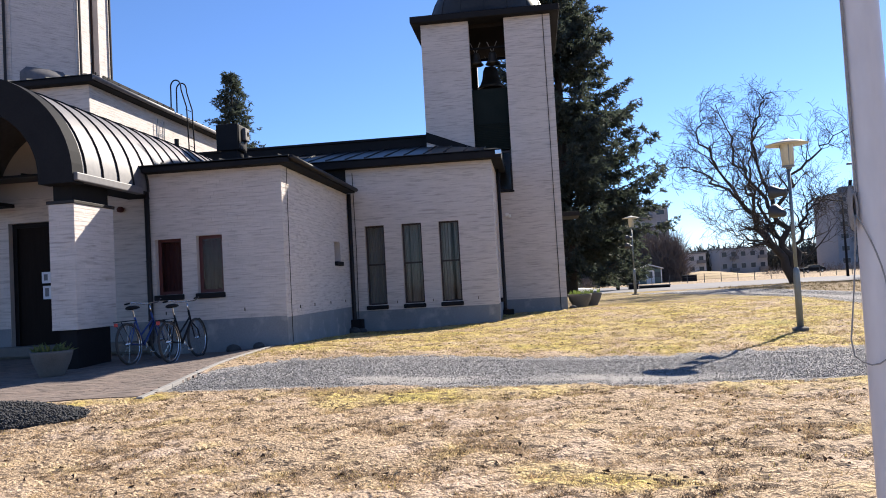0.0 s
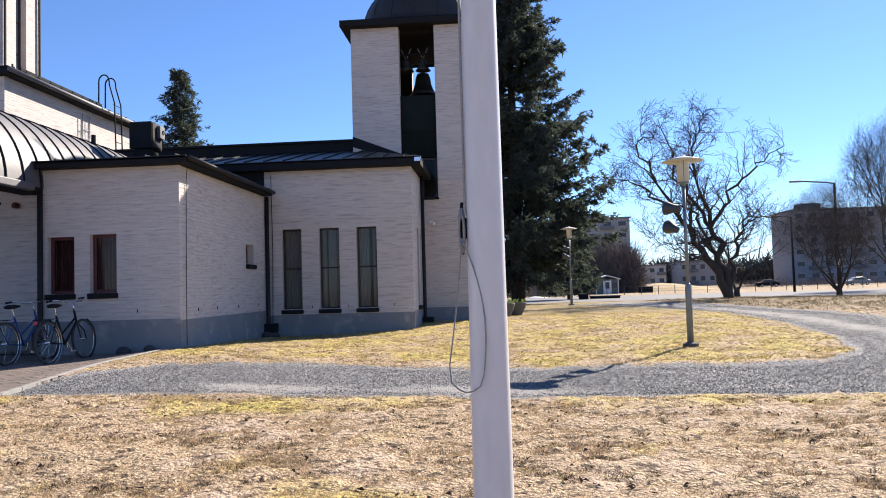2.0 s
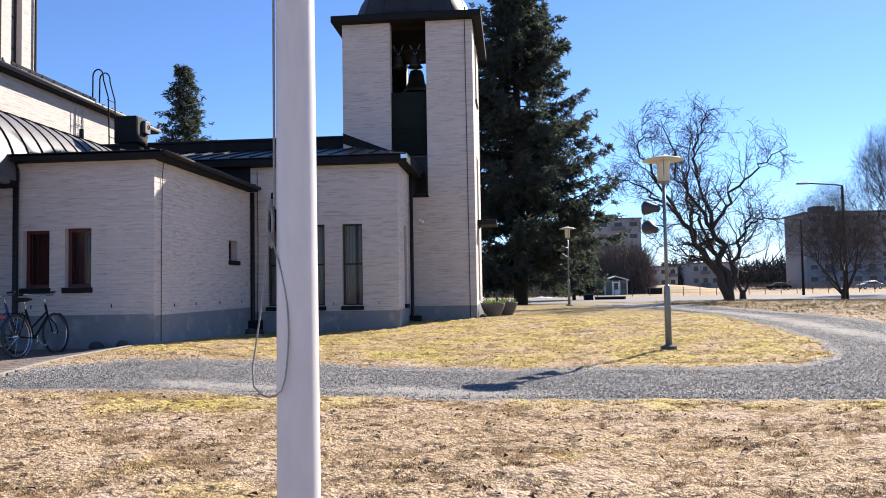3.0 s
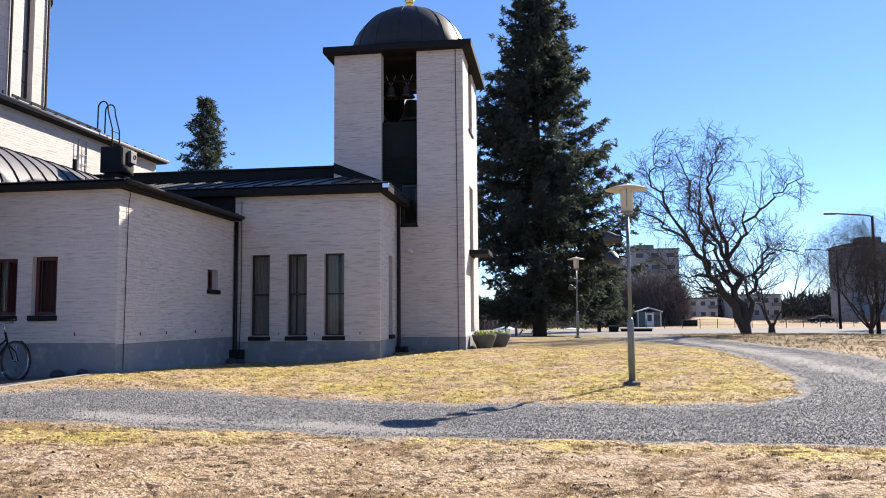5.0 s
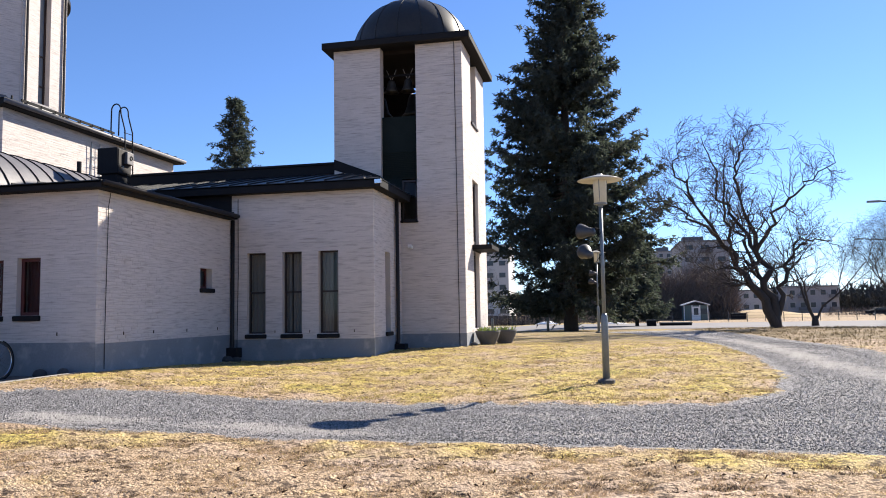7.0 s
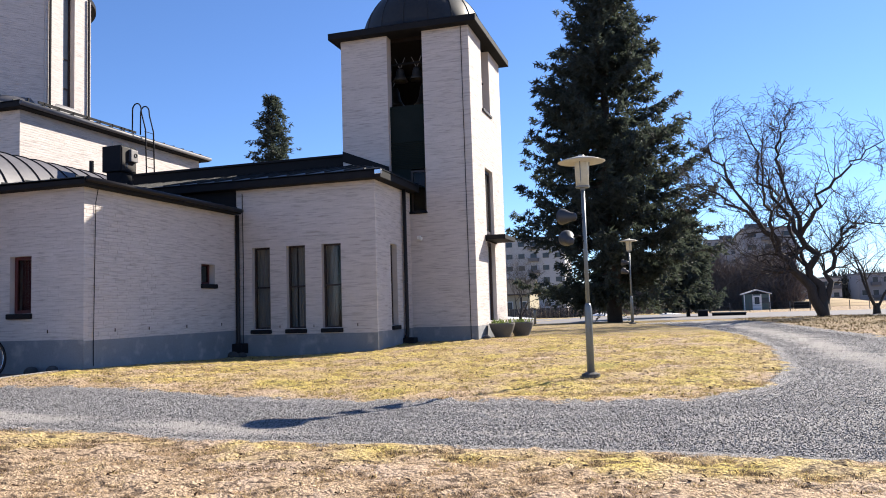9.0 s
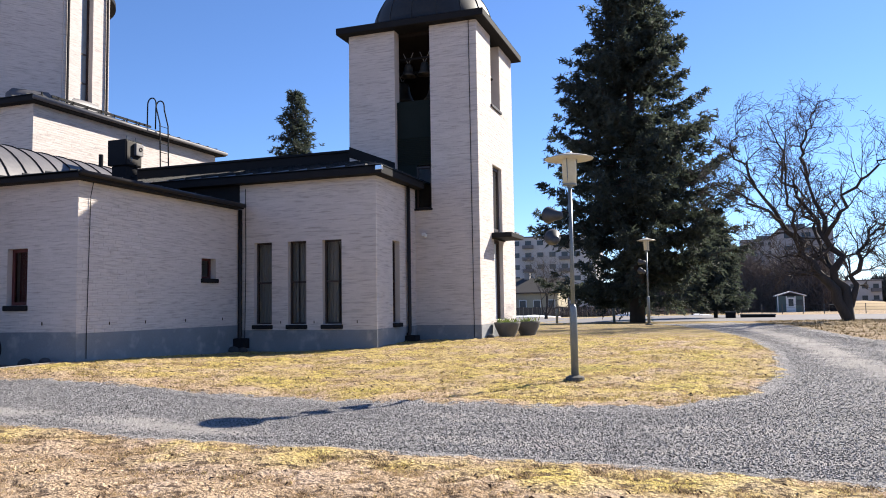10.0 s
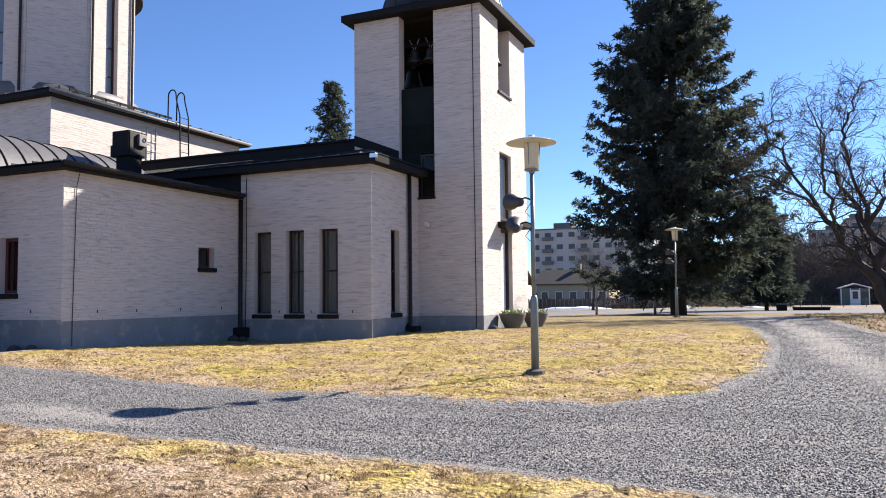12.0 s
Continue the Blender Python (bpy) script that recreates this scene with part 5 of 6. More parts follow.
    for s in (1, -1):
        part("grip", Mesh().tube([(wb - 0.56, s * 0.30, 1.055), (wb - 0.42, s * 0.295, 1.07)], 0.017, 8), M_BLACK, bk)
    part("chainring", Mesh().torus(bb, (0, 1, 0), 0.09, 0.008, 20, 5).tube([(bb[0], -0.06, bb[2]), (bb[0] + 0.1, -0.07, bb[2] - 0.13)], 0.009, 6).tube([(bb[0], 0.06, bb[2]), (bb[0] - 0.1, 0.07, bb[2] + 0.13)], 0.009, 6).box(bb[0] + 0.06, -0.16, bb[2] - 0.145, bb[0] + 0.14, -0.07, bb[2] - 0.12), M_CHROME, bk)
    rk = Mesh()
    for s in (-0.06, 0.0, 0.06):
        rk.tube([(-0.28, s, 0.74), (0.20, s, 0.74)], 0.007, 5)
    rk.tube([(-0.24, -0.06, 0.74), (0, -0.06, R)], 0.006, 5).tube([(-0.24, 0.06, 0.74), (0, 0.06, R)], 0.006, 5)
    part("rack", rk, M_REDPLASTIC if basket_red else M_BLACK, bk)
    part("rear_light", Mesh().box(-0.32, -0.03, 0.66, -0.29, 0.03, 0.72), M_REDPLASTIC, bk, "red rear reflector", bevel=0.006)
    part("kickstand", Mesh().tube([(0.42, 0.03, 0.27), (0.36, 0.16, 0.0)], 0.008, 6), M_BLACK, bk)
    return bk


bicycle((-7.28, 13.15), (-7.22, 14.20), "blue city bicycle with chrome mudguard parked beside the porch", M_BLUE, False, -5)
bicycle((-6.60, 13.32), (-6.57, 14.37), "black city bicycle with red rear reflector parked by the wall", M_BLACK, False, -4)


# ---- planters ----
def planter(x, y, r, h, label, leaf, seed):
    rnd = random.Random(seed)
    z = gzf(x, y) + 0.01
    p = thing("planter", label, "planter", "concrete planters", (x, y, z))
    part("bowl", Mesh().lathe([(r * 0.58, -0.02), (r * 0.62, 0.03), (r * 0.88, h * 0.55), (r, h - 0.05), (r * 1.02, h), (r * 0.92, h), (r * 0.86, h - 0.08), (r * 0.3, h - 0.09)], (0, 0, 0), 28), M_PLANTER, p, smooth=True)
    part("soil", Mesh().lathe([(r * 0.87, h - 0.07), (r * 0.5, h - 0.04), (0.01, h - 0.03)], (0, 0, 0), 20), M_BARK, p)
    lv = Mesh()
    for _ in range(leaf):
        a, q = rnd.uniform(0, 6.28), r * 0.85 * math.sqrt(rnd.random())
        b = Vector((q * math.cos(a), q * math.sin(a), h - 0.05))
        t = b + Vector((rnd.uniform(-0.12, 0.12), rnd.uniform(-0.12, 0.12), rnd.uniform(0.05, 0.20)))
        w = Vector((rnd.uniform(-1, 1), rnd.uniform(-1, 1), 0.2)).normalized() * 0.022
        mid = (b + t) / 2 + Vector((0, 0, 0.02))
        lv.add([b, mid + w, t, mid - w], [(0, 1, 2, 3)])
    part("plant", lv, M_LEAF, p, "sparse green and wilted leaves", kind="stuff")


planter(-8.10, 12.1, 0.33, 0.42, "grey concrete bowl planter with withered plants by the porch", 90, 1)
planter(1.45, 24.85, 0.38, 0.42, "grey concrete bowl planter with green leaves by the tower", 75, 2)
planter(1.85, 25.75, 0.38, 0.42, "grey concrete bowl planter with sparse leaves by the tower", 45, 3)
for k, (x, y, s) in enumerate(((-5.55, 14.95, 0.13), (-6.1, 14.98, 0.16), (-4.9, 20.45, 0.17), (-4.72, 20.6, 0.14), (1.18, 24.0, 0.12))):
    rk = Mesh().lathe([(0.02, -0.2), (0.8, -0.1), (1.0, 0.25), (0.85, 0.6), (0.5, 0.85), (0.02, 0.95)], (0, 0, 0), 9, Matrix.Diagonal((s, s * 0.8, s, 1)))
    rk.v = [(a * (1 + 0.12 * math.sin(7 * b / s + k)), b, c) for a, b, c in rk.v]
    ob = part("stone", rk, M_DARKSTONE, None, smooth=True)
    ob.location = (x, y, gzf(x, y))
    tagged(ob, "rounded dark boulder lying against the plinth", "stone", "boulders along the plinth")


# ---- trees ----
def tri_mesh(name, pts, material):
    """One mesh of loose triangles; pts has shape (n, 3, 3)."""
    n = len(pts)
    me = bpy.data.meshes.new(name)
    me.vertices.add(n * 3)
    me.vertices.foreach_set("co", pts.astype(np.float32).ravel())
    me.loops.add(n * 3)
    me.loops.foreach_set("vertex_index", np.arange(n * 3, dtype=np.int32))
    me.polygons.add(n)
    me.polygons.foreach_set("loop_start", np.arange(0, n * 3, 3, dtype=np.int32))
    me.polygons.foreach_set("loop_total", np.full(n, 3, dtype=np.int32))
    me.update(calc_edges=True)
    me.validate()
    me.materials.append(material)
    return me


def unit(a):
    return a / np.maximum(np.linalg.norm(a, axis=-1, keepdims=True), 1e-6)


def spruce(x, y, H, reach, label, seed, low=1.2, dense=1.0, spray=0.30):
    """Whorls of drooping limbs with upturned tips; each limb bears side twigs clothed in short needle tufts."""
    g = np.random.default_rng(seed)
    z0 = gzf(x, y)
    tr = thing("spruce_tree", label, "tree", "spruce trees", (x, y, z0))
    part("trunk", Mesh().tube([(0, 0, -0.3), (0.03, 0, H * 0.3), (0, 0.05, H * 0.7), (0, 0, H)], [H * 0.019, H * 0.015, H * 0.007, 0.02], 12), M_BARK, tr, "dark straight trunk", smooth=True)
    tris, limbs = [], Mesh()
    h = low
    while h < H - 0.12:
        f = (h - low) / (H - low)
        L0 = reach * min(1.0, 0.84 + 1.6 * f) * (1 - f) ** 0.76 + 0.10
        for k in range(int(g.integers(5, 8))):
            L = L0 * g.uniform(0.5, 1.05) * (1.0 + 0.5 * min(f, 0.5) if g.random() < 0.17 else 1.0)
            a = g.uniform(0, 2 * math.pi)
            droop = -0.46 + 0.68 * f + g.uniform(-0.10, 0.10)
            lift = 0.44 * (1 - 0.8 * f) + g.uniform(-0.05, 0.10)
            bend = g.uniform(-0.14, 0.14)
            out = np.array([math.cos(a), math.sin(a), 0.0])
            side = np.array([-math.sin(a), math.cos(a), 0.0])

            def along(q):
                q = np.asarray(q, float)[..., None]
                return np.array([0, 0, h]) + out * (L * q) + side * (L * bend * q * q) + np.array([0, 0, 1.0]) * (L * (droop * 0.75 * q + lift * q ** 2.4))

            limbs.tube([tuple(p) for p in along(np.linspace(0, 1, 6))], [0.012 * L + 0.006, 0.010 * L + 0.005, 0.008 * L + .004, 0.006 * L + .003, 0.004 * L + .002, 0.002], 4, caps=False)
            # side twigs, longest halfway out; the tip of the limb is a twig too
            m = max(3, int(L * 5.2 * dense))
            q0 = np.concatenate([g.uniform(0.12, 0.98, m), [0.97]])
            sgn = np.where(g.random(m + 1) < 0.5, -1.0, 1.0)
            tl = (0.30 + 0.30 * L * (1.02 - q0) * np.minimum(1, q0 * 2.6)) * g.uniform(0.55, 1.25, m + 1)
            td = unit(out * g.uniform(0.45, 1.0, m + 1)[:, None] + side * (sgn * g.uniform(0.25, 1.0, m + 1))[:, None] + np.stack([g.normal(0, .12, m + 1), g.normal(0, .12, m + 1), g.uniform(-0.50, 0.22, m + 1)], -1))
            n = (tl * 21 * dense).astype(int) + 5
            w = np.repeat(np.arange(m + 1), n)
            q = g.random(len(w))
            sag = np.array([0, 0, -1.0]) * (tl[w] * 0.30 * q * q * (1 - 0.7 * f))[:, None]
            c = along(q0[w]) + td[w] * (tl[w] * q)[:, None] + sag + g.normal(0, 0.055, (len(w), 3))
            d = unit(td[w] * 0.75 + g.normal(0, 0.55, (len(w), 3)) + np.array([0, 0, 0.05]))
            p = unit(np.cross(d, g.normal(0, 1, (len(w), 3))))
            ln = spray * g.uniform(0.45, 1.15, len(w))[:, None]
            wd = ln * g.uniform(0.13, 0.24, len(w))[:, None]
            tris.append(np.stack([c - p * wd, c + p * wd, c + d * ln], 1))
        h += g.uniform(0.30, 0.55) * (H / 24) * (1 - 0.45 * f)
    part("limb_mass", limbs, M_TWIG, tr, kind="stuff")
    part("crown", tri_mesh("crown", np.concatenate(tris), M_NEEDLE), M_NEEDLE, tr, "drooping dark green needle sprays with ragged outline", kind="stuff")
    return tr


spruce(2.6, 54.3, 27.0, 8.3, "tall dark spruce with drooping ragged branches beside the car park", 11, low=1.9, dense=1.1, spray=0.36)
spruce(7.5, 70.0, 9.0, 3.1, "low spreading spruce at the far side of the car park", 14, low=0.9, dense=0.8, spray=0.36)
spruce(-19.0, 48.0, 16.2, 3.3, "slender dark spruce rising behind the church roof", 12, low=2.0, dense=0.95, spray=0.28)


def bare_tree(name, x, y, H, label, seed, stems=4, spread=0.75, levels=5, thick=0.028, group="bare trees", lean=(0, 0), crown=None, gnarl=0.17, keep=(0.5, 0.75), limbs=()):
    """A leafless tree. crown: (dx, dz, rx, rz), the ellipsoid that its twigs keep to."""
    rnd = random.Random(seed)
    z0 = gzf(x, y)
    tr = thing(name, label, "tree", group, (x, y, z0))
    big, tw = Mesh(), Mesh()
    cdx, cdz, crx, crz = crown or (0.0, H * 0.6, H * 0.42, H * 0.42)
    mid = Vector((cdx, 0, cdz))

    def outside(p):
        return math.sqrt(((p.x - cdx) / crx) ** 2 + (p.y / crx) ** 2 + ((p.z - cdz) / crz) ** 2)

    def grow(p, d, L, r, lev):
        pts, rs = [p], [r]
        n = (8 if gnarl > 0.2 else 5) if lev < 2 else 4
        cur = d.copy()
        kids = []
        for i in range(n):
            bend = gnarl if lev < 3 else min(gnarl, 0.15)
            cur = (cur + Vector((rnd.gauss(0, bend), rnd.gauss(0, bend), rnd.gauss(0.04, bend * 0.65)))).normalized()
            far = outside(p + cur * (L / n))
            if far > 0.85 and p.z > cdz * 0.6:
                cur = (cur + (mid - p).normalized() * 0.10 + Vector((0, 0, -0.05))).normalized()
            p = p + cur * (L / n)
            pts.append(p)
            rs.append(max(r * (1 - (0.78 if lev == 0 else 0.5) * (i + 1) / n), 0.0075 if gnarl > 0.2 else 0.001))
            if lev < levels and (i >= 1 or lev > 0) and not (n == 8 and i % 2):
                for _ in range(2 if (lev >= 1 and rnd.random() < (0.34 if gnarl > 0.2 else 0.6)) else 1):
                    kids.append((p.copy(), cur.copy(), rs[-1]))
            if far > 1.0 + 0.12 * rnd.random() and lev > 0:
                break
        (big if lev < 3 else tw).tube(pts, rs, 8 if lev < 1 else 6 if lev < 2 else 4 if lev < 3 else 3, caps=False)
        for kp, kd, kr in kids:
            ax = kd.orthogonal().normalized()
            ax.rotate(Matrix.Rotation(rnd.uniform(0, 6.283), 3, kd))
            nd = (kd * rnd.uniform(0.5, 1.0) + ax * rnd.uniform(0.6, 1.1) * spread + Vector((0, 0, 0.10 if lev < 3 else -0.06))).normalized()
            grow(kp, nd, L * rnd.uniform(0.46, 0.72) * (0.82 if gnarl > 0.2 and lev > 1 else 1.0), kr * rnd.uniform(*keep), lev + 1)

    # main limbs: (parent or -1, where on it, bend point, end, radius at the root)
    lines = []
    for par, at, ctl, end, r0 in limbs:
        p0 = Vector((0, 0, 0.05)) if par < 0 else lines[par][round(at * 14)]
        c1, p1 = Vector(ctl), Vector(end)
        pts = []
        for i in range(15):
            t = i / 14
            wob = 0.16 * math.sin(math.pi * t)
            pts.append(p0 * (1 - t) ** 2 + c1 * (2 * t * (1 - t)) + p1 * t * t + Vector((rnd.gauss(0, wob), rnd.gauss(0, wob), rnd.gauss(0, wob * 0.6))))
        rs = [r0 * (1 - 0.86 * i / 14) for i in range(15)]
        lines.append(pts)
        big.tube(pts, rs, 8, caps=False)
        for i in range(4 if par < 0 else 2, 15):
            d = (pts[i] - pts[i - 1]).normalized()
            for _ in range(2 if i % 2 else 1):
                ax = d.orthogonal().normalized()
                ax.rotate(Matrix.Rotation(rnd.uniform(0, 6.283), 3, d))
                nd = (d * rnd.uniform(0.4, 1.0) + ax * rnd.uniform(0.6, 1.1) + Vector((0, 0, 0.12))).normalized()
                grow(pts[i], nd, rnd.uniform(0.9, 1.6) * (1.1 if i < 9 else 0.85), max(rs[i] * 0.42, 0.016), 2)
    for k in range(0 if limbs else stems):
        a = 6.283 * k / stems + rnd.uniform(-0.4, 0.4)
        d = Vector((math.cos(a) * 0.62 * spread + lean[0], math.sin(a) * 0.5 * spread + lean[1], 1.0)).normalized()
        grow(Vector((0.1 * math.cos(a), 0.1 * math.sin(a), H * 0.06)), d, H * 0.60 * rnd.uniform(0.85, 1.1), H * thick * rnd.uniform(0.5, 1.0), 0)
    big.tube([(0.02, 0, -0.3), (0, 0, 0.1), (0, 0, H * 0.07 + 0.2)], [H * thick * 2.0, H * thick * 1.6, H * thick * 1.15], 12)
    part("trunk", big, M_BARK, tr, "dark forked trunk and limbs", smooth=True)
    part("twig_mass", tw, M_TWIG, tr, "fine leafless twigs", kind="stuff")
    return tr


OLD_LIMBS = [
    (-1, 0, (-1.1, -0.3, 2.6), (-3.8, -0.8, 6.2), 0.24),
    (-1, 0, (-0.2, 0.2, 2.8), (-1.5, 0.4, 6.6), 0.24),
    (-1, 0, (0.3, 0.3, 2.8), (1.4, 0.8, 4.2), 0.16),
    (0, 0.96, (-4.4, -1.0, 7.4), (-4.0, -0.9, 8.6), 0.065),
    (0, 0.70, (-4.4, -1.3, 5.9), (-5.6, -1.5, 5.8), 0.07),
    (1, 0.55, (-1.9, 1.4, 6.0), (-2.7, 1.6, 9.3), 0.11),
    (1, 0.95, (-1.6, -0.2, 8.0), (-0.7, 0.0, 9.3), 0.08),
    (1, 0.60, (0.3, -1.4, 5.9), (2.4, -1.6, 7.1), 0.10),
    (2, 0.80, (2.3, 0.8, 4.6), (3.2, 0.9, 3.4), 0.06),
    (0, 0.30, (-2.4, 0.9, 2.8), (-3.6, 1.4, 3.2), 0.06),
    (1, 0.35, (-1.5, 2.6, 4.8), (-1.2, 4.0, 7.0), 0.10),
    (0, 0.50, (-2.6, -2.6, 5.0), (-2.4, -3.6, 7.4), 0.09),
]
bare_tree("bare_tree", 12.5, 38.6, 10.4, "broad leafless old tree with forked leaning trunk", 23, spread=0.95, levels=4, thick=0.014, crown=(-1.5, 5.6, 4.7, 4.4), gnarl=0.21, keep=(0.52, 0.78), limbs=OLD_LIMBS)
bare_tree("bare_tree", 19.6, 61.0, 8.0, "leafless tree by the fence", 8, stems=3, spread=0.8, levels=4, thick=0.02)
bare_tree("bare_tree", 20.4, 45.0, 6.4, "leafless many-stemmed shrubby tree on the lawn", 31, stems=8, spread=0.9, levels=5, thick=0.013, crown=(0.3, 3.6, 3.4, 3.2))
bare_tree("bare_tree", 41.2, 80.0, 18.0, "tall leafless tree with upright twigs", 17, stems=6, spread=0.42, levels=5, thick=0.010, crown=(0, 10.5, 5, 7))
bare_tree("bare_tree", 35.5, 64.0, 8.0, "dense leafless tree by the road", 19, stems=5, spread=0.7, levels=4, thick=0.014)
bare_tree("bare_tree", -9.5, 84.0, 7.5, "leafless tree in front of the yellow house", 41, stems=4, spread=0.7, levels=4, thick=0.016)

# thicket of bare shrubs beyond the lot, and the far woods
def thicket(name, x0, x1, y, depth, h, n, label, seed, material, w=0.05):
    g = np.random.default_rng(seed)
    bx = g.uniform(x0, x1, n)
    by = y + g.uniform(0, depth, n)
    prof = 0.55 + 0.45 * np.abs(np.sin(bx * 0.21 + seed) * np.sin(bx * 0.093 + 1.3 * seed))
    hz = h * prof * g.random(n) ** 0.6
    base = gz(bx, by) + hz * g.uniform(0.0, 0.85, n)
    c = np.stack([bx, by, base], -1)
    d = unit(np.stack([g.normal(0, .5, n), g.normal(0, .5, n), g.uniform(0.2, 1.2, n)], -1))
    p = unit(np.cross(d, g.normal(0, 1, (n, 3))))
    ln = (h * g.uniform(0.12, 0.35, n))[:, None]
    pts = np.stack([c - p * w * h / 4, c + p * w * h / 4, c + d * ln], 1)
    ob = new(name, tri_mesh(name, pts, material))
    return tagged(ob, label, "shrubs", "", "stuff")


thicket("shrub_thicket", -3, 24.5, 127, 10, 12.5, 44000, "brown thicket of bare trees behind the kiosk", 3, M_SHRUB, 0.020)
thicket("shrub_thicket", -14, 10, 104, 4, 2.4, 4500, "bare hedge shrubs behind the fence", 4, M_SHRUB, 0.06)
thicket("shrub_thicket", 44, 75, 150, 6, 3.0, 3000, "bare shrubs along the far road", 6, M_SHRUB, 0.04)
thicket("far_woods", -260, 340, 330, 60, 15, 60000, "distant bare and coniferous woods on the horizon", 5, M_FAROTREES, 0.10)
thicket("far_woods", 30, 150, 235, 30, 10, 26000, "distant mixed woods behind the houses", 9, M_FAROTREES, 0.10)


# ---- far buildings ----
def apartment(x0, x1, y0, y1, z1, floors, bays, label, box_at=None, face=None):
    z0 = gzf((x0 + x1) / 2, y0) - 0.3
    b = thing("apartment_building", label, "building", "apartment blocks")
    part("wall", Mesh().box(x0, y0, z0, x1, y1, z1), face or M_APT, b)
    part("roof", Mesh().box(x0 - 0.3, y0 - 0.3, z1, x1 + 0.3, y1 + 0.3, z1 + 0.35), M_APT_DK, b, bevel=0.05)
    if box_at:
        part("roof_house", Mesh().box(box_at, (y0 + y1) / 2 - 2, z1 + 0.3, box_at + 5, (y0 + y1) / 2 + 2, z1 + 2.2), M_APT_DK, b)
    fh = (z1 - z0 - 0.6) / floors
    bw = (x1 - x0) / bays
    for f in range(floors):
        for k in range(bays):
            xa, za = x0 + bw * (k + 0.22), z0 + 0.6 + fh * f + fh * 0.32
            if k % 3 == 1:
                bal = part("balcony", Mesh().box(x0 + bw * (k + 0.06), y0 - 1.1, za - 0.75, x0 + bw * (k + 0.94), y0, za + 0.15), M_APT_DK, b, bevel=0.03)
            wn = part("window", Mesh().box(xa, y0 - 0.05, za, xa + bw * 0.56, y0 + 0.02, za + fh * 0.45), M_APTFRAME, b)
            part("pane", Mesh().box(xa + 0.09, y0 - 0.07, za + 0.09, xa + bw * 0.56 - 0.09, y0 - 0.05, za + fh * 0.45 - 0.09), M_APTGLASS, wn)
    return b


apartment(72, 112, 190, 204, 17.3, 6, 12, "pale grey six-storey apartment block with balconies", 76)
apartment(22.5, 33.4, 190, 215, 17.0, 6, 3, "narrow end of a pale six-storey apartment block", 24)
apartment(-52, -20, 200, 214, 18.6, 6, 10, "pale apartment block rising behind the yellow house", -47, M_APT_PALE)
apartment(34.5, 47, 215, 228, 5.6, 2, 5, "low pale building across the field", None, M_APT_PALE)
apartment(53, 66, 225, 238, 6.6, 2, 5, "low grey building across the field")
apartment(20, 44, 330, 346, 25.0, 7, 8, "distant grey apartment block behind the trees", 26)


def house(x0, x1, y0, y1, zb, eave, ridge, label, wall, wins):
    h = thing("house", label, "house", "far houses")
    part("wall", Mesh().box(x0, y0, zb - 0.5, x1, y1, eave), wall, h)
    ym = (y0 + y1) / 2
    r = Mesh().add([(x0 - .4, y0 - .5, eave - 0.1), (x1 + .4, y0 - .5, eave - 0.1), (x1 + .4, ym, ridge), (x0 - .4, ym, ridge), (x0 - .4, y1 + .5, eave - .1), (x1 + .4, y1 + .5, eave - .1),
                    (x0 - .4, y0 - .5, eave + 0.08), (x1 + .4, y0 - .5, eave + 0.08), (x1 + .4, ym, ridge + .18), (x0 - .4, ym, ridge + .18), (x0 - .4, y1 + .5, eave + .08), (x1 + .4, y1 + .5, eave + .08)],
                   [(6, 7, 8, 9), (9, 8, 11, 10), (0, 3, 2, 1), (3, 4, 5, 2), (0, 1, 7, 6), (1, 2, 8, 7), (2, 5, 11, 8), (0, 6, 9, 3), (3, 9, 10, 4)])
    part("roof", r, M_TILE, h)
    part("chimney", Mesh().box((x0 + x1) / 2 - .4, ym - .4, ridge - 0.3, (x0 + x1) / 2 + .4, ym + .4, ridge + 1.0), M_CONCRETE, h, bevel=0.03)
    for k in range(wins):
        xa = x0 + (x1 - x0) * (k + 0.3) / wins
        wn = part("window", Mesh().box(xa, y0 - 0.06, zb + 1.1, xa + 1.1, y0 + 0.02, zb + 2.3), M_WHITE, h)
        part("pane", Mesh().box(xa + .1, y0 - 0.08, zb + 1.2, xa + 1.0, y0 - 0.06, zb + 2.2), M_APTGLASS, wn)
    return h


house(-24, -13.5, 112, 120, -0.4, 2.9, 5.0, "low yellow wooden house with brown gabled roof", M_HOUSE, 5)
house(-40, -29, 118, 126, -0.4, 3.0, 5.6, "pale wooden house with brown gabled roof", M_WHITE, 4)
house(19, 25.5, 150, 156, -0.5, 1.5, 2.2, "long low white shed across the car park", M_WHITE, 2)

# kiosk, bin and dark box beyond the lot
kz = gzf(17.7, 122) - 0.05
kiosk = thing("kiosk", "small green-grey kiosk with white trim and gabled roof", "kiosk", at=(17.7, 120.5, kz))
part("body", Mesh().box(-1.7, -1.3, 0, 1.7, 1.3, 2.3), M_KIOSK, kiosk)
part("roof", Mesh().add([(-2, -1.6, 2.25), (0, -1.6, 2.85), (2, -1.6, 2.25), (-2, 1.6, 2.25), (0, 1.6, 2.85), (2, 1.6, 2.25), (-2, -1.6, 2.4), (0, -1.6, 3.0), (2, -1.6, 2.4), (-2, 1.6, 2.4), (0, 1.6, 3.0), (2, 1.6, 2.4)], [(6, 7, 10, 9), (7, 8, 11, 10), (0, 1, 7, 6), (1, 2, 8, 7), (3, 9, 10, 4), (4, 10, 11, 5), (0, 6, 9, 3), (2, 5, 11, 8), (1, 0, 3, 4), (2, 1, 4, 5)]), M_WHITE, kiosk)
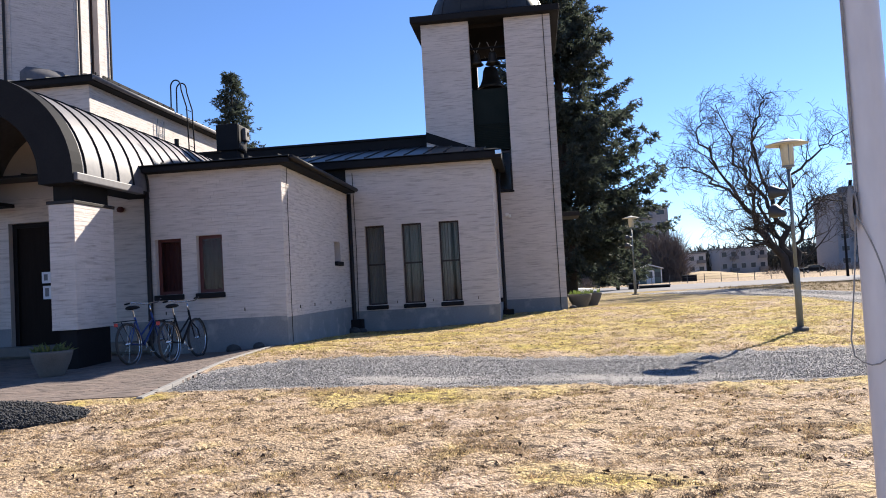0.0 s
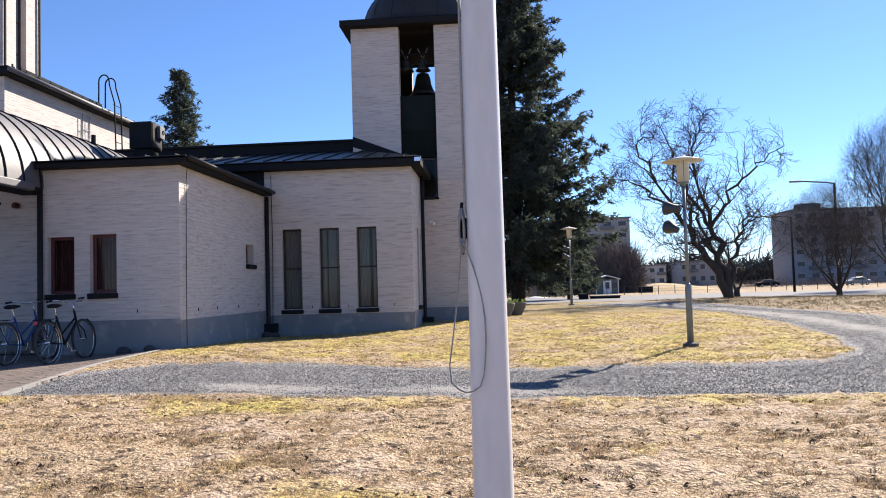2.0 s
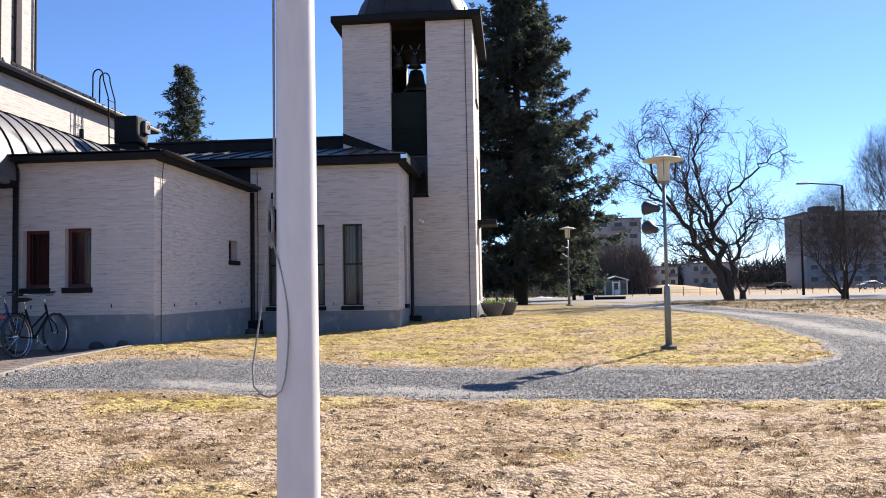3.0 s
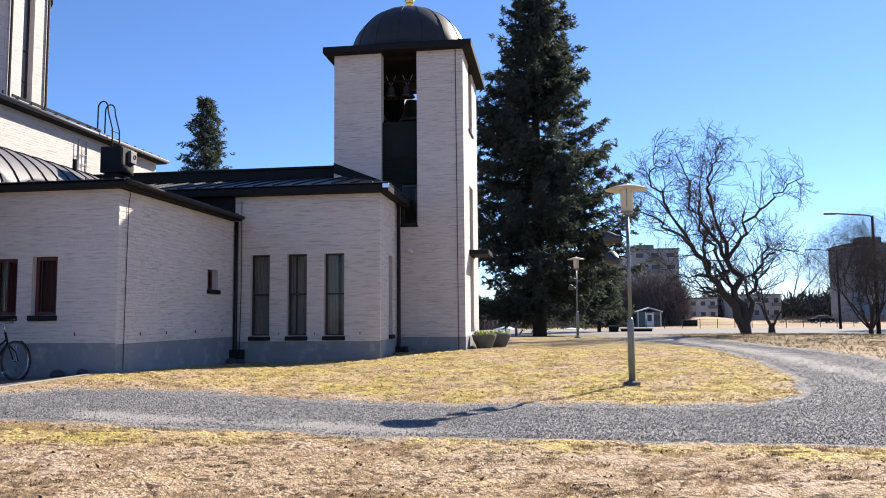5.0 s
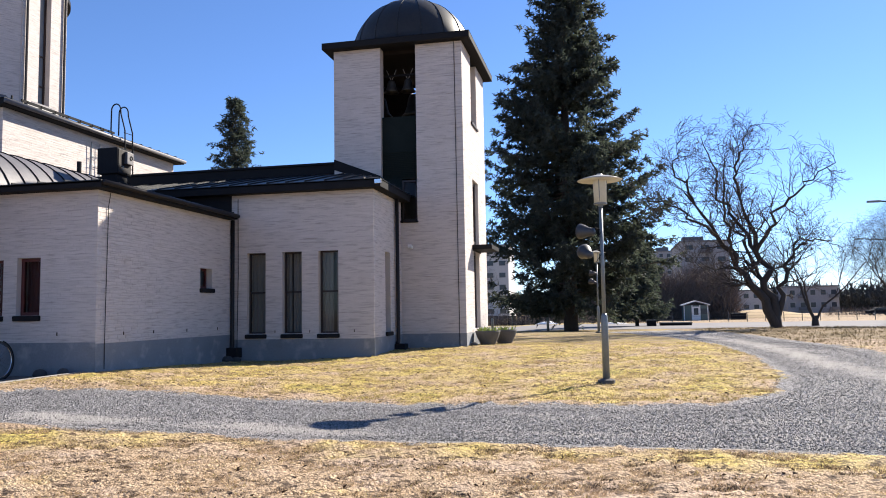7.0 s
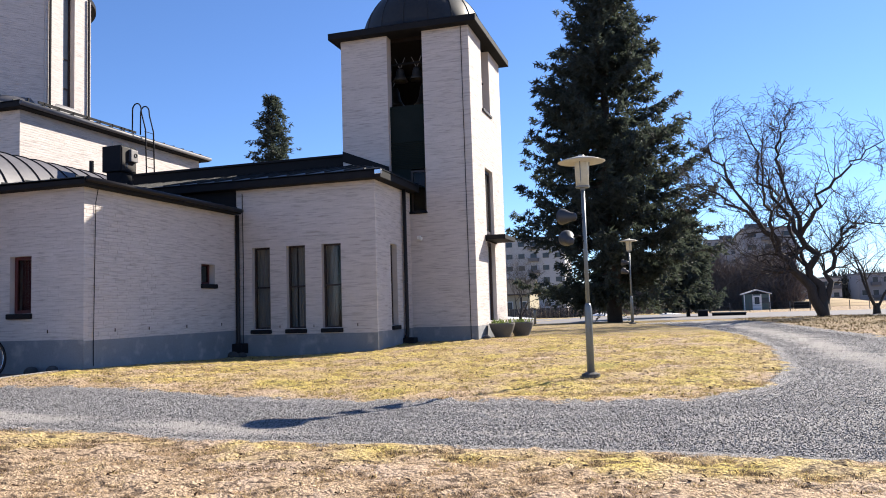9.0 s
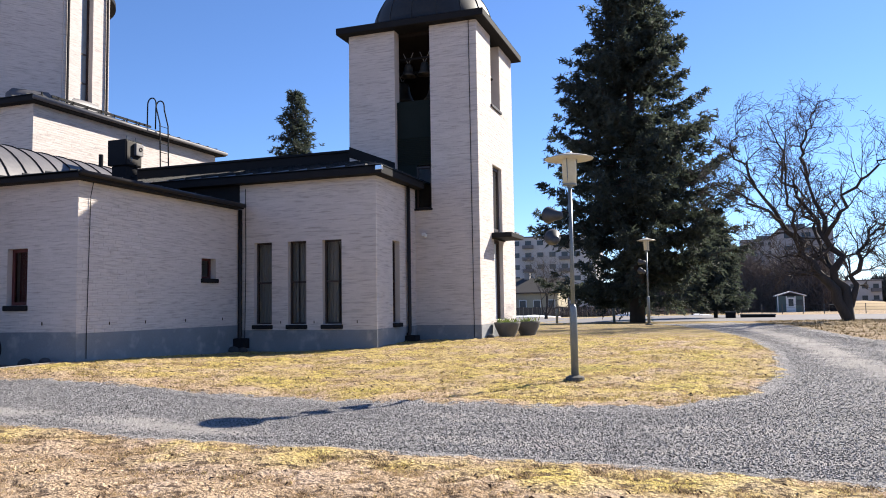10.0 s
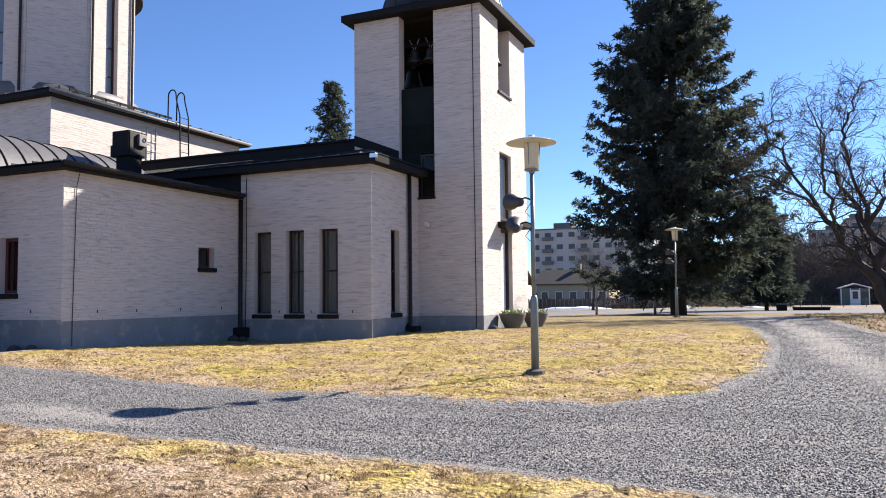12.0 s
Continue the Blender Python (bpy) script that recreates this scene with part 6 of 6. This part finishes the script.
for xx in (-1.72, -0.6, 0.5, 1.6):
    part("trim_board", Mesh().box(xx, -1.34, 0, xx + 0.13, -1.3, 2.3), M_WHITE, kiosk)
kd = part("door", Mesh().box(-0.47, -1.36, 0.05, 0.5, -1.31, 2.1), M_WHITE, kiosk)
part("pane", Mesh().box(-0.3, -1.38, 0.9, 0.33, -1.36, 1.9), M_APTGLASS, kd)
part("hatch", Mesh().box(0.7, -1.35, 1.0, 1.5, -1.3, 1.8), M_APTGLASS, kiosk)
for x, y, w, h, nm, lab in ((24.0, 122, 2.1, 1.0, "container", "low dark waste container at the lot's edge"), (8.6, 68.0, 0.75, 0.55, "planter_box", "small dark box at the lot's edge"), (10.7, 70.0, 2.6, 0.28, "timber_stack", "low dark timber stack at the lot's edge")):
    z = gzf(x, y)
    cbox = thing(nm, lab, nm.split("_")[0], at=(x, y, z))
    part("body", Mesh().box(-w / 2, -0.5, -0.05, w / 2, 0.5, h), M_BLACK, cbox, bevel=0.04)
    part("rim", Mesh().box(-w / 2 - 0.04, -0.54, h - 0.08, w / 2 + 0.04, 0.54, h + 0.02), M_FENCE, cbox, bevel=0.02)

mound = Mesh().lathe([(12, -0.8), (9.5, 0.1), (6.5, 0.7), (3, 1.2), (0.2, 1.4)], (0, 0, 0), 28)
mo = setting("sand_mound", mound, mat("dry_grass_mound", (0.42, 0.30, 0.18), (0.33, 0.25, 0.13), rough=1.0, scale=0.4, fine=3), "low mound of dry grass beyond the car park", "mound", True)
mo.location = (31, 146, gzf(27, 140))

# wire fence along the far side of the lot
fence = thing("wire_fence", "low wire fence with steel posts along the far road", "fence")
for k in range(60):
    x = -40 + k * 2.2
    y = 100 + max(0, (x - 20)) * 0.25
    part("post", Mesh().tube([(x, y, gzf(x, y) - 0.1), (x, y, gzf(x, y) + 1.15)], 0.045, 6), M_FENCE, fence)
for h in (0.4, 0.75, 1.1):
    part("wire", Mesh().tube([(x, 100 + max(0, (x - 20)) * 0.25, gzf(x, 100) + h) for x in np.arange(-40, 92, 4.0)], 0.012, 4), M_FENCE, fence)
bfence = thing("board_fence", "dark wooden board fence in front of the yellow house", "fence")
for k in range(70):
    x = -45 + k * 0.62
    part("board", Mesh().box(x, 106, -0.7, x + 0.58, 106.05, 0.85 + 0.04 * math.sin(k * 2.3)), M_TILE, bfence)
# old snow along the lot
for k, (x, y, w, d, h) in enumerate(((-16, 103, 9, 1.6, 0.28), (-3, 104, 3, 1.2, 0.35), (-28, 103, 6, 1.5, 0.4), (6, 97, 2.5, 1.0, 0.15))):
    s = Mesh().lathe([(1, -0.15), (0.93, 0.25), (0.7, 0.65), (0.35, 0.95), (0.02, 1.0)], (0, 0, 0), 20, Matrix.Diagonal((w / 2, d, h, 1)))
    s.v = [(a * (1 + 0.15 * math.sin(5 * b + k)), b * (1 + 0.2 * math.sin(a * 1.3 + k)), c * (1 + 0.3 * math.sin(a * 2 + k))) for a, b, c in s.v]
    ob = part("snow_bank", s, M_SNOW, None, smooth=True)
    ob.location = (x, y, gzf(x, y))
    tagged(ob, "shrinking bank of old snow at the lot's edge", "snow", "snow banks")
# bollards by the lot
for x, y in ((0.9, 56.0), (-3.2, 57.0)):
    bo = thing("bollard", "short grey bollard at the edge of the car park", "bollard", "bollards", (x, y, gzf(x, y)))
    part("post", Mesh().lathe([(0.09, -0.1), (0.09, 0.95), (0.07, 1.0), (0.0, 1.01)], (0, 0, 0), 14), M_STEEL, bo, smooth=True)


# parked cars far off on the road
def car(x, y, turn, material, label):
    z = gzf(x, y)
    c = thing("car", label, "car", "parked cars", (x, y, z))
    c.rotation_euler = (0, 0, turn)
    prof = [(-2.1, 0.35), (-2.12, 0.75), (-1.9, 0.92), (-1.2, 0.98), (-0.6, 1.42), (0.7, 1.45), (1.5, 1.0), (2.0, 0.9), (2.1, 0.6), (2.05, 0.3)]
    b = Mesh()
    n = len(prof)
    b.add([(a, -0.85, h) for a, h in prof] + [(a, 0.85, h) for a, h in prof], [tuple(range(n)), tuple(range(2 * n - 1, n - 1, -1))] + [(i, i + n, (i + 1) % n + n, (i + 1) % n) for i in range(n)])
    part("body", b, material, c, bevel=0.08)
    part("side_window", Mesh().add([(-0.95, -0.86, 1.02), (1.15, -0.86, 1.02), (0.62, -0.855, 1.36), (-0.55, -0.855, 1.36)], [(0, 1, 2, 3)]), M_APTGLASS, c)
    for wx in (-1.3, 1.35):
        for wy in (-0.8, 0.8):
            w = part("wheel", Mesh().torus((wx, wy, 0.32), (0, 1, 0), 0.22, 0.10, 20, 8), M_RUBBER, c, smooth=True)
            part("rim", Mesh().tube([(wx, wy - 0.06, 0.32), (wx, wy + 0.06, 0.32)], 0.18, 14), M_CHROME, w)


car(52, 150, 0.1, M_BLACK, "dark parked car far across the field")
car(64, 140, 0.1, M_STEEL, "grey parked car far across the field")
car(-26, 109, 0.0, M_BLACK, "dark parked car by the yellow house")


# ---- paving ----
def kerb_x(y):
    return -5.04 - 0.06 * (y - 10)


def paved(x, y):
    return (-16 < x < kerb_x(y) + 0.02) and 9.2 < y < (15.1 if x > WL else 15.85)


bed = Mesh()
for i in range(24):
    for j in range(16):
        xa, xb = -16 + i * 0.454, -16 + (i + 1) * 0.454
        ya, yb = 9.1 + j * 0.42, 9.1 + (j + 1) * 0.42
        if yb > 15.9:
            continue
        bed.add([(xa, ya, gzf(xa, ya) - 0.006), (xb, ya, gzf(xb, ya) - 0.006), (xb, yb, gzf(xb, yb) - 0.006), (xa, yb, gzf(xa, yb) - 0.006)], [(0, 1, 2, 3)])
paving = setting("pavement_porch", bed, M_SAND, "red and grey concrete paver forecourt of the porch", "paving")
kerb = thing("paving_edge", "pale concrete edging along the paved forecourt", "kerb")
for k in range(-2, 11):
    ya, yb = 10.05 + k * 0.46, 10.05 + k * 0.46 + 0.45
    xa, xb = kerb_x(ya), kerb_x(yb)
    part("edging_block", Mesh().add([(xa, ya, gzf(xa, ya) - .05), (xa + .08, ya, gzf(xa, ya) - .05), (xb + .08, yb, gzf(xb, yb) - .05), (xb, yb, gzf(xb, yb) - .05), (xa, ya, gzf(xa, ya) + .022), (xa + .08, ya, gzf(xa, ya) + .022), (xb + .08, yb, gzf(xb, yb) + .022), (xb, yb, gzf(xb, yb) + .022)], [(4, 5, 6, 7), (0, 1, 5, 4), (1, 2, 6, 5), (2, 3, 7, 6), (3, 0, 4, 7)]), M_CONCRETE, kerb, bevel=0.006)
paver_me = Mesh().box(-0.102, -0.05, -0.02, 0.102, 0.05, 0.02).data("paver")
paver_me.materials.append(M_PAVER)
prnd = random.Random(9)
rest, count = Mesh(), 0
for j in range(63):
    for i in range(52):
        x = -15.9 + i * 0.21 + (j % 2) * 0.105
        y = 9.2 + j * 0.107
        if not paved(x, y):
            continue
        z = gzf(x, y) - 0.010 + prnd.uniform(-0.002, 0.002)
        tx, ty = math.atan((gzf(x, y + 0.1) - gzf(x, y - 0.1)) / 0.2), -math.atan((gzf(x + 0.1, y) - gzf(x - 0.1, y)) / 0.2)
        if y < 11.4 and -8.6 < x and count < 300:
            ob = new("paver", paver_me)
            ob.parent = paving
            ob.location = (x, y, z)
            ob.rotation_euler = (tx + prnd.gauss(0, 0.008), ty + prnd.gauss(0, 0.008), prnd.gauss(0, 0.01))
            count += 1
        else:
            rest.box(-0.102, -0.05, -0.02, 0.102, 0.05, 0.02, pose(x, y, z, math.degrees(tx), math.degrees(ty)))
part("paver_field", rest, M_PAVER_J, paving, kind="stuff")


# ---- loose stones, heap, grass ----
def stones(name, xs, ys, zs, size, material, label, seed):
    g = np.random.default_rng(seed)
    n = len(xs)
    base = np.array([[1, 0, 0], [0, 1, 0], [-1, 0, 0], [0, -1, 0], [0, 0, 0.8], [0, 0, -0.6]], float)
    f = np.array([[0, 1, 4], [1, 2, 4], [2, 3, 4], [3, 0, 4], [1, 0, 5], [2, 1, 5], [3, 2, 5], [0, 3, 5]])
    s = (size * g.uniform(0.5, 1.35, n))[:, None, None]
    v = base[None] * s * g.uniform(0.55, 1.3, (n, 6, 3))
    a = g.uniform(0, 6.283, n)
    ca, sa = np.cos(a)[:, None], np.sin(a)[:, None]
    vx, vy = v[..., 0] * ca - v[..., 1] * sa, v[..., 0] * sa + v[..., 1] * ca
    v = np.stack([vx + xs[:, None], vy + ys[:, None], v[..., 2] + zs[:, None]], -1)
    fi = (f[None] + (np.arange(n) * 6)[:, None, None]).reshape(-1, 3)
    me = bpy.data.meshes.new(name)
    me.vertices.add(n * 6)
    me.vertices.foreach_set("co", v.astype(np.float32).ravel())
    k = len(fi)
    me.loops.add(k * 3)
    me.loops.foreach_set("vertex_index", fi.astype(np.int32).ravel())
    me.polygons.add(k)
    me.polygons.foreach_set("loop_start", np.arange(0, k * 3, 3, dtype=np.int32))
    me.polygons.foreach_set("loop_total", np.full(k, 3, dtype=np.int32))
    me.update(calc_edges=True)
    me.materials.append(material)
    return tagged(new(name, me), label, "gravel", "", "stuff")


g = np.random.default_rng(21)
n = 270000
sx, sy = g.uniform(-5.6, 13.5, n), 8.6 + 23 * g.random(n) ** 2.2
sd = gravel_sd(sx, sy)
trk = pale_patch(sx, sy)
trk = np.maximum(trk, np.exp(-((sx - np.interp(sy, [14, 17.5, 24, 28, 40], [10.6, 9.5, 9.1, 8.7, 7.2])) / 0.55) ** 2) * (sy > 14.5))
keep = (sd + g.normal(0, 0.10, n) > 0.02) & (g.random(n) > 0.93 * trk)
sx, sy = sx[keep], sy[keep]
stones("gravel_stones", sx, sy, gz(sx, sy) - 0.026, 0.0088, M_STONE, "loose grey crushed stones on the drive", 22)

hx, hy = -6.35, 8.15
n = 30000
r, a = np.sqrt(g.random(n)), g.uniform(0, 6.283, n)
px, py = hx + 1.3 * r * np.cos(a), hy + 0.6 * r * np.sin(a)
heap_h = 0.21 * (1 - r) ** 0.9 * (1 + 0.25 * np.sin(px * 5) * np.sin(py * 6))
hm = Mesh().lathe([(1.0, -0.1), (0.97, 0.02), (0.6, 0.36), (0.3, 0.66), (0.02, 0.92)], (hx, hy, gzf(hx, hy)), 28)
hm.v = [(hx + (p[0] - hx) * 1.3, hy + (p[1] - hy) * 0.6, gzf(hx, hy) + (p[2] - gzf(hx, hy)) * 0.19 - 0.02) for p in hm.v]
heap = part("gravel_heap", hm, M_DARKSTONE, None, smooth=True)
tagged(heap, "low heap of dark gravel beside the paving", "gravel heap")
hs = stones("heap_stones", px, py, gz(px, py) + heap_h + 0.004 + g.normal(0, 0.012, n), 0.015, M_DARKSTONE, "loose dark stones on the heap", 23)


def field(x, y):
    """Slow patchiness of the turf, 0 to 1."""
    return 0.5 + 0.25 * (np.sin(1.7 * x + 2.1 * np.sin(0.9 * y)) + np.sin(2.3 * y + 1.6 * np.sin(1.1 * x) + 0.7))


def on_lawn(x, y):
    inside = (gravel_sd(x, y) > -0.02) | ((x < kerb_x(y) + 0.05) & (y > 9.15)) | ((x < WX + 0.05) & (y > WY)) | ((x < AX + 0.05) & (y > AY)) | ((x < TX1 + 0.05) & (y > TY0))
    return ~inside


def blades(name, n, x0, x1, y0, y1, size, width, material, label, seed, want_green, flat=0.8):
    g = np.random.default_rng(seed)
    x, y = g.uniform(x0, x1, n), g.uniform(y0, y1, n)
    # blades gather in tufts
    tx, ty = g.uniform(x0, x1, n // 14), g.uniform(y0, y1, n // 14)
    k = g.integers(0, len(tx), n)
    tuft = g.random(n) < 0.75
    x = np.where(tuft, tx[k] + g.normal(0, 0.045, n), x)
    y = np.where(tuft, ty[k] + g.normal(0, 0.045, n), y)
    fl = field(x, y)
    gr = np.where(y > 12, 0.62, 0.30) + 0.35 * np.exp(-((y - 9.0) / 0.5) ** 2)
    prob = np.where(want_green, gr * (0.4 + 0.9 * fl), (0.35 + 0.8 * (1 - fl)))
    keep = on_lawn(x, y) & (g.random(n) < prob)
    x, y = x[keep], y[keep]
    m = len(x)
    z = gz(x, y) - 0.012
    a = g.uniform(0, 6.283, m)
    lift = g.uniform(0.15, 1.0, m) ** 1.4 * (1 - flat) + 0.12
    ln = size * g.uniform(0.4, 1.3, m)
    d = np.stack([np.cos(a), np.sin(a), lift * 1.6], -1) * ln[:, None]
    p = np.stack([-np.sin(a), np.cos(a), np.zeros(m)], -1) * (width * g.uniform(0.6, 1.4, m))[:, None]
    c = np.stack([x, y, z], -1)
    ob = new(name, tri_mesh(name, np.stack([c - p, c + p, c + d], 1), material))
    return tagged(ob, label, "grass", "", "stuff")


blades("dry_grass", 430000, -6.5, 13, 2.6, 9.9, 0.038, 0.0045, M_STRAW, "matted dry straw-coloured grass blades", 31, False, 0.55)
blades("green_grass", 170000, -6.5, 13, 3.2, 9.9, 0.034, 0.0042, M_GREENBLADE, "patches of yellow-green moss and grass", 32, True, 0.5)
blades("dry_grass", 170000, -5.5, 10, 12.3, 26, 0.055, 0.007, M_STRAW, "matted dry straw-coloured grass blades", 33, False, 0.6)
blades("green_grass", 260000, -5.5, 10, 12.3, 26, 0.05, 0.007, M_GREENBLADE, "patches of yellow-green moss and grass", 34, True, 0.55)
blades("dry_grass", 70000, 9, 26, 16, 42, 0.12, 0.012, M_VERGE, "brown dry grass on the far verge", 35, False, 0.6)


def tufts(name, n, per, x0, x1, y0, y1, r, size, material, label, seed):
    """Withered tussocks: dense little clumps of upright blades."""
    g = np.random.default_rng(seed)
    cx_, cy_ = g.uniform(x0, x1, n), y0 + (y1 - y0) * g.random(n) ** 1.2
    ok = on_lawn(cx_, cy_) & (field(cx_ * 1.4 + 3, cy_ * 1.9) > g.uniform(0.25, 0.75, n))
    cx_, cy_ = cx_[ok], cy_[ok]
    k = np.repeat(np.arange(len(cx_)), per)
    rr = r * g.uniform(0.4, 1.5, len(cx_))
    m = len(k)
    x, y = cx_[k] + g.normal(0, 1, m) * rr[k] * 1.4, cy_[k] + g.normal(0, 1, m) * rr[k] * 0.8
    a = g.uniform(0, 6.283, m)
    ln = size * g.uniform(0.4, 1.3, m) * np.sqrt(rr[k] / r)
    d = np.stack([np.cos(a) * 0.8, np.sin(a) * 0.8, g.uniform(0.25, 1.0, m)], -1) * ln[:, None]
    p = np.stack([-np.sin(a), np.cos(a), np.zeros(m)], -1) * (size * 0.09)
    c = np.stack([x, y, gz(x, y) - 0.005], -1)
    return tagged(new(name, tri_mesh(name, np.stack([c - p, c + p, c + d], 1), material)), label, "grass", "", "stuff")


tufts("withered_tufts", 9000, 44, -6.5, 12.5, 2.8, 9.5, 0.030, 0.028, M_TUFT, "dark withered grass tussocks on the near lawn", 51)
tufts("withered_tufts", 1700, 30, -4.8, 9.5, 12.7, 24, 0.030, 0.030, M_TUFT, "dark withered grass tussocks on the far lawn", 52)
n = 14000
lx_, ly_ = g.uniform(-6, 13, n), 2.8 + 20 * g.random(n) ** 2
ok = on_lawn(lx_, ly_) & (field(lx_ * 2.1, ly_ * 2.6) > 0.46)
lx_, ly_ = lx_[ok], ly_[ok]
c = np.stack([lx_, ly_, gz(lx_, ly_) + 0.008], -1)
m = len(c)
u = unit(np.stack([g.normal(0, 1, m), g.normal(0, 1, m), g.normal(0, .35, m)], -1)) * g.uniform(0.012, 0.035, m)[:, None]
w = unit(np.stack([g.normal(0, 1, m), g.normal(0, 1, m), g.uniform(0.1, 0.8, m)], -1)) * g.uniform(0.01, 0.03, m)[:, None]
tagged(new("dead_leaves", tri_mesh("dead_leaves", np.stack([c - u, c + u, c + w], 1), M_DEADLEAF)), "brown dead leaves and bits of turf on the lawn", "leaves", "", "stuff")

# bricks of the wing's corner, each a piece of its own
brick_meshes = []
for pr in (0.0066, 0.0070, 0.0074, 0.0078):
    b = Mesh()
    L, H2 = BRICK_L / 2, COURSE / 2 - JOINT / 2 - 0.0005
    b.add([(-L, 0, -H2), (L, 0, -H2), (L, 0, H2), (-L, 0, H2), (-L + .003, -pr, -H2 + .003), (L - .003, -pr, -H2 + .003), (L - .003, -pr, H2 - .003), (-L + .003, -pr, H2 - .003)], [(4, 5, 6, 7), (0, 1, 5, 4), (1, 2, 6, 5), (2, 3, 7, 6), (3, 0, 4, 7)])
    me = b.data("brick")
    me.materials.append(M_BRICK_PIECE)
    brick_meshes.append(me)
front_wall = [o_ for o_ in wing.children if o_.name.startswith("wall")][1]
lay = [q_ for q_ in brick_layout(AY - WY, 0.97, 4.12, w_holes, random.Random(77)) if q_[1] - q_[0] > BRICK_L - 0.005 and q_[1] < 2.6]
for i, q_ in enumerate(lay[:300]):
    ob = new("brick", brick_meshes[i % 4])
    ob.parent = front_wall
    ob.matrix_basis = in_wall((WX, WY), (WX, AY), 0.0) @ pose((q_[0] + q_[1]) / 2, 0, (q_[2] + q_[3]) / 2, brick_rnd.gauss(0, 0.6), 0, brick_rnd.gauss(0, 0.4))
